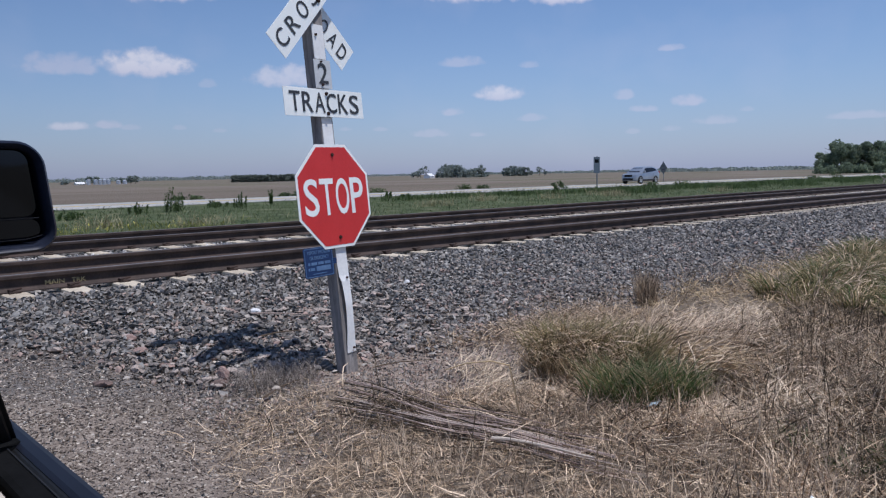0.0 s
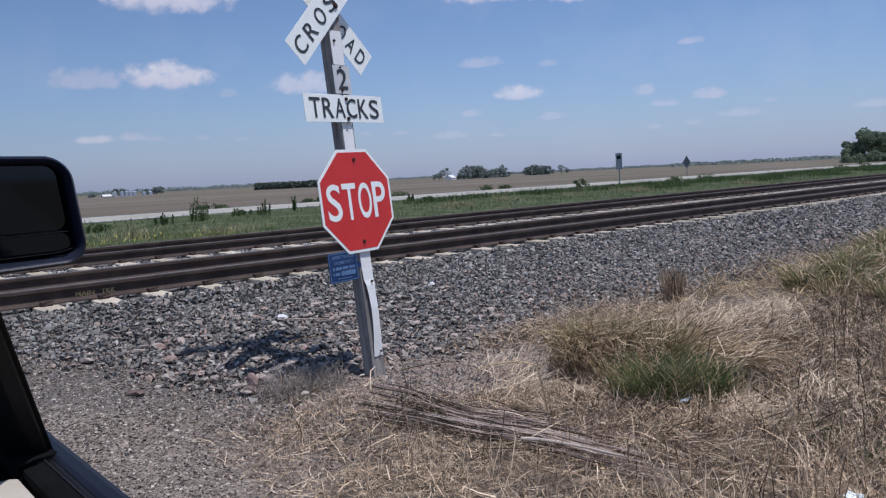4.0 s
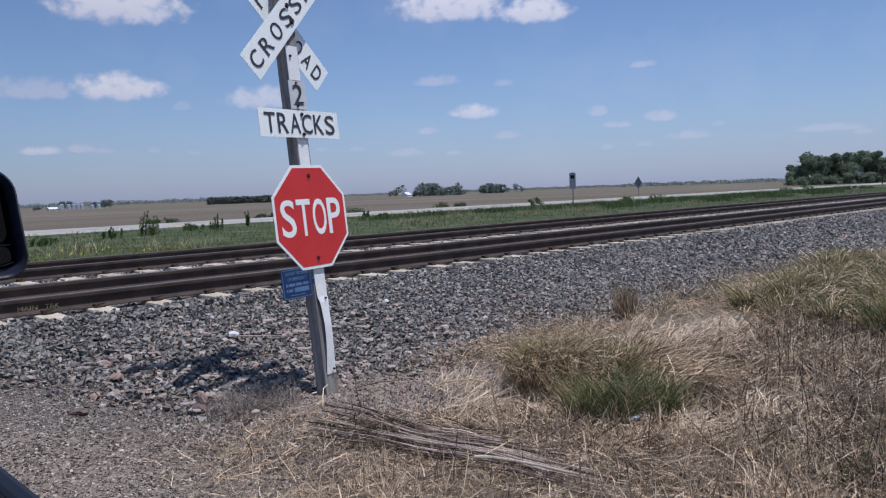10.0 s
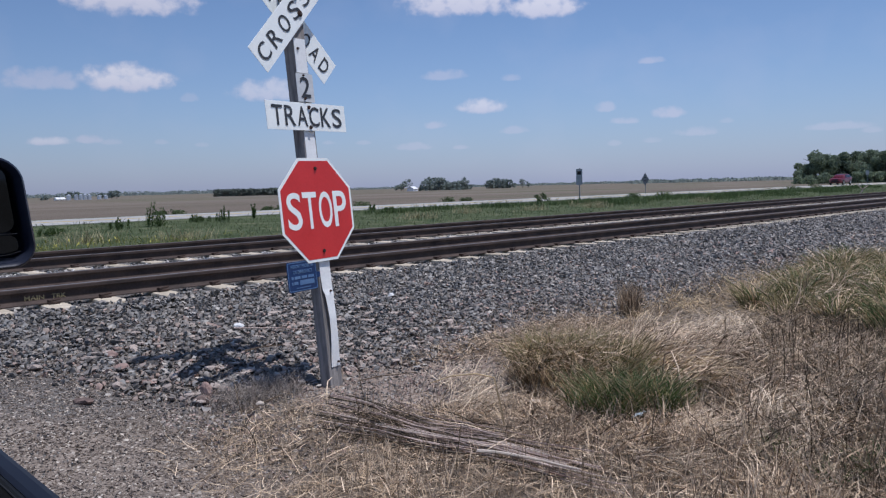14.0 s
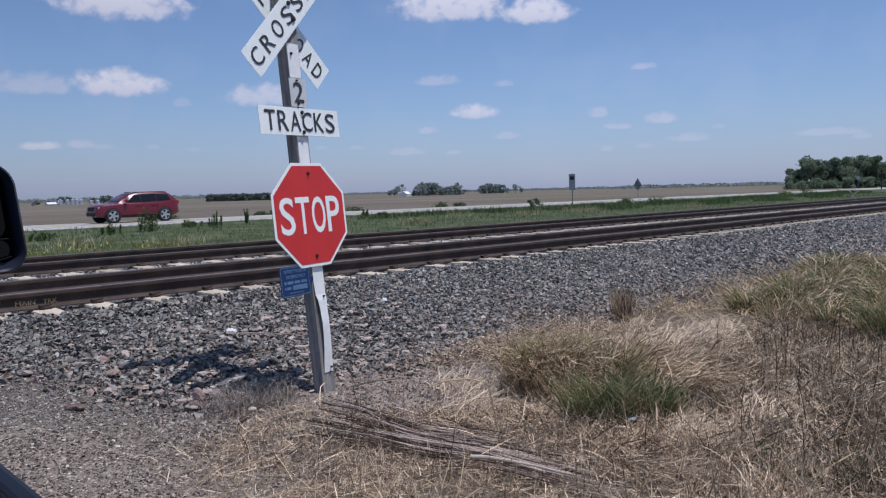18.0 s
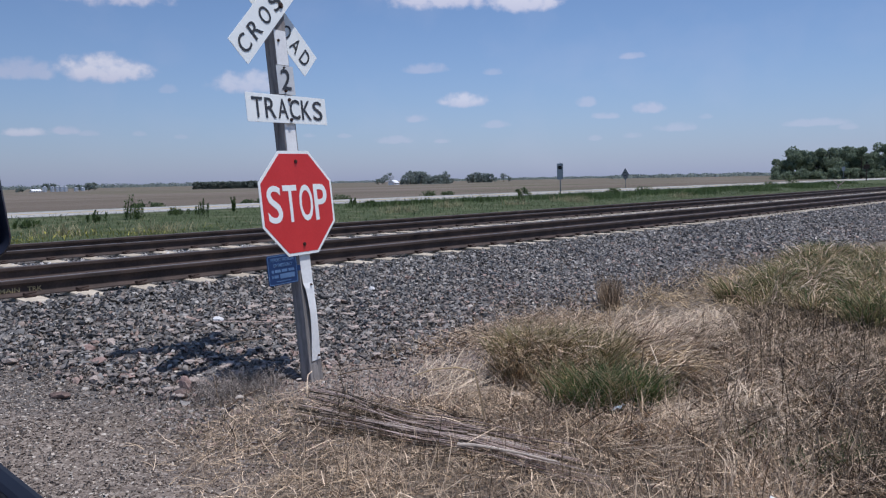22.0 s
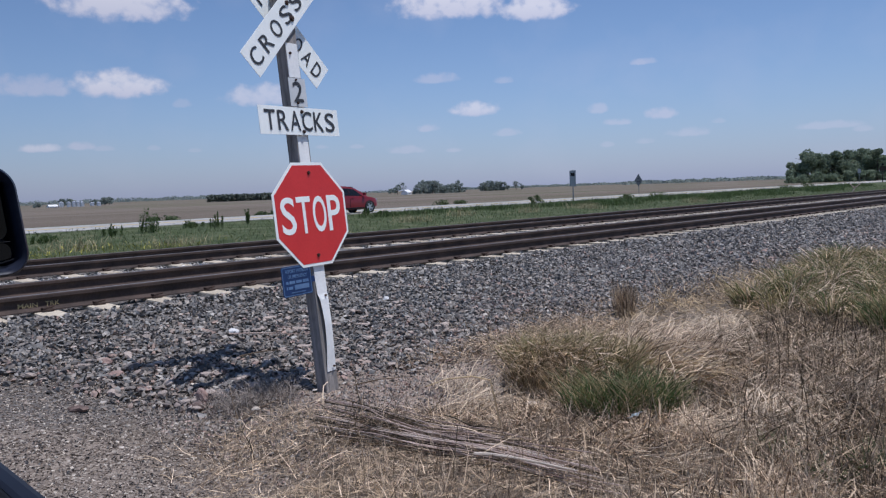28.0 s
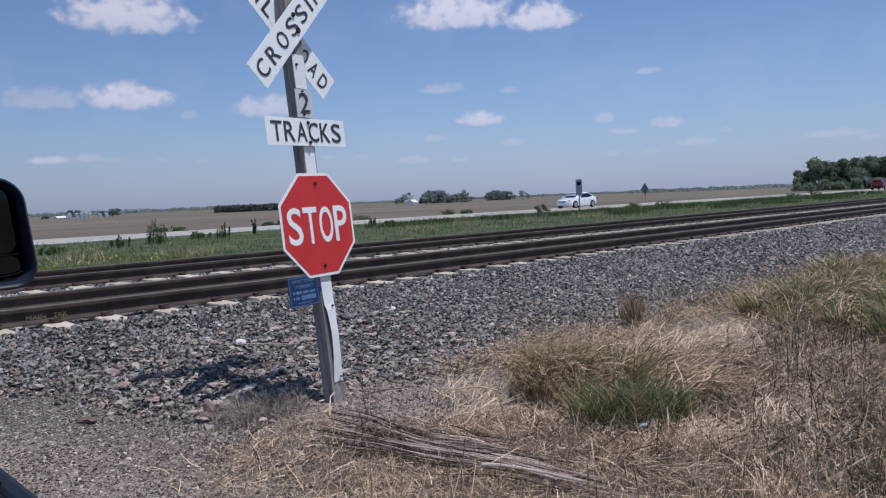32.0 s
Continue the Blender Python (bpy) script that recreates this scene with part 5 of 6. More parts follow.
def build_roadside_sign():
    p = (48.3, 35.0)
    z = float(land(*p))
    sign = thing("road_sign", "road sign on a thin post, seen from behind", "road sign", m=Matrix.Translation((p[0], p[1], z)) @ Matrix.Rotation(radians(-84), 4, "Z"))
    bm = bmesh.new()
    box(bm, -0.035, 0.035, -0.03, 0.03, -0.3, 2.5, bevel=0.006)
    part("post", bm, M_ALU, sign)
    bm = bmesh.new()
    box(bm, -0.27, 0.27, -0.045, -0.03, 1.24, 2.46, bevel=0.006)
    panel = part("panel", bm, M_SIGNGREY, sign, "grey metal panel")
    bm = bmesh.new()
    box(bm, -0.17, 0.17, -0.05, -0.044, 2.02, 2.28, bevel=0.004)
    part("dark_patch", bm, M_TRIM, panel)


def build_diamond_sign():
    p = (75.8, 46.0)
    z = float(land(*p))
    sign = thing("diamond_sign", "diamond-shaped warning sign seen from behind beside the highway", "road sign", m=Matrix.Translation((p[0], p[1], z)) @ Matrix.Rotation(radians(-115), 4, "Z"))
    bm = bmesh.new()
    box(bm, -0.022, 0.022, -0.03, 0.03, -0.3, 2.1, bevel=0.006)
    part("post", bm, M_ALU, sign)
    bm = bmesh.new()
    prism(bm, [(0, -0.045, 0.84), (0.72, -0.045, 1.56), (0, -0.045, 2.28), (-0.72, -0.045, 1.56)], (0, 0.012, 0), bevel=0.004)
    part("panel", bm, M_ALU, sign, "grey back of a diamond panel")
    for zz in (1.4, 1.76):
        bm = bmesh.new()
        box(bm, -0.22, 0.22, -0.06, -0.045, zz - 0.025, zz + 0.025)
        part("brace", bm, M_TRIM, sign)


def build_far_signs():
    """Two more signs far along the highway."""
    sign = thing("post_sign", "tall dark post with a small brown sign head by the highway", "road sign", m=Matrix.Translation((127.2, 36.0, float(land(127.2, 36.0)))) @ Matrix.Rotation(radians(-78), 4, "Z"))
    bm = bmesh.new()
    box(bm, -0.07, 0.07, -0.06, 0.06, -0.3, 2.5, bevel=0.01)
    part("post", bm, M_BARK, sign)
    bm = bmesh.new()
    prism(bm, plate_points(-0.42, 0.42, 1.75, 2.40, -0.08, 0.06, 4), (0, 0.02, 0))
    part("panel", bm, M_CLIP, sign, "dark brown panel")
    bm = bmesh.new()
    tube(bm, (0, -0.12, 2.68), (0, 0.06, 2.68), 0.17, 0.17, 12)
    part("lamp_head", bm, M_TRIM, sign)
    sign = thing("small_sign", "small grey sign panel on a post beside the highway", "road sign", m=Matrix.Translation((150.8, 46.5, float(land(150.8, 46.5)))) @ Matrix.Rotation(radians(-75), 4, "Z"))
    bm = bmesh.new()
    box(bm, -0.05, 0.05, -0.04, 0.04, -0.3, 2.0, bevel=0.01)
    part("post", bm, M_ALU, sign)
    bm = bmesh.new()
    box(bm, -0.26, 0.26, -0.06, -0.04, 1.55, 2.3, bevel=0.01)
    part("panel", bm, M_SIGNGREY, sign, "pale grey panel")
    bm = bmesh.new()
    base = Vector((80.0, 25.2, float(land(80.0, 25.2))))
    for a, b, r0, r1 in (((0, 0, 0), (0.1, -0.1, 0.35), 0.07, 0.06), ((0.1, -0.1, 0.35), (0.45, -0.5, 0.75), 0.055, 0.035), ((0.1, -0.1, 0.35), (-0.25, 0.3, 0.85), 0.055, 0.03)):
        tube(bm, Vector(a) + base, Vector(b) + base, r0, r1, 6)
    tagged(new("forked_branch", finish(bm, "forked_branch", M_STEM)), "bleached forked branch lying in the verge", "branch")


# ---- stones ----
def stones(name, pts, size, mats, label, category, flat=0.7, seed=1, lay=1.0):
    """Many broken stones in one mesh: each a squashed, skewed octahedron with cut corners."""
    g = np.random.default_rng(seed)
    base = np.array([(1, 0, 0), (-1, 0, 0), (0, 1, 0), (0, -1, 0), (0, 0, 1), (0, 0, -1), (0.65, 0.65, 0.5), (-0.65, 0.65, -0.45), (0.6, -0.65, -0.5), (-0.65, -0.6, 0.55)])
    tris = np.array([(0, 2, 6), (2, 4, 6), (4, 0, 6), (2, 1, 7), (1, 5, 7), (5, 2, 7), (3, 0, 8), (0, 5, 8), (5, 3, 8), (1, 3, 9), (3, 4, 9), (4, 1, 9), (4, 2, 1), (0, 4, 3), (2, 0, 5), (3, 5, 1)])
    n = len(pts)
    v = base[None] * g.uniform(0.62, 1.25, (n, 10, 1))
    sc = np.asarray(size)[:, None] * g.uniform(0.6, 1.3, (n, 3)) * np.array([1, 1, flat])
    v = v * sc[:, None]
    q = g.normal(size=(n, 4))
    q /= np.linalg.norm(q, axis=1)[:, None]
    w, x, y, z = q.T
    rot = np.stack([np.stack([1 - 2 * (y * y + z * z), 2 * (x * y - w * z), 2 * (x * z + w * y)], -1), np.stack([2 * (x * y + w * z), 1 - 2 * (x * x + z * z), 2 * (y * z - w * x)], -1), np.stack([2 * (x * z - w * y), 2 * (y * z + w * x), 1 - 2 * (x * x + y * y)], -1)], 1)
    v = np.einsum("nij,nkj->nki", rot, v) * np.array([1, 1, lay]) + np.asarray(pts)[:, None]
    f = tris[None] + (np.arange(n) * 10)[:, None, None]
    ob = raw(name, v.reshape(-1, 3), f.reshape(-1, 3), mats)
    return tagged(ob, label, category, kind="stuff")


def scatter(n, x0, x1, y0, y1, g):
    return g.uniform(x0, x1, n), g.uniform(y0, y1, n)


def build_stones():
    g = np.random.default_rng(21)
    sets = []
    for x0, x1, n, s in ((1.0, 14, 25000, 0.0335), (14, 34, 13000, 0.046), (34, 90, 8000, 0.072)):
        x, y = scatter(n, x0, x1, 5.5, 8.52, g)
        keep = (y > 5.75 + 0.25 * np.sin(x * 1.7) * np.sin(x * 0.6) + g.normal(0, 0.14, n)) & (x > np.interp(y, [5.5, 6.2, 7.2, 8.6], [3.3, 2.7, 1.7, 0.9]) + g.normal(0, 0.25, n))
        x, y = x[keep], y[keep]
        sets.append((x, y, np.full(len(x), s) * g.uniform(0.6, 1.35, len(x)), land(x, y) + s * g.uniform(0.15, 0.7, len(x)) + (0.025 - (s - 0.0335) * 2.2) * np.clip((y - 8.1) / 0.35, 0, 1)))
        # between the rails and between the tracks
        x, y = scatter(int(n * 0.62), x0 - 3, x1, 8.45, 17.6, g)
        z = np.where(y < 16.2, TIE_TOP - 0.045, land(x, y))
        sets.append((x, y, np.full(len(x), s) * g.uniform(0.6, 1.3, len(x)), z + s * 0.2))
    x, y, s, z = (np.concatenate([t[i] for t in sets]) for i in range(4))
    brown = g.uniform(0, 1, len(x)) < np.interp(y + 0.25 * np.sin(x * 1.3), [5.6, 6.6, 7.6, 8.5], [0.85, 0.7, 0.3, 0.15]) * np.interp(x, [2, 6, 12], [1, 0.75, 0.4])
    for name, pick, mt, label, seed in (("ballast", ~brown, M_BALLAST, "crushed grey stone ballast along the tracks", 4), ("brown_ballast", brown, M_BROWNSTONE, "brown and pinkish broken stone mixed into the ballast", 14)):
        stones(name, np.stack([x, y, z], -1)[pick], s[pick], mt, label, "ballast", flat=0.62, seed=seed, lay=0.75)
        if name == "ballast":
            bed = bpy.data.objects["ballast"]
    rr = random.Random(77)
    shapes = []
    for k in range(10):
        bm = bmesh.new()
        bmesh.ops.create_icosphere(bm, subdivisions=1, radius=1.0)
        sx, sy, sz = rr.uniform(0.8, 1.3), rr.uniform(0.6, 0.95), rr.uniform(0.3, 0.55)
        for v in bm.verts:
            f = rr.uniform(0.75, 1.2)
            v.co = Vector((v.co.x * sx * f, v.co.y * sy * f, max(min(v.co.z * sz * f, sz * 0.75), -sz * 0.75)))
        shapes.append(finish(bm, "stone", M_SLAB))
    for k in range(290):
        px = rr.uniform(1.9, 6.5)
        py = rr.uniform(5.75, 7.7)
        if px < float(np.interp(py, [5.5, 6.2, 7.2, 8.6], [3.2, 2.5, 1.8, 1.2])):
            px += 1.4
        size = rr.uniform(0.030, 0.062)
        ob = new("stone", shapes[k % 10])
        ob.parent = bed
        ob.matrix_world = Matrix.Translation((px, py, float(land(px, py)) + 0.028)) @ Matrix.Rotation(rr.uniform(0, 6.28), 4, "Z") @ Matrix.Rotation(rr.uniform(-0.35, 0.35) + 0.2, 4, "X") @ Matrix.Diagonal((size, size, size, 1))
    # dusty ballast packed between the two tracks
    x, y = scatter(9000, -1.5, 46, 11.2, 13.22, g)
    stones("dusty_ballast", np.stack([x, y, np.full(len(x), TIE_TOP - 0.030)], -1), g.uniform(0.026, 0.05, len(x)) * np.interp(x, [0, 20, 46], [0.9, 1.1, 1.6]), M_PALEBALLAST, "pale dusty ballast packed between the tracks", "ballast", flat=0.6, seed=24, lay=0.75)
    # fine gravel of the crossing road
    x, y = scatter(52000, 0.4, 4.2, 2.6, 8.6, g)
    keep = x < np.interp(y, [2.4, 4.3, 5.0, 6.3, 7.5, 8.6], [1.6, 2.1, 2.6, 3.3, 2.4, 1.6]) + g.normal(0, 0.3, len(x))
    x, y = x[keep], y[keep]
    stones("gravel", np.stack([x, y, land(x, y) + lumps(x, y) * (y < 8) + 0.002], -1), g.uniform(0.008, 0.0175, len(x)) + 0.012 * (g.uniform(0, 1, len(x)) > 0.975), M_PEBBLE, "fine pale grey gravel of the crossing road", "gravel", flat=0.6, seed=5, lay=0.6)
    # small grit among the thatch beside the post
    x, y = scatter(9000, 2.4, 7.4, 4.0, 6.2, g)
    stones("grit", np.stack([x, y, land(x, y) + lumps(x, y) + 0.002], -1), g.uniform(0.008, 0.022, len(x)), M_BROWNSTONE, "scattered grit and chips of stone", "gravel", seed=6)
    singles = (("pale_stone", "small white stone lying on the ballast", (4.03, 7.36), (0.07, 0.05, 0.035), M_PALE_STONE), ("pale_stone", "small white stone lying on the ballast", (6.32, 7.55), (0.05, 0.04, 0.04), M_PALE_STONE),
               ("dark_stone", "dark broken stone lying at the gravel's edge", (2.88, 5.93), (0.10, 0.07, 0.035), M_DARK_STONE), ("flat_stone", "flat tan stone chip lying in dry grass", (4.74, 3.88), (0.075, 0.035, 0.015), M_TANSTONE),
               ("flat_stone", "flat grey stone lying on gravel", (2.05, 6.24), (0.08, 0.05, 0.03), M_DARK_STONE), ("flat_stone", "broken brick-red stone on gravel", (2.60, 6.89), (0.10, 0.06, 0.03), M_REDSTONE),
               ("flat_stone", "broken brick-red stone on gravel", (2.62, 7.16), (0.07, 0.05, 0.04), M_REDSTONE), ("flat_stone", "flat pinkish stone on gravel", (2.67, 6.51), (0.09, 0.05, 0.02), M_REDSTONE),
               ("tan_stone", "tan block of stone propped at the gravel's edge", (2.97, 6.02), (0.085, 0.045, 0.085), M_REDSTONE), ("flat_stone", "small tan stone in dry grass", (3.09, 5.36), (0.035, 0.03, 0.02), M_TANSTONE))
    for k, (name, label, (px, py), (a, b, c), mt) in enumerate(singles):
        bm = bmesh.new()
        bmesh.ops.create_icosphere(bm, subdivisions=2, radius=1.0)
        rr = random.Random(40 + k)
        for v in bm.verts:
            f = 1 + 0.25 * noise.noise(v.co * 1.7 + Vector((k * 9, 0, 0))) + rr.uniform(-0.04, 0.04)
            v.co = Vector((v.co.x * a * f, v.co.y * b * f, v.co.z * c * f))
        ob = new(name, finish(bm, name, mt))
        ob.matrix_world = Matrix.Translation((px, py, float(land(px, py) + (lumps(px, py) if py < 8 else 0)) + c * 0.6 + (0.05 if "dry grass" in label else 0.0))) @ Matrix.Rotation(rr.uniform(0, 3), 4, "Z")
        tagged(ob, label, "stone")


# ---- grass ----
def blades(name, x, y, height, width, lean, mats, label, category="grass", seed=1, zoff=-0.01, droop=0.5, parent=None, way=None, pile=0.0, lie=0.0, joints=3):
    """Bent tapering blades; pile: how high loose ones lie on others; lie: how far they lie down."""
    g = np.random.default_rng(seed)
    n = len(x)
    ground = land(x, y) + np.where(y < 8, lumps(x, y), 0)
    h = height * np.ones(n)
    a = g.uniform(0, 2 * np.pi, n) if way is None else way + g.normal(0, 0.45, n)
    le = np.abs(g.normal(0, 1, n)) * lean if not lie else g.normal(lie, 0.16, n)
    b = g.uniform(0, 2 * np.pi, n)
    side = np.stack([np.cos(b), np.sin(b), g.uniform(-0.6, 0.6, n)], -1) * (width * g.uniform(0.5, 1.5, n))[:, None]
    p = np.stack([x, y, ground + zoff + pile * g.uniform(0, 1, n)], -1)
    rows = [p - side, p + side]
    bend = 2.0 / (joints - 1)
    own = g.uniform(0.7, 1.25, n) if joints > 3 else 1.0
    for k in range(joints):
        thin = float(np.interp((k + 1) / joints, [0.33, 0.67, 1.0], [0.85, 0.6, 0.15]))
        tilt = np.minimum(le + droop * own * (k * bend + 0.3 * g.uniform(0, 1, n)), 1.75 + 0.5 * g.uniform(0, 1, n) * (joints - 2))
        turn = a + 0.35 * bend * k * g.normal(0, 1, n)
        p = p + (h / joints)[:, None] * np.stack([np.cos(turn) * np.sin(tilt), np.sin(turn) * np.sin(tilt), np.cos(tilt)], -1)
        p[:, 2] = np.maximum(p[:, 2], ground + 0.004)
        rows += [p - side * thin, p + side * thin]
    v = np.stack(rows, 1).reshape(-1, 3)
    i = np.arange(n)[:, None] * (2 * joints + 2)
    f = np.concatenate([i + np.array([2 * k, 2 * k + 1, 2 * k + 3, 2 * k + 2]) for k in range(joints)])
    ob = raw(name, v, f, mats, parent)
    return tagged(ob, label, category, kind="stuff")


def disc(n, cx, cy, rx, ry, g, power=0.5):
    a, r = g.uniform(0, 2 * np.pi, n), g.uniform(0, 1, n) ** power
    return cx + rx * r * np.cos(a), cy + ry * r * np.sin(a)


def build_grass():
    g = np.random.default_rng(31)
    # dry thatch over the whole near corner, in swathes that lie one way
    def mat(n, x0, x1, y0, y1):
        x, y = scatter(n, x0, x1, y0, y1, g)
        edge = np.interp(y, [0.6, 2.4, 4.3, 5.0, 5.9], [1.9, 1.9, 2.15, 2.5, 5.6]) + g.normal(0, 0.22, n)
        bare = ((x - 4.65) / 1.35) ** 2 + ((y - 5.05) / 0.85) ** 2 < g.uniform(0.45, 1.3, n)
        patch = np.sin(x * 2.3 + 2.0 * np.sin(y * 1.9)) * np.sin(y * 2.7 + 1.5 * np.sin(x * 1.3))
        keep = (x > edge) & ~bare & (patch > g.uniform(-2.2, 0.3, n))
        return x[keep], y[keep]

    def sweep(x, y):
        return 2.2 * np.sin(x * 1.1 + 0.7 * np.sin(y * 1.9)) + 1.9 * np.cos(y * 1.6 - 0.4 * x)

    x, y = mat(21000, 4.0, 8.2, 0.8, 5.9)
    blades("dry_thatch", x, y, g.uniform(0.10, 0.34, len(x)), 0.0033, 0.5, M_STRAW, "matted dry straw lying on the ground", seed=1, droop=0.06, pile=0.05, lie=1.3)
    x, y = mat(18000, 4.0, 8.2, 0.8, 5.9)
    blades("dead_stems", x, y, g.uniform(0.10, 0.32, len(x)), 0.0036, 0.8, M_DULLSTRAW, "brown dead stems among the straw", seed=2, droop=0.05, pile=0.05, lie=1.15)
    x, y = mat(9500, 1.9, 4.2, 0.8, 5.9)
    blades("fine_thatch", x, y, g.uniform(0.07, 0.26, len(x)), 0.0024, 0.5, M_STRAW, "fine matted straw beside the gravel", seed=44, droop=0.05, pile=0.04, lie=1.38)
    x, y = mat(17000, 1.9, 4.2, 0.8, 5.9)
    blades("fine_stems", x, y, g.uniform(0.07, 0.26, len(x)), 0.0025, 0.5, M_DULLSTRAW, "fine brown stems matted beside the gravel", seed=45, droop=0.05, pile=0.04, lie=1.36)
    x, y = mat(800, 2.2, 8.5, 0.8, 5.9)
    blades("broad_straw", x, y, g.uniform(0.18, 0.45, len(x)), 0.0038, 0.9, M_STRAW, "broad pale straw leaves lying loose", seed=16, droop=0.12, pile=0.08, lie=1.25)
    x, y = mat(6500, 1.9, 6.0, 1.5, 5.2)
    blades("wiry_straw", x, y, g.uniform(0.08, 0.24, len(x)), 0.0014, 0.75, M_STRAW, "thin wiry dry grass standing up from the mat", seed=21, droop=0.2)
    x, y = mat(11000, 4.6, 9.0, 0.8, 3.9)
    blades("loose_straw", x, y, g.uniform(0.12, 0.36, len(x)), 0.0046, 0.5, M_STRAW, "loose dry straw fallen among dead stalks", seed=24, droop=0.1, pile=0.09, lie=1.22)
    x, y = mat(8000, 4.2, 10.0, 0.8, 3.9)
    blades("grey_straw", x, y, g.uniform(0.12, 0.36, len(x)), 0.0042, 0.5, M_DULLSTRAW, "grey weathered straw among dead stalks", seed=25, droop=0.1, pile=0.10, lie=1.0)
    # dead leaves, coloured dark for the shadowed patches of ground as well
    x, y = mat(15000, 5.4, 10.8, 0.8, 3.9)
    blades("dark_mat", x, y, g.uniform(0.12, 0.34, len(x)), 0.0045, 0.5, M_STALKSHADE, "dark dead leaves with painted shade lying under dead stalks", seed=26, droop=0.1, pile=0.10, lie=1.15)
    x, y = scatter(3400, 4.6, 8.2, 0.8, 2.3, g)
    blades("dark_mat", x, y, g.uniform(0.12, 0.34, len(x)), 0.0042, 0.5, M_STALKSHADE, "dark dead leaves with painted shade lying under dead stalks", seed=43, droop=0.1, pile=0.11, lie=1.1)
    x, y = mat(11000, 8.0, 18, 0.8, 5.9)
    blades("dry_thatch", x, y, g.uniform(0.12, 0.4, len(x)), 0.0050, 0.6, M_TAWNY, "matted tawny grass lying on the ground", seed=17, droop=0.1, pile=0.08, lie=1.2)
    # upright dead stalks
    x, y = scatter(2000, 3.3, 10.5, 0.7, 3.9, g)
    keep = (y < np.interp(x, [3.3, 5.2, 10.5], [1.7, 2.9, 3.9])) & (np.sin(x * 3.1) * np.sin(y * 3.7 + x) > g.uniform(-1.3, 0.9, len(x)))
    blades("dead_stalks", x[keep], y[keep], g.uniform(0.15, 0.50, keep.sum()), 0.0030, 0.32, M_DULLSTRAW, "thin upright dead weed stalks", seed=3, droop=0.10)
    x, y = scatter(380, 3.0, 8.5, 1.8, 5.2, g)
    blades("dead_stalks", x, y, g.uniform(0.12, 0.36, len(x)), 0.0022, 0.2, M_DULLSTRAW, "thin upright dead weed stalks", seed=18, droop=0.08)
    def fountain(name, spots, per, radius, tall, width, mats, label, seed, lean=0.3, droop=0.5, way=None, joints=3):
        """Tufts whose blades rise together and arch outwards."""
        xs, ys, hs, ws = [], [], [], []
        for cx, cy, size in spots:
            n = int(per * size)
            px, py = disc(n, cx, cy, radius * size, radius * size, g, 0.7)
            xs.append(px)
            ys.append(py)
            hs.append(g.uniform(tall[0], tall[1], n) * (0.55 + 0.45 * size))
            ws.append(np.arctan2(py - cy, px - cx) if way is None else np.full(n, way) + g.normal(0, 0.5, n))
        x, y = np.concatenate(xs), np.concatenate(ys)
        blades(name, x, y, np.concatenate(hs), width, lean, mats, label, seed=seed, droop=droop, way=np.concatenate(ws), joints=joints)

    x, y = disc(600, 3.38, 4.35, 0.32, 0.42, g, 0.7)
    blades("dark_tangle", x, y, g.uniform(0.12, 0.36, len(x)), 0.0022, 0.5, M_STALKSHADE, "dark tangle of dead stems under the stalks", seed=34, droop=0.08, pile=0.08, lie=1.2, way=np.full(len(x), -1.3))
    x, y = mat(2600, 2.6, 7.5, 1.2, 4.6)
    blades("pale_wisps", x, y, g.uniform(0.15, 0.34, len(x)), 0.0022, 0.22, M_STRAW, "pale straw wisps standing in the mat", seed=35, droop=0.18)
    # bleached swathes lying in the mat
    for k, (px, py, rx, ry, turn) in enumerate(((4.72, 4.62, 0.34, 0.32, 0.4), (4.35, 4.25, 0.28, 0.25, -0.6), (6.9, 3.5, 0.6, 0.45, -1.0), (7.4, 3.05, 0.5, 0.4, -2.0), (8.2, 2.7, 0.45, 0.35, -0.4), (6.4, 3.0, 0.45, 0.35, -2.4), (5.6, 2.3, 0.4, 0.3, 0.2), (4.9, 2.5, 0.35, 0.3, -1.1), (6.6, 2.1, 0.4, 0.3, -0.7), (8.6, 4.2, 0.5, 0.35, 0.1), (7.3, 4.1, 0.55, 0.35, 0.3), (6.0, 2.55, 0.35, 0.3, -1.4), (8.1, 3.6, 0.4, 0.3, 0.9), (4.2, 2.4, 0.3, 0.22, -1.8), (5.2, 1.9, 0.4, 0.2, 0.4))):
        x, y = disc(int(1700 * rx * ry + 90), px, py, rx, ry, g, 0.7)
        blades("bleached_straw", x, y, g.uniform(0.15, 0.42, len(x)), 0.0030 if px < 5 else 0.0042, 0.5, M_PALESTRAW, "bleached straw lying in one swathe", seed=80 + k, droop=0.12, pile=0.10, lie=1.2, way=np.full(len(x), turn))
    # tan stalks standing before the tuft
    x, y = scatter(1500, 3.6, 6.4, 1.1, 2.9, g)
    keep = np.sin(x * 2.9 + y) * np.sin(y * 3.3 - x) > g.uniform(-1.0, 0.9, len(x))
    blades("tan_stalks", x[keep], y[keep], g.uniform(0.14, 0.40, keep.sum()), 0.0028, 0.28, M_STRAW, "thin tan stalks standing before the green tuft", seed=46, droop=0.12, joints=4)
    # big tuft: two drooping manes of dry grass, an olive back and a green heart
    mane = [(5.24, 4.25, 0.9), (5.38, 4.01, 0.9), (5.46, 4.39, 0.9), (5.58, 4.14, 0.8), (5.32, 3.84, 0.6)]
    crest = [(5.68, 3.25, 0.8), (5.82, 3.41, 0.9), (5.76, 3.11, 0.7), (5.94, 3.64, 0.8), (6.03, 3.44, 0.7)]
    back = [(5.70, 4.41, 0.7), (5.88, 4.14, 0.7), (6.00, 3.89, 0.7), (5.63, 3.87, 0.8), (5.56, 3.65, 0.7), (5.80, 3.69, 0.7)]
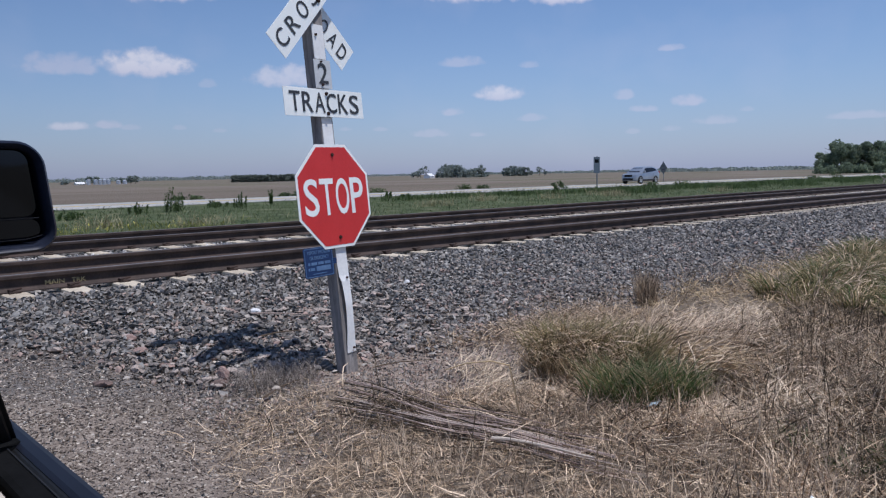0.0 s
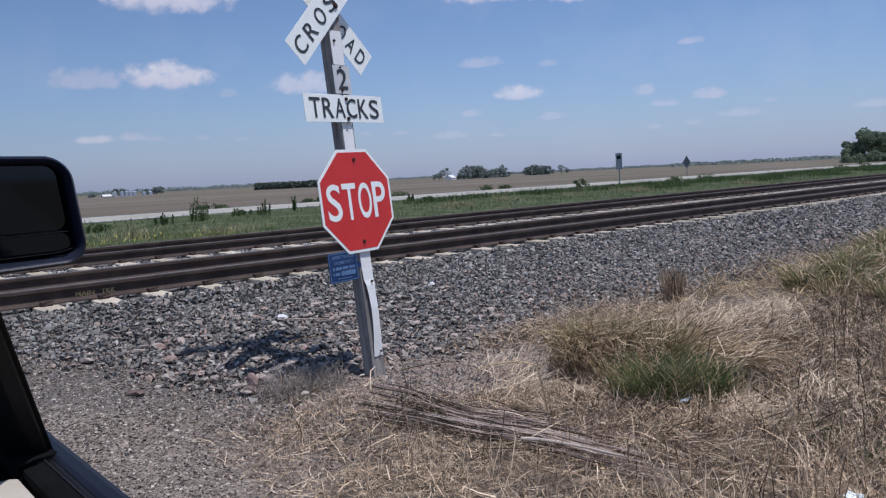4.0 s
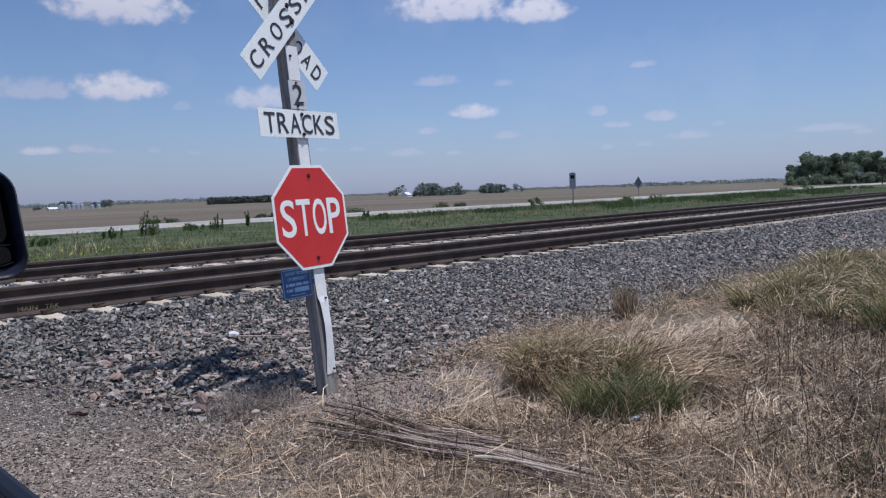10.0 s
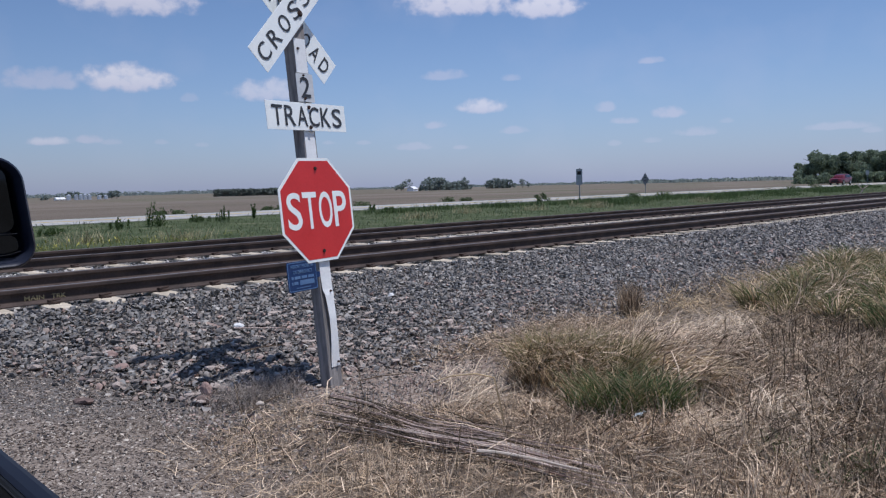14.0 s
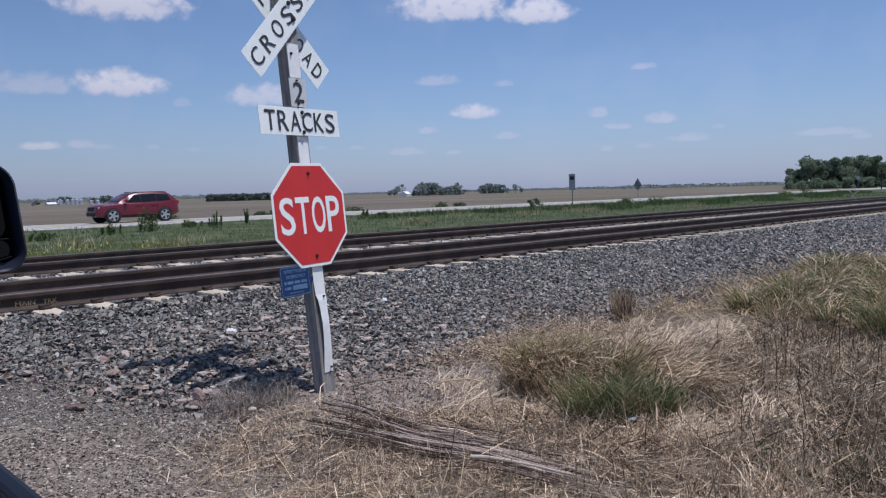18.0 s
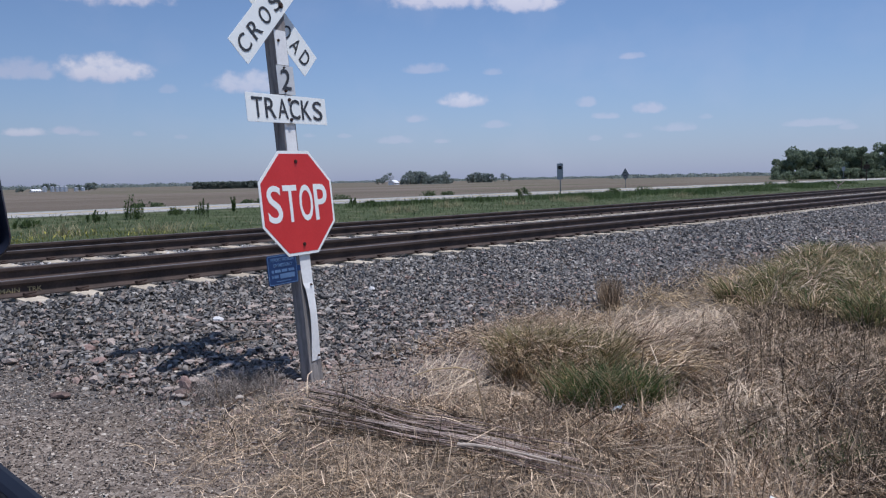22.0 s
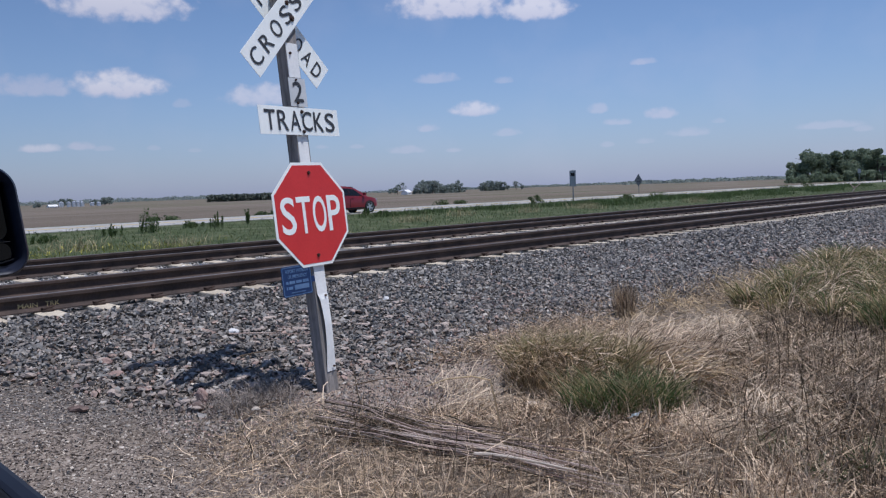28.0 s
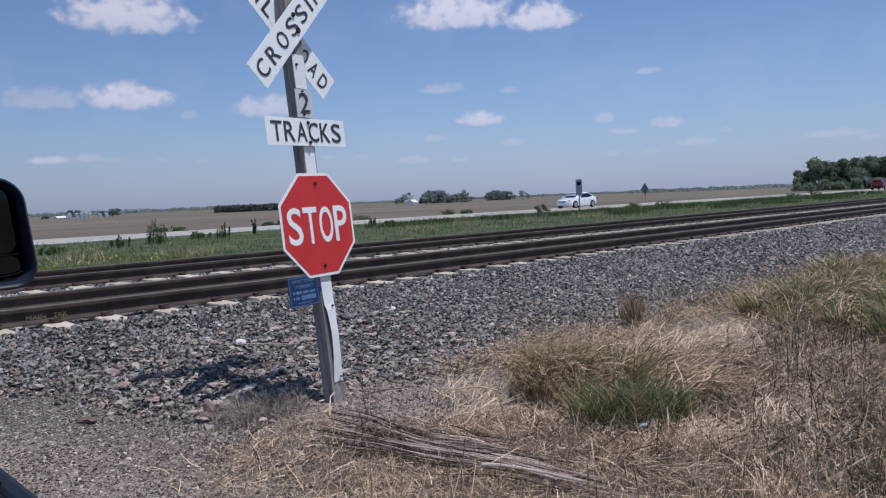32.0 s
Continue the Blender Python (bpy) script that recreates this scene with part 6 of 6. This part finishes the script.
    fountain("tawny_mane", mane, 230, 0.19, (0.48, 0.84), 0.0046, M_TAWNY, "drooping mane of tawny dry grass", 4, 0.08, 0.86, -2.4, 6)
    fountain("pale_mane", mane, 100, 0.19, (0.52, 0.90), 0.0046, M_STRAW, "pale straw arching over the dry tuft", 36, 0.08, 0.92, -2.0, 6)
    fountain("olive_mane", mane + back, 190, 0.22, (0.36, 0.62), 0.0050, M_OLIVE, "olive grass blades in the dry tuft", 5, 0.10, 0.45, None, 5)
    # dark-coloured blades that paint shade into the tuft's inside
    fountain("dark_mane", mane + back + crest, 90, 0.22, (0.22, 0.48), 0.0032, M_STALKSHADE, "dark blades inside the tuft in place of its inner shade", 27, 0.16, 0.4)
    fountain("tawny_back", back, 120, 0.22, (0.40, 0.66), 0.0048, M_TAWNY, "upright tawny grass behind the green heart", 37, 0.12, 0.5, None, 5)
    fountain("tawny_crest", crest, 180, 0.22, (0.42, 0.78), 0.0050, M_TAWNY, "arching crest of tawny dry grass", 38, 0.10, 0.88, -0.9, 6)
    fountain("pale_crest", crest, 150, 0.22, (0.46, 0.86), 0.0054, M_STRAW, "pale straw arching down from the crest", 39, 0.10, 0.95, -0.9, 6)
    heart = [(4.77, 3.41, 0.6), (4.89, 3.21, 0.9), (5.03, 3.01, 0.9), (5.13, 2.95, 0.6), (5.03, 3.35, 0.9), (5.17, 3.17, 0.8), (5.27, 3.09, 0.5), (4.75, 3.17, 0.5)]
    fountain("green_tuft", heart, 190, 0.22, (0.28, 0.56), 0.0038, M_GREEN, "fresh green grass tuft among dry straw", 6, 0.12, 0.48, None, 6)
    fountain("heart_straw", heart, 55, 0.22, (0.30, 0.58), 0.0036, M_TAWNY, "thin dry blades among the green tuft", 20, 0.12, 0.5, None, 5)
    fountain("heart_olive", heart, 90, 0.24, (0.28, 0.58), 0.0038, M_OLIVE, "olive blades among the green tuft", 47, 0.12, 0.55, None, 6)
    fountain("mane_skirt", [(5.02, 4.10, 0.8), (5.10, 3.88, 0.8), (5.06, 3.68, 0.8), (4.98, 3.52, 0.7), (5.20, 3.62, 0.8), (5.08, 4.28, 0.7)], 130, 0.18, (0.28, 0.56), 0.0040, M_TAWNY, "upright tawny stems at the front of the tuft", 48, 0.10, 0.55, None, 6)
    x, y = disc(700, 6.75, 3.75, 0.5, 0.5, g, 0.6)
    blades("arching_straw", x, y, g.uniform(0.4, 0.75, len(x)), 0.0036, 0.3, M_STRAW, "pale straw arching over", seed=19, droop=0.7, way=g.uniform(-2.4, 0.6, len(x)), joints=5)
    # bank of tall dry and olive grass, in tufts with gaps
    spots = []
    while len(spots) < 62:
        cx, cy = g.uniform(9.2, 16.5), g.uniform(2.0, 5.3)
        if np.interp(cx, [9.2, 10.6, 16.5], [2.4, 2.2, 2.0]) < cy < np.interp(cx, [9.2, 10.0, 10.5, 16.5], [2.8, 3.9, 4.8, 5.3]) and all((cx - a) ** 2 + (cy - b) ** 2 > 0.09 for a, b, _ in spots):
            spots.append((cx, cy, g.uniform(0.6, 1.15)))
    fountain("tall_dry_grass", spots[:34], 55, 0.28, (0.40, 0.85), 0.0062, M_STRAW, "tall bank of arching dry grass", 7, 0.16, 0.75, None, 5)
    fountain("tall_tawny_grass", spots[10:56], 90, 0.28, (0.36, 0.76), 0.0062, M_TAWNY, "tawny arching grass in the tall bank", 41, 0.16, 0.7, None, 5)
    fountain("tall_olive_grass", spots, 130, 0.30, (0.32, 0.66), 0.0064, M_OLIVE, "olive green grass in the tall bank", 8, 0.16, 0.55, None, 5)
    fountain("tall_green_grass", spots[12:], 110, 0.26, (0.30, 0.62), 0.0064, M_GREEN, "green grass in the tall bank", 28, 0.22, 0.45)
    # shadow under the bank, put in as dark-coloured blades
    fountain("bank_dead_leaves", spots, 110, 0.32, (0.15, 0.40), 0.0044, M_STALKSHADE, "dark blades standing in for shade at the foot of the bank", 29, 0.4, 0.4)
    # dark dead weeds between the tuft and the bank, some standing for shade
    fountain("brown_weed", [(7.9, 3.2, 0.9), (8.4, 2.9, 1.0), (8.9, 2.4, 1.0), (7.4, 3.0, 0.7), (9.3, 2.0, 1.0), (8.0, 2.3, 0.8), (7.1, 2.5, 0.6), (8.6, 1.8, 0.9), (9.0, 1.5, 1.1), (8.2, 1.25, 1.0), (7.2, 1.3, 1.0), (6.3, 1.1, 0.9), (9.7, 1.6, 1.1), (7.8, 1.0, 1.0), (10.2, 2.0, 1.1), (4.8, 1.35, 0.8), (5.3, 1.25, 0.9), (5.05, 1.65, 0.7), (5.8, 1.35, 0.9)], 75, 0.30, (0.22, 0.5), 0.0026, M_STALKSHADE, "brittle brown weed and stand-in shade among the straw", 30, 0.35, 0.2)
    x, y = scatter(700, 4.4, 10.0, 0.7, 3.6, g)
    keep = (y < np.interp(x, [4.4, 6.2, 10.0], [1.9, 2.9, 3.6])) & (np.sin(x * 2.3) * np.sin(y * 2.9 + x) > g.uniform(-1.0, 0.9, len(x)))
    blades("dark_stalks", x[keep], y[keep], g.uniform(0.2, 0.55, keep.sum()), 0.0026, 0.14, M_STALKSHADE, "dark upright dead stalks", seed=31, droop=0.05)
    fountain("green_sprig", [(4.9, 2.0, 0.6), (6.4, 1.6, 0.5), (5.1, 1.5, 0.8), (4.75, 1.6, 0.6)], 160, 0.16, (0.15, 0.35), 0.0036, M_GREEN, "sprig of green grass in the straw", 32)
    # dark weed on the ballast edge
    x, y = disc(700, 8.75, 5.55, 0.15, 0.13, g, 0.6)
    blades("dark_weed", x, y, g.uniform(0.22, 0.52, len(x)), 0.0028, 0.15, M_DULLSTRAW, "dark dead weed at the ballast edge", seed=9, droop=0.15)
    x, y = disc(1500, 3.26, 5.72, 0.42, 0.28, g, 0.6)
    blades("wiry_weed", x, y, g.uniform(0.10, 0.30, len(x)), 0.0015, 0.5, M_GREYWEED, "low wiry dead weed beside the post", seed=10, droop=0.4)
    # straw at the foot of the ballast
    x, y = scatter(3200, 5.0, 16, 5.1, 6.4, g)
    keep = g.uniform(0, 1, len(x)) < np.interp(x, [5, 8, 12], [0.3, 0.8, 1])
    blades("ballast_edge_straw", x[keep], y[keep], g.uniform(0.1, 0.34, keep.sum()), 0.0030, 0.9, M_DULLSTRAW, "loose straw at the foot of the ballast", seed=11, pile=0.04)
    # green verge beyond the tracks
    x, y = scatter(24000, 0, 110, 17.6, 36.3, g)
    keep = x > y * 0.2 - 2
    x, y = x[keep], y[keep]
    blades("verge_grass", x, y, g.uniform(0.10, 0.30, len(x)), 0.010, 0.40, M_VERGE, "green grass verge between track and highway", seed=12)
    x, y = scatter(9000, 0, 110, 17.2, 24, g)
    blades("verge_straw", x, y, g.uniform(0.12, 0.34, len(x)), 0.010, 0.4, M_OLIVE, "yellowing grass beside the far track", seed=13)
    x, y = scatter(1500, 3, 60, 17.3, 30, g)
    keep = np.sin(x * 0.7 + y) * np.sin(y * 0.9 - x * 0.23) > g.uniform(-0.2, 1.0, len(x))
    blades("verge_dead_grass", x[keep], y[keep], g.uniform(0.2, 0.45, keep.sum()), 0.005, 0.25, M_PALEOLIVE, "pale dead grass standing in the verge", seed=22, droop=0.22)
    for k, (px, py, size) in enumerate(((41.6, 29.6, 1.0), (40.6, 27.9, 0.8), (35.5, 29.0, 0.7), (31.0, 30.2, 0.7), (25.6, 28.3, 0.9), (12.0, 25.5, 0.8), (9.2, 26.8, 0.9), (17.5, 24.0, 0.6), (52.0, 27.0, 0.8))):
        x, y = disc(int(220 * size), px, py, 1.5 * size, 1.0 * size, g, 0.7)
        blades("pale_grass_patch", x, y, g.uniform(0.25, 0.6, len(x)), 0.007, 0.3, M_PALEOLIVE, "patch of pale dead grass in the verge", seed=70 + k, droop=0.25)
    x, y = scatter(9000, 10, 110, 26, 36.4, g)
    keep = np.sin(x * 0.43 + y * 0.5) * np.sin(y * 0.8 + x * 0.11) > g.uniform(-0.5, 0.9, len(x))
    blades("verge_rank_grass", x[keep], y[keep], g.uniform(0.2, 0.42, keep.sum()), 0.010, 0.35, M_VERGE, "rank dark green grass in the verge", seed=23)
    for k, (px, py, size) in enumerate(((38, 33.8, 1.1), (44, 33.0, 1.2), (50, 33.5, 1.2), (56, 32.0, 1.4), (62, 33.4, 1.3), (66, 31.6, 1.2), (72, 32.8, 1.5), (79, 33.2, 1.5), (86, 31.8, 1.6), (94, 32.6, 1.6), (104, 32.8, 1.8), (33, 34.4, 0.9), (29, 33.8, 0.8), (47, 30.0, 0.9), (59, 29.0, 1.0), (70, 28.6, 1.1), (83, 28.8, 1.2))):
        x, y = disc(int(520 * size), px, py, 3.2 * size, 1.1 * size, g, 0.7)
        blades("verge_mound", x, y, g.uniform(0.22, 0.50, len(x)) * (0.6 + 0.3 * size), 0.016, 0.35, M_GREEN, "mound of rank dark green grass beside the highway", seed=90 + k, droop=0.2)
    x, y = scatter(3800, 4.5, 15, 20.0, 27.0, g)
    keep = np.sin(x * 1.3 + 1.1 * np.sin(y * 1.7)) > g.uniform(-1.2, 1.1, len(x)) - np.interp(x, [6, 14], [0.5, -0.9])
    blades("yellow_weeds", x[keep], y[keep], g.uniform(0.14, 0.34, keep.sum()), 0.010, 0.4, M_YELLOWGREEN, "yellow-green weeds in the verge beside the track", seed=42)
    x, y = disc(70, 9.0, 24.0, 3.0, 1.9, g)
    blades("verge_flowers", x, y, g.uniform(0.10, 0.16, len(x)), 0.018, 0.5, M_FLOWER, "yellow flowering weeds in the verge", seed=14, zoff=0.2)
    # tall weeds along the highway
    for k, (px, py, h, w) in enumerate(((14.45, 33.3, 1.1, 0.36), (12.6, 32.9, 0.5, 0.26), (18.15, 33.9, 0.8, 0.36), (17.0, 34.4, 0.34, 0.5), (20.2, 34.8, 0.75, 0.05), (22.2, 35.2, 0.5, 0.3), (9.4, 31.7, 0.3, 0.45), (28.3, 35.4, 0.42, 0.3), (29.8, 35.6, 0.2, 0.4))):
        weed = thing("tall_weed", "tall dark green weed beside the highway", "weed", "weeds beside the highway", m=Matrix.Translation((px, py, float(land(px, py)))))
        n = 760 if k == 0 else 520
        q = np.random.default_rng(60 + k)
        stems = [(q.normal(0, w * 0.55), q.normal(0, w * 0.55), h * q.uniform(0.45, 1.0) if j else h, q.normal(0, 0.10), q.normal(0, 0.10)) for j in range(13 if k == 0 else 9)]
        st = np.array(stems)
        pick = q.integers(0, len(st), n)
        f = q.uniform(0.0, 1, n) ** 0.8
        a = q.uniform(0, 2 * np.pi, n)
        tall = st[pick, 2]
        rad = (0.06 + 0.09 * (k % 3 == 0)) * (1.0 - 0.45 * f) * q.uniform(0.1, 1, n)
        c = np.stack([st[pick, 0] + st[pick, 3] * f * tall + rad * np.cos(a), st[pick, 1] + st[pick, 4] * f * tall + rad * np.sin(a), f * tall], -1)
        u = np.stack([np.cos(a) * 0.6, np.sin(a) * 0.6, q.uniform(0.4, 1.8, n)], -1)
        u /= np.linalg.norm(u, axis=1)[:, None]
        v = np.stack([-np.sin(a), np.cos(a), np.zeros(n)], -1) * 0.018
        ln = (q.uniform(0.05, 0.16, n) * (1.2 - 0.7 * f))[:, None]
        raw("leaves", np.stack([c - v, c + v, c + u * ln + v * 0.2, c + u * ln - v * 0.2], 1).reshape(-1, 3), np.arange(n * 4).reshape(-1, 4), M_GREEN, weed)
        for sx, sy, hh, lx, ly in stems:
            bm = bmesh.new()
            tube(bm, (sx, sy, -0.05), (sx + lx * hh, sy + ly * hh, hh), 0.010, 0.004, 5)
            part("stem", bm, M_GREEN, weed)


def bent_stem(bm, pts, r0, r1, seg=6):
    """One closed, tapering stem along a line of points."""
    rings = []
    for j, p in enumerate(pts):
        way = (pts[min(j + 1, len(pts) - 1)] - pts[max(j - 1, 0)]).normalized()
        side = way.cross(Vector((0, 0, 1))).normalized()
        up = side.cross(way)
        r = r0 + (r1 - r0) * j / (len(pts) - 1)
        rings.append([bm.verts.new(p + (side * math.cos(a) + up * math.sin(a)) * r) for a in (2 * math.pi * k / seg for k in range(seg))])
    for a, b in zip(rings, rings[1:]):
        for k in range(seg):
            bm.faces.new((a[k], a[(k + 1) % seg], b[(k + 1) % seg], b[k]))
    bm.faces.new(rings[0])
    bm.faces.new(rings[-1])
    bmesh.ops.recalc_face_normals(bm, faces=bm.faces)


def build_litter():
    # long fallen stalks
    r = random.Random(5)
    heap = thing("fallen_stalks", "bundle of long pale dead stalks lying in the grass", "dead stalks", m=Matrix.Translation((3.55, 3.6, float(land(3.55, 3.6)))))

    def lie_along(t, across):
        """A place along the bundle, across: 0 its far edge, 1 its near edge."""
        far = (float(np.interp(t, [0, 0.36, 0.68, 1], [3.50, 3.66, 3.78, 3.82])), 4.60 - 2.02 * t)
        near = (float(np.interp(t, [0, 0.45, 0.78, 1], [3.22, 3.50, 3.65, 3.72])), 4.50 - 1.92 * t)
        far, near = (far[0] * 1.022, far[1] * 1.022), (near[0], near[1] * 0.985)
        return Vector((far[0] + (near[0] - far[0]) * across, far[1] + (near[1] - far[1]) * across, 0))

    for k in range(120):
        long = k < 30
        t0, t1 = (r.uniform(-0.08, 0.25), r.uniform(0.75, 1.10)) if long else (r.uniform(-0.2, 0.5), r.uniform(0.3, 0.9))
        if t1 - t0 < 0.2:
            t1 = t0 + 0.25
        c0 = r.uniform(-0.05, 1.05) if long else r.gauss(0.6, 0.45)
        a, b = lie_along(t0, c0), lie_along(t1, c0 + r.uniform(-0.25, 0.25))
        za, zb = (r.uniform(0.03, 0.14), r.uniform(0.03, 0.11)) if long else (r.uniform(0.02, 0.13), r.uniform(0.02, 0.11))
        pts = []
        for j in range(6):
            p = a.lerp(b, j / 5)
            p.z = float(land(p.x, p.y) + lumps(p.x, p.y)) + za + (zb - za) * j / 5 + 0.010 * math.sin(j * 1.1 + k)
            p.x += 0.008 * math.sin(j * 1.4 + k)
            pts.append(p - Vector((3.55, 3.6, 0)))
        bm = bmesh.new()
        rad = r.uniform(0.0032, 0.0072) if long else r.uniform(0.0026, 0.0055)
        bent_stem(bm, pts, rad, rad * 0.7, 6)
        # dark stalks among the pale ones stand in for shaded gaps
        part("stalk", bm, M_PALESTICK if k % 7 == 0 and long else M_STALKSHADE if (k % 5 >= 2 and not long) or (long and k % 5 == 3) else M_STEM, heap)
    for name, label, a, b, rad, mt in (("pale_stick", "pale bare stick lying in the grass", (3.37, 3.23), (3.62, 2.63), 0.012, M_PALESTICK), ("twig", "thin dark twig lying by the post", (4.12, 5.42), (4.80, 5.40), 0.007, M_DULLSTRAW), ("twig", "curved brown twig in the dry weed", (2.91, 5.26), (3.39, 5.50), 0.010, M_DULLSTRAW), ("twig", "long thin pale twig lying on the ballast", (3.93, 7.27), (4.62, 6.93), 0.008, M_STEM), ("twig", "thin brown twig lying on the ballast", (3.72, 6.70), (4.15, 6.67), 0.009, M_DULLSTRAW)):
        bm = bmesh.new()
        pts = []
        for j in range(7):
            x, y = a[0] + (b[0] - a[0]) * j / 6, a[1] + (b[1] - a[1]) * j / 6
            pts.append(Vector((x + 0.006 * math.sin(j * 1.9), y + 0.006 * math.cos(j * 2.3), float(land(x, y) + lumps(x, y)) + rad + (0.12 if name == "pale_stick" else 0.035) + 0.012 * math.sin(j / 6 * math.pi))))
        bent_stem(bm, pts, rad, rad * 0.5, 7)
        tagged(new(name, finish(bm, name, mt, 50)), label, "stick")
    # single dead stalks that stand out of the mat
    for px, py, tall, lean_x, lean_y, mt in ((3.74, 4.83, 0.34, 0.02, 0.10, M_STALKSHADE), (3.32, 4.35, 0.30, -0.02, 0.03, M_STALKSHADE), (2.62, 4.55, 0.26, -0.10, 0.06, M_STALKSHADE), (2.98, 5.45, 0.30, -0.03, 0.05, M_DULLSTRAW), (3.20, 3.25, 0.36, 0.10, 0.06, M_STALKSHADE), (2.75, 3.55, 0.40, 0.03, 0.08, M_DULLSTRAW), (3.55, 2.55, 0.34, 0.01, 0.03, M_DULLSTRAW), (4.40, 2.62, 0.42, 0.05, 0.02, M_STALKSHADE), (5.05, 2.28, 0.50, 0.02, -0.03, M_STALKSHADE), (5.62, 2.05, 0.55, -0.03, 0.05, M_STALKSHADE), (6.15, 2.45, 0.60, 0.05, 0.06, M_STALKSHADE), (6.60, 1.92, 0.55, 0.02, -0.05, M_STALKSHADE), (7.05, 2.75, 0.62, 0.16, 0.10, M_STALKSHADE), (7.35, 2.05, 0.66, -0.02, 0.02, M_STALKSHADE), (7.70, 2.50, 0.70, 0.04, 0.03, M_STALKSHADE), (8.30, 2.20, 0.72, 0.03, -0.02, M_STALKSHADE), (8.75, 2.75, 0.62, 0.06, 0.04, M_STALKSHADE), (6.85, 3.30, 0.50, 0.14, 0.08, M_STALKSHADE)):
        z = float(land(px, py) + lumps(px, py))
        stalk = thing("dead_stalk", "single dark dead stalk standing in dry straw", "dead stalk", "standing dead stalks", m=Matrix.Translation((px, py, z)))
        pts = [Vector((lean_x * f + 0.012 * math.sin(f * 5 + px * 9), lean_y * f + 0.012 * math.cos(f * 4 + py * 7), tall * f - 0.03)) for f in (0, 0.25, 0.5, 0.75, 1.0)]
        bm = bmesh.new()
        bent_stem(bm, pts, 0.0052, 0.0022, 5)
        part("stem", bm, mt, stalk)
        for q in range(3):
            f = r.uniform(0.45, 0.9)
            p = pts[0].lerp(pts[4], f)
            e = p + Vector((r.uniform(-0.07, 0.07), r.uniform(-0.07, 0.07), r.uniform(0.05, 0.11)))
            bm = bmesh.new()
            bent_stem(bm, [p, p.lerp(e, 0.5) + Vector((0, 0, 0.008)), e], 0.0022, 0.0012, 4)
            part("twig", bm, mt, stalk)
    # bent stems: one broken over, one arching out of the tuft, a wisp at the post's foot
    for name, label, pts, rad, mt in (("bent_stem", "broken dry stem bent over beside the stalks", ((4.03, 3.58, 0.0), (4.06, 3.66, 0.20), (4.09, 3.74, 0.38), (4.02, 3.86, 0.40), (3.92, 4.02, 0.38), (3.82, 4.15, 0.33)), 0.0085, M_TAWNY),
                                      ("bent_stem", "pale thick blade arching out of the tuft", ((5.60, 3.25, 0.20), (5.56, 3.20, 0.42), (5.52, 3.12, 0.46), (5.46, 3.03, 0.36), (5.41, 2.97, 0.20), (5.38, 2.95, 0.06)), 0.0085, M_STRAW),
                                      ("bent_stem", "dry leaf leaning on the post's foot", ((3.62, 5.20, 0.0), (3.64, 5.22, 0.09), (3.68, 5.26, 0.15), (3.74, 5.28, 0.17)), 0.007, M_STRAW)):
        bm = bmesh.new()
        bent_stem(bm, [Vector((px, py, float(land(px, py) + lumps(px, py)) + pz)) for px, py, pz in pts], rad, rad * 0.5, 6)
        tagged(new(name, finish(bm, name, mt, 50)), label, "dead stalk")
    bm = bmesh.new()
    bmesh.ops.create_grid(bm, x_segments=7, y_segments=7, size=0.5)
    for v in bm.verts:
        x, y = v.co.x * 0.10, v.co.y * 0.08
        v.co = Vector((x, y, 0.03 + 0.035 * noise.noise(Vector((x * 26, y * 26, 7))) + 0.015 * noise.noise(Vector((x * 60, y * 60, 5)))))
    bmesh.ops.solidify(bm, geom=bm.faces[:], thickness=0.002)
    ob = new("crumpled_paper", finish(bm, "crumpled_paper", M_WHITE))
    ob.matrix_world = Matrix.Translation((4.01, 1.53, float(land(4.01, 1.53) + lumps(4.01, 1.53)) + 0.06))
    tagged(ob, "crumpled white scrap of paper lying in straw", "litter")
    bm = bmesh.new()
    bmesh.ops.create_grid(bm, x_segments=8, y_segments=6, size=0.5)
    for v in bm.verts:
        x, y = v.co.x * 0.11, v.co.y * 0.07
        v.co = Vector((x, y, 0.03 + 0.03 * noise.noise(Vector((x * 22, y * 22, 3))) + 0.015 * noise.noise(Vector((x * 50, y * 50, 1)))))
    bmesh.ops.solidify(bm, geom=bm.faces[:], thickness=0.002)
    ob = new("crumpled_wrapper", finish(bm, "crumpled_wrapper", M_FOIL))
    ob.matrix_world = Matrix.Translation((4.75, 2.93, float(land(4.75, 2.93) + lumps(4.75, 2.93)) + 0.09)) @ Matrix.Rotation(-0.5, 4, "X")
    tagged(ob, "crumpled pale blue wrapper lying in the grass", "litter")


build_crossing_sign()
build_truck()
traffic = build_traffic()
build_roadside_sign()
build_diamond_sign()
build_far_signs()
build_far_country()
build_litter()
build_grass()
build_stones()
build_tracks()
motions()
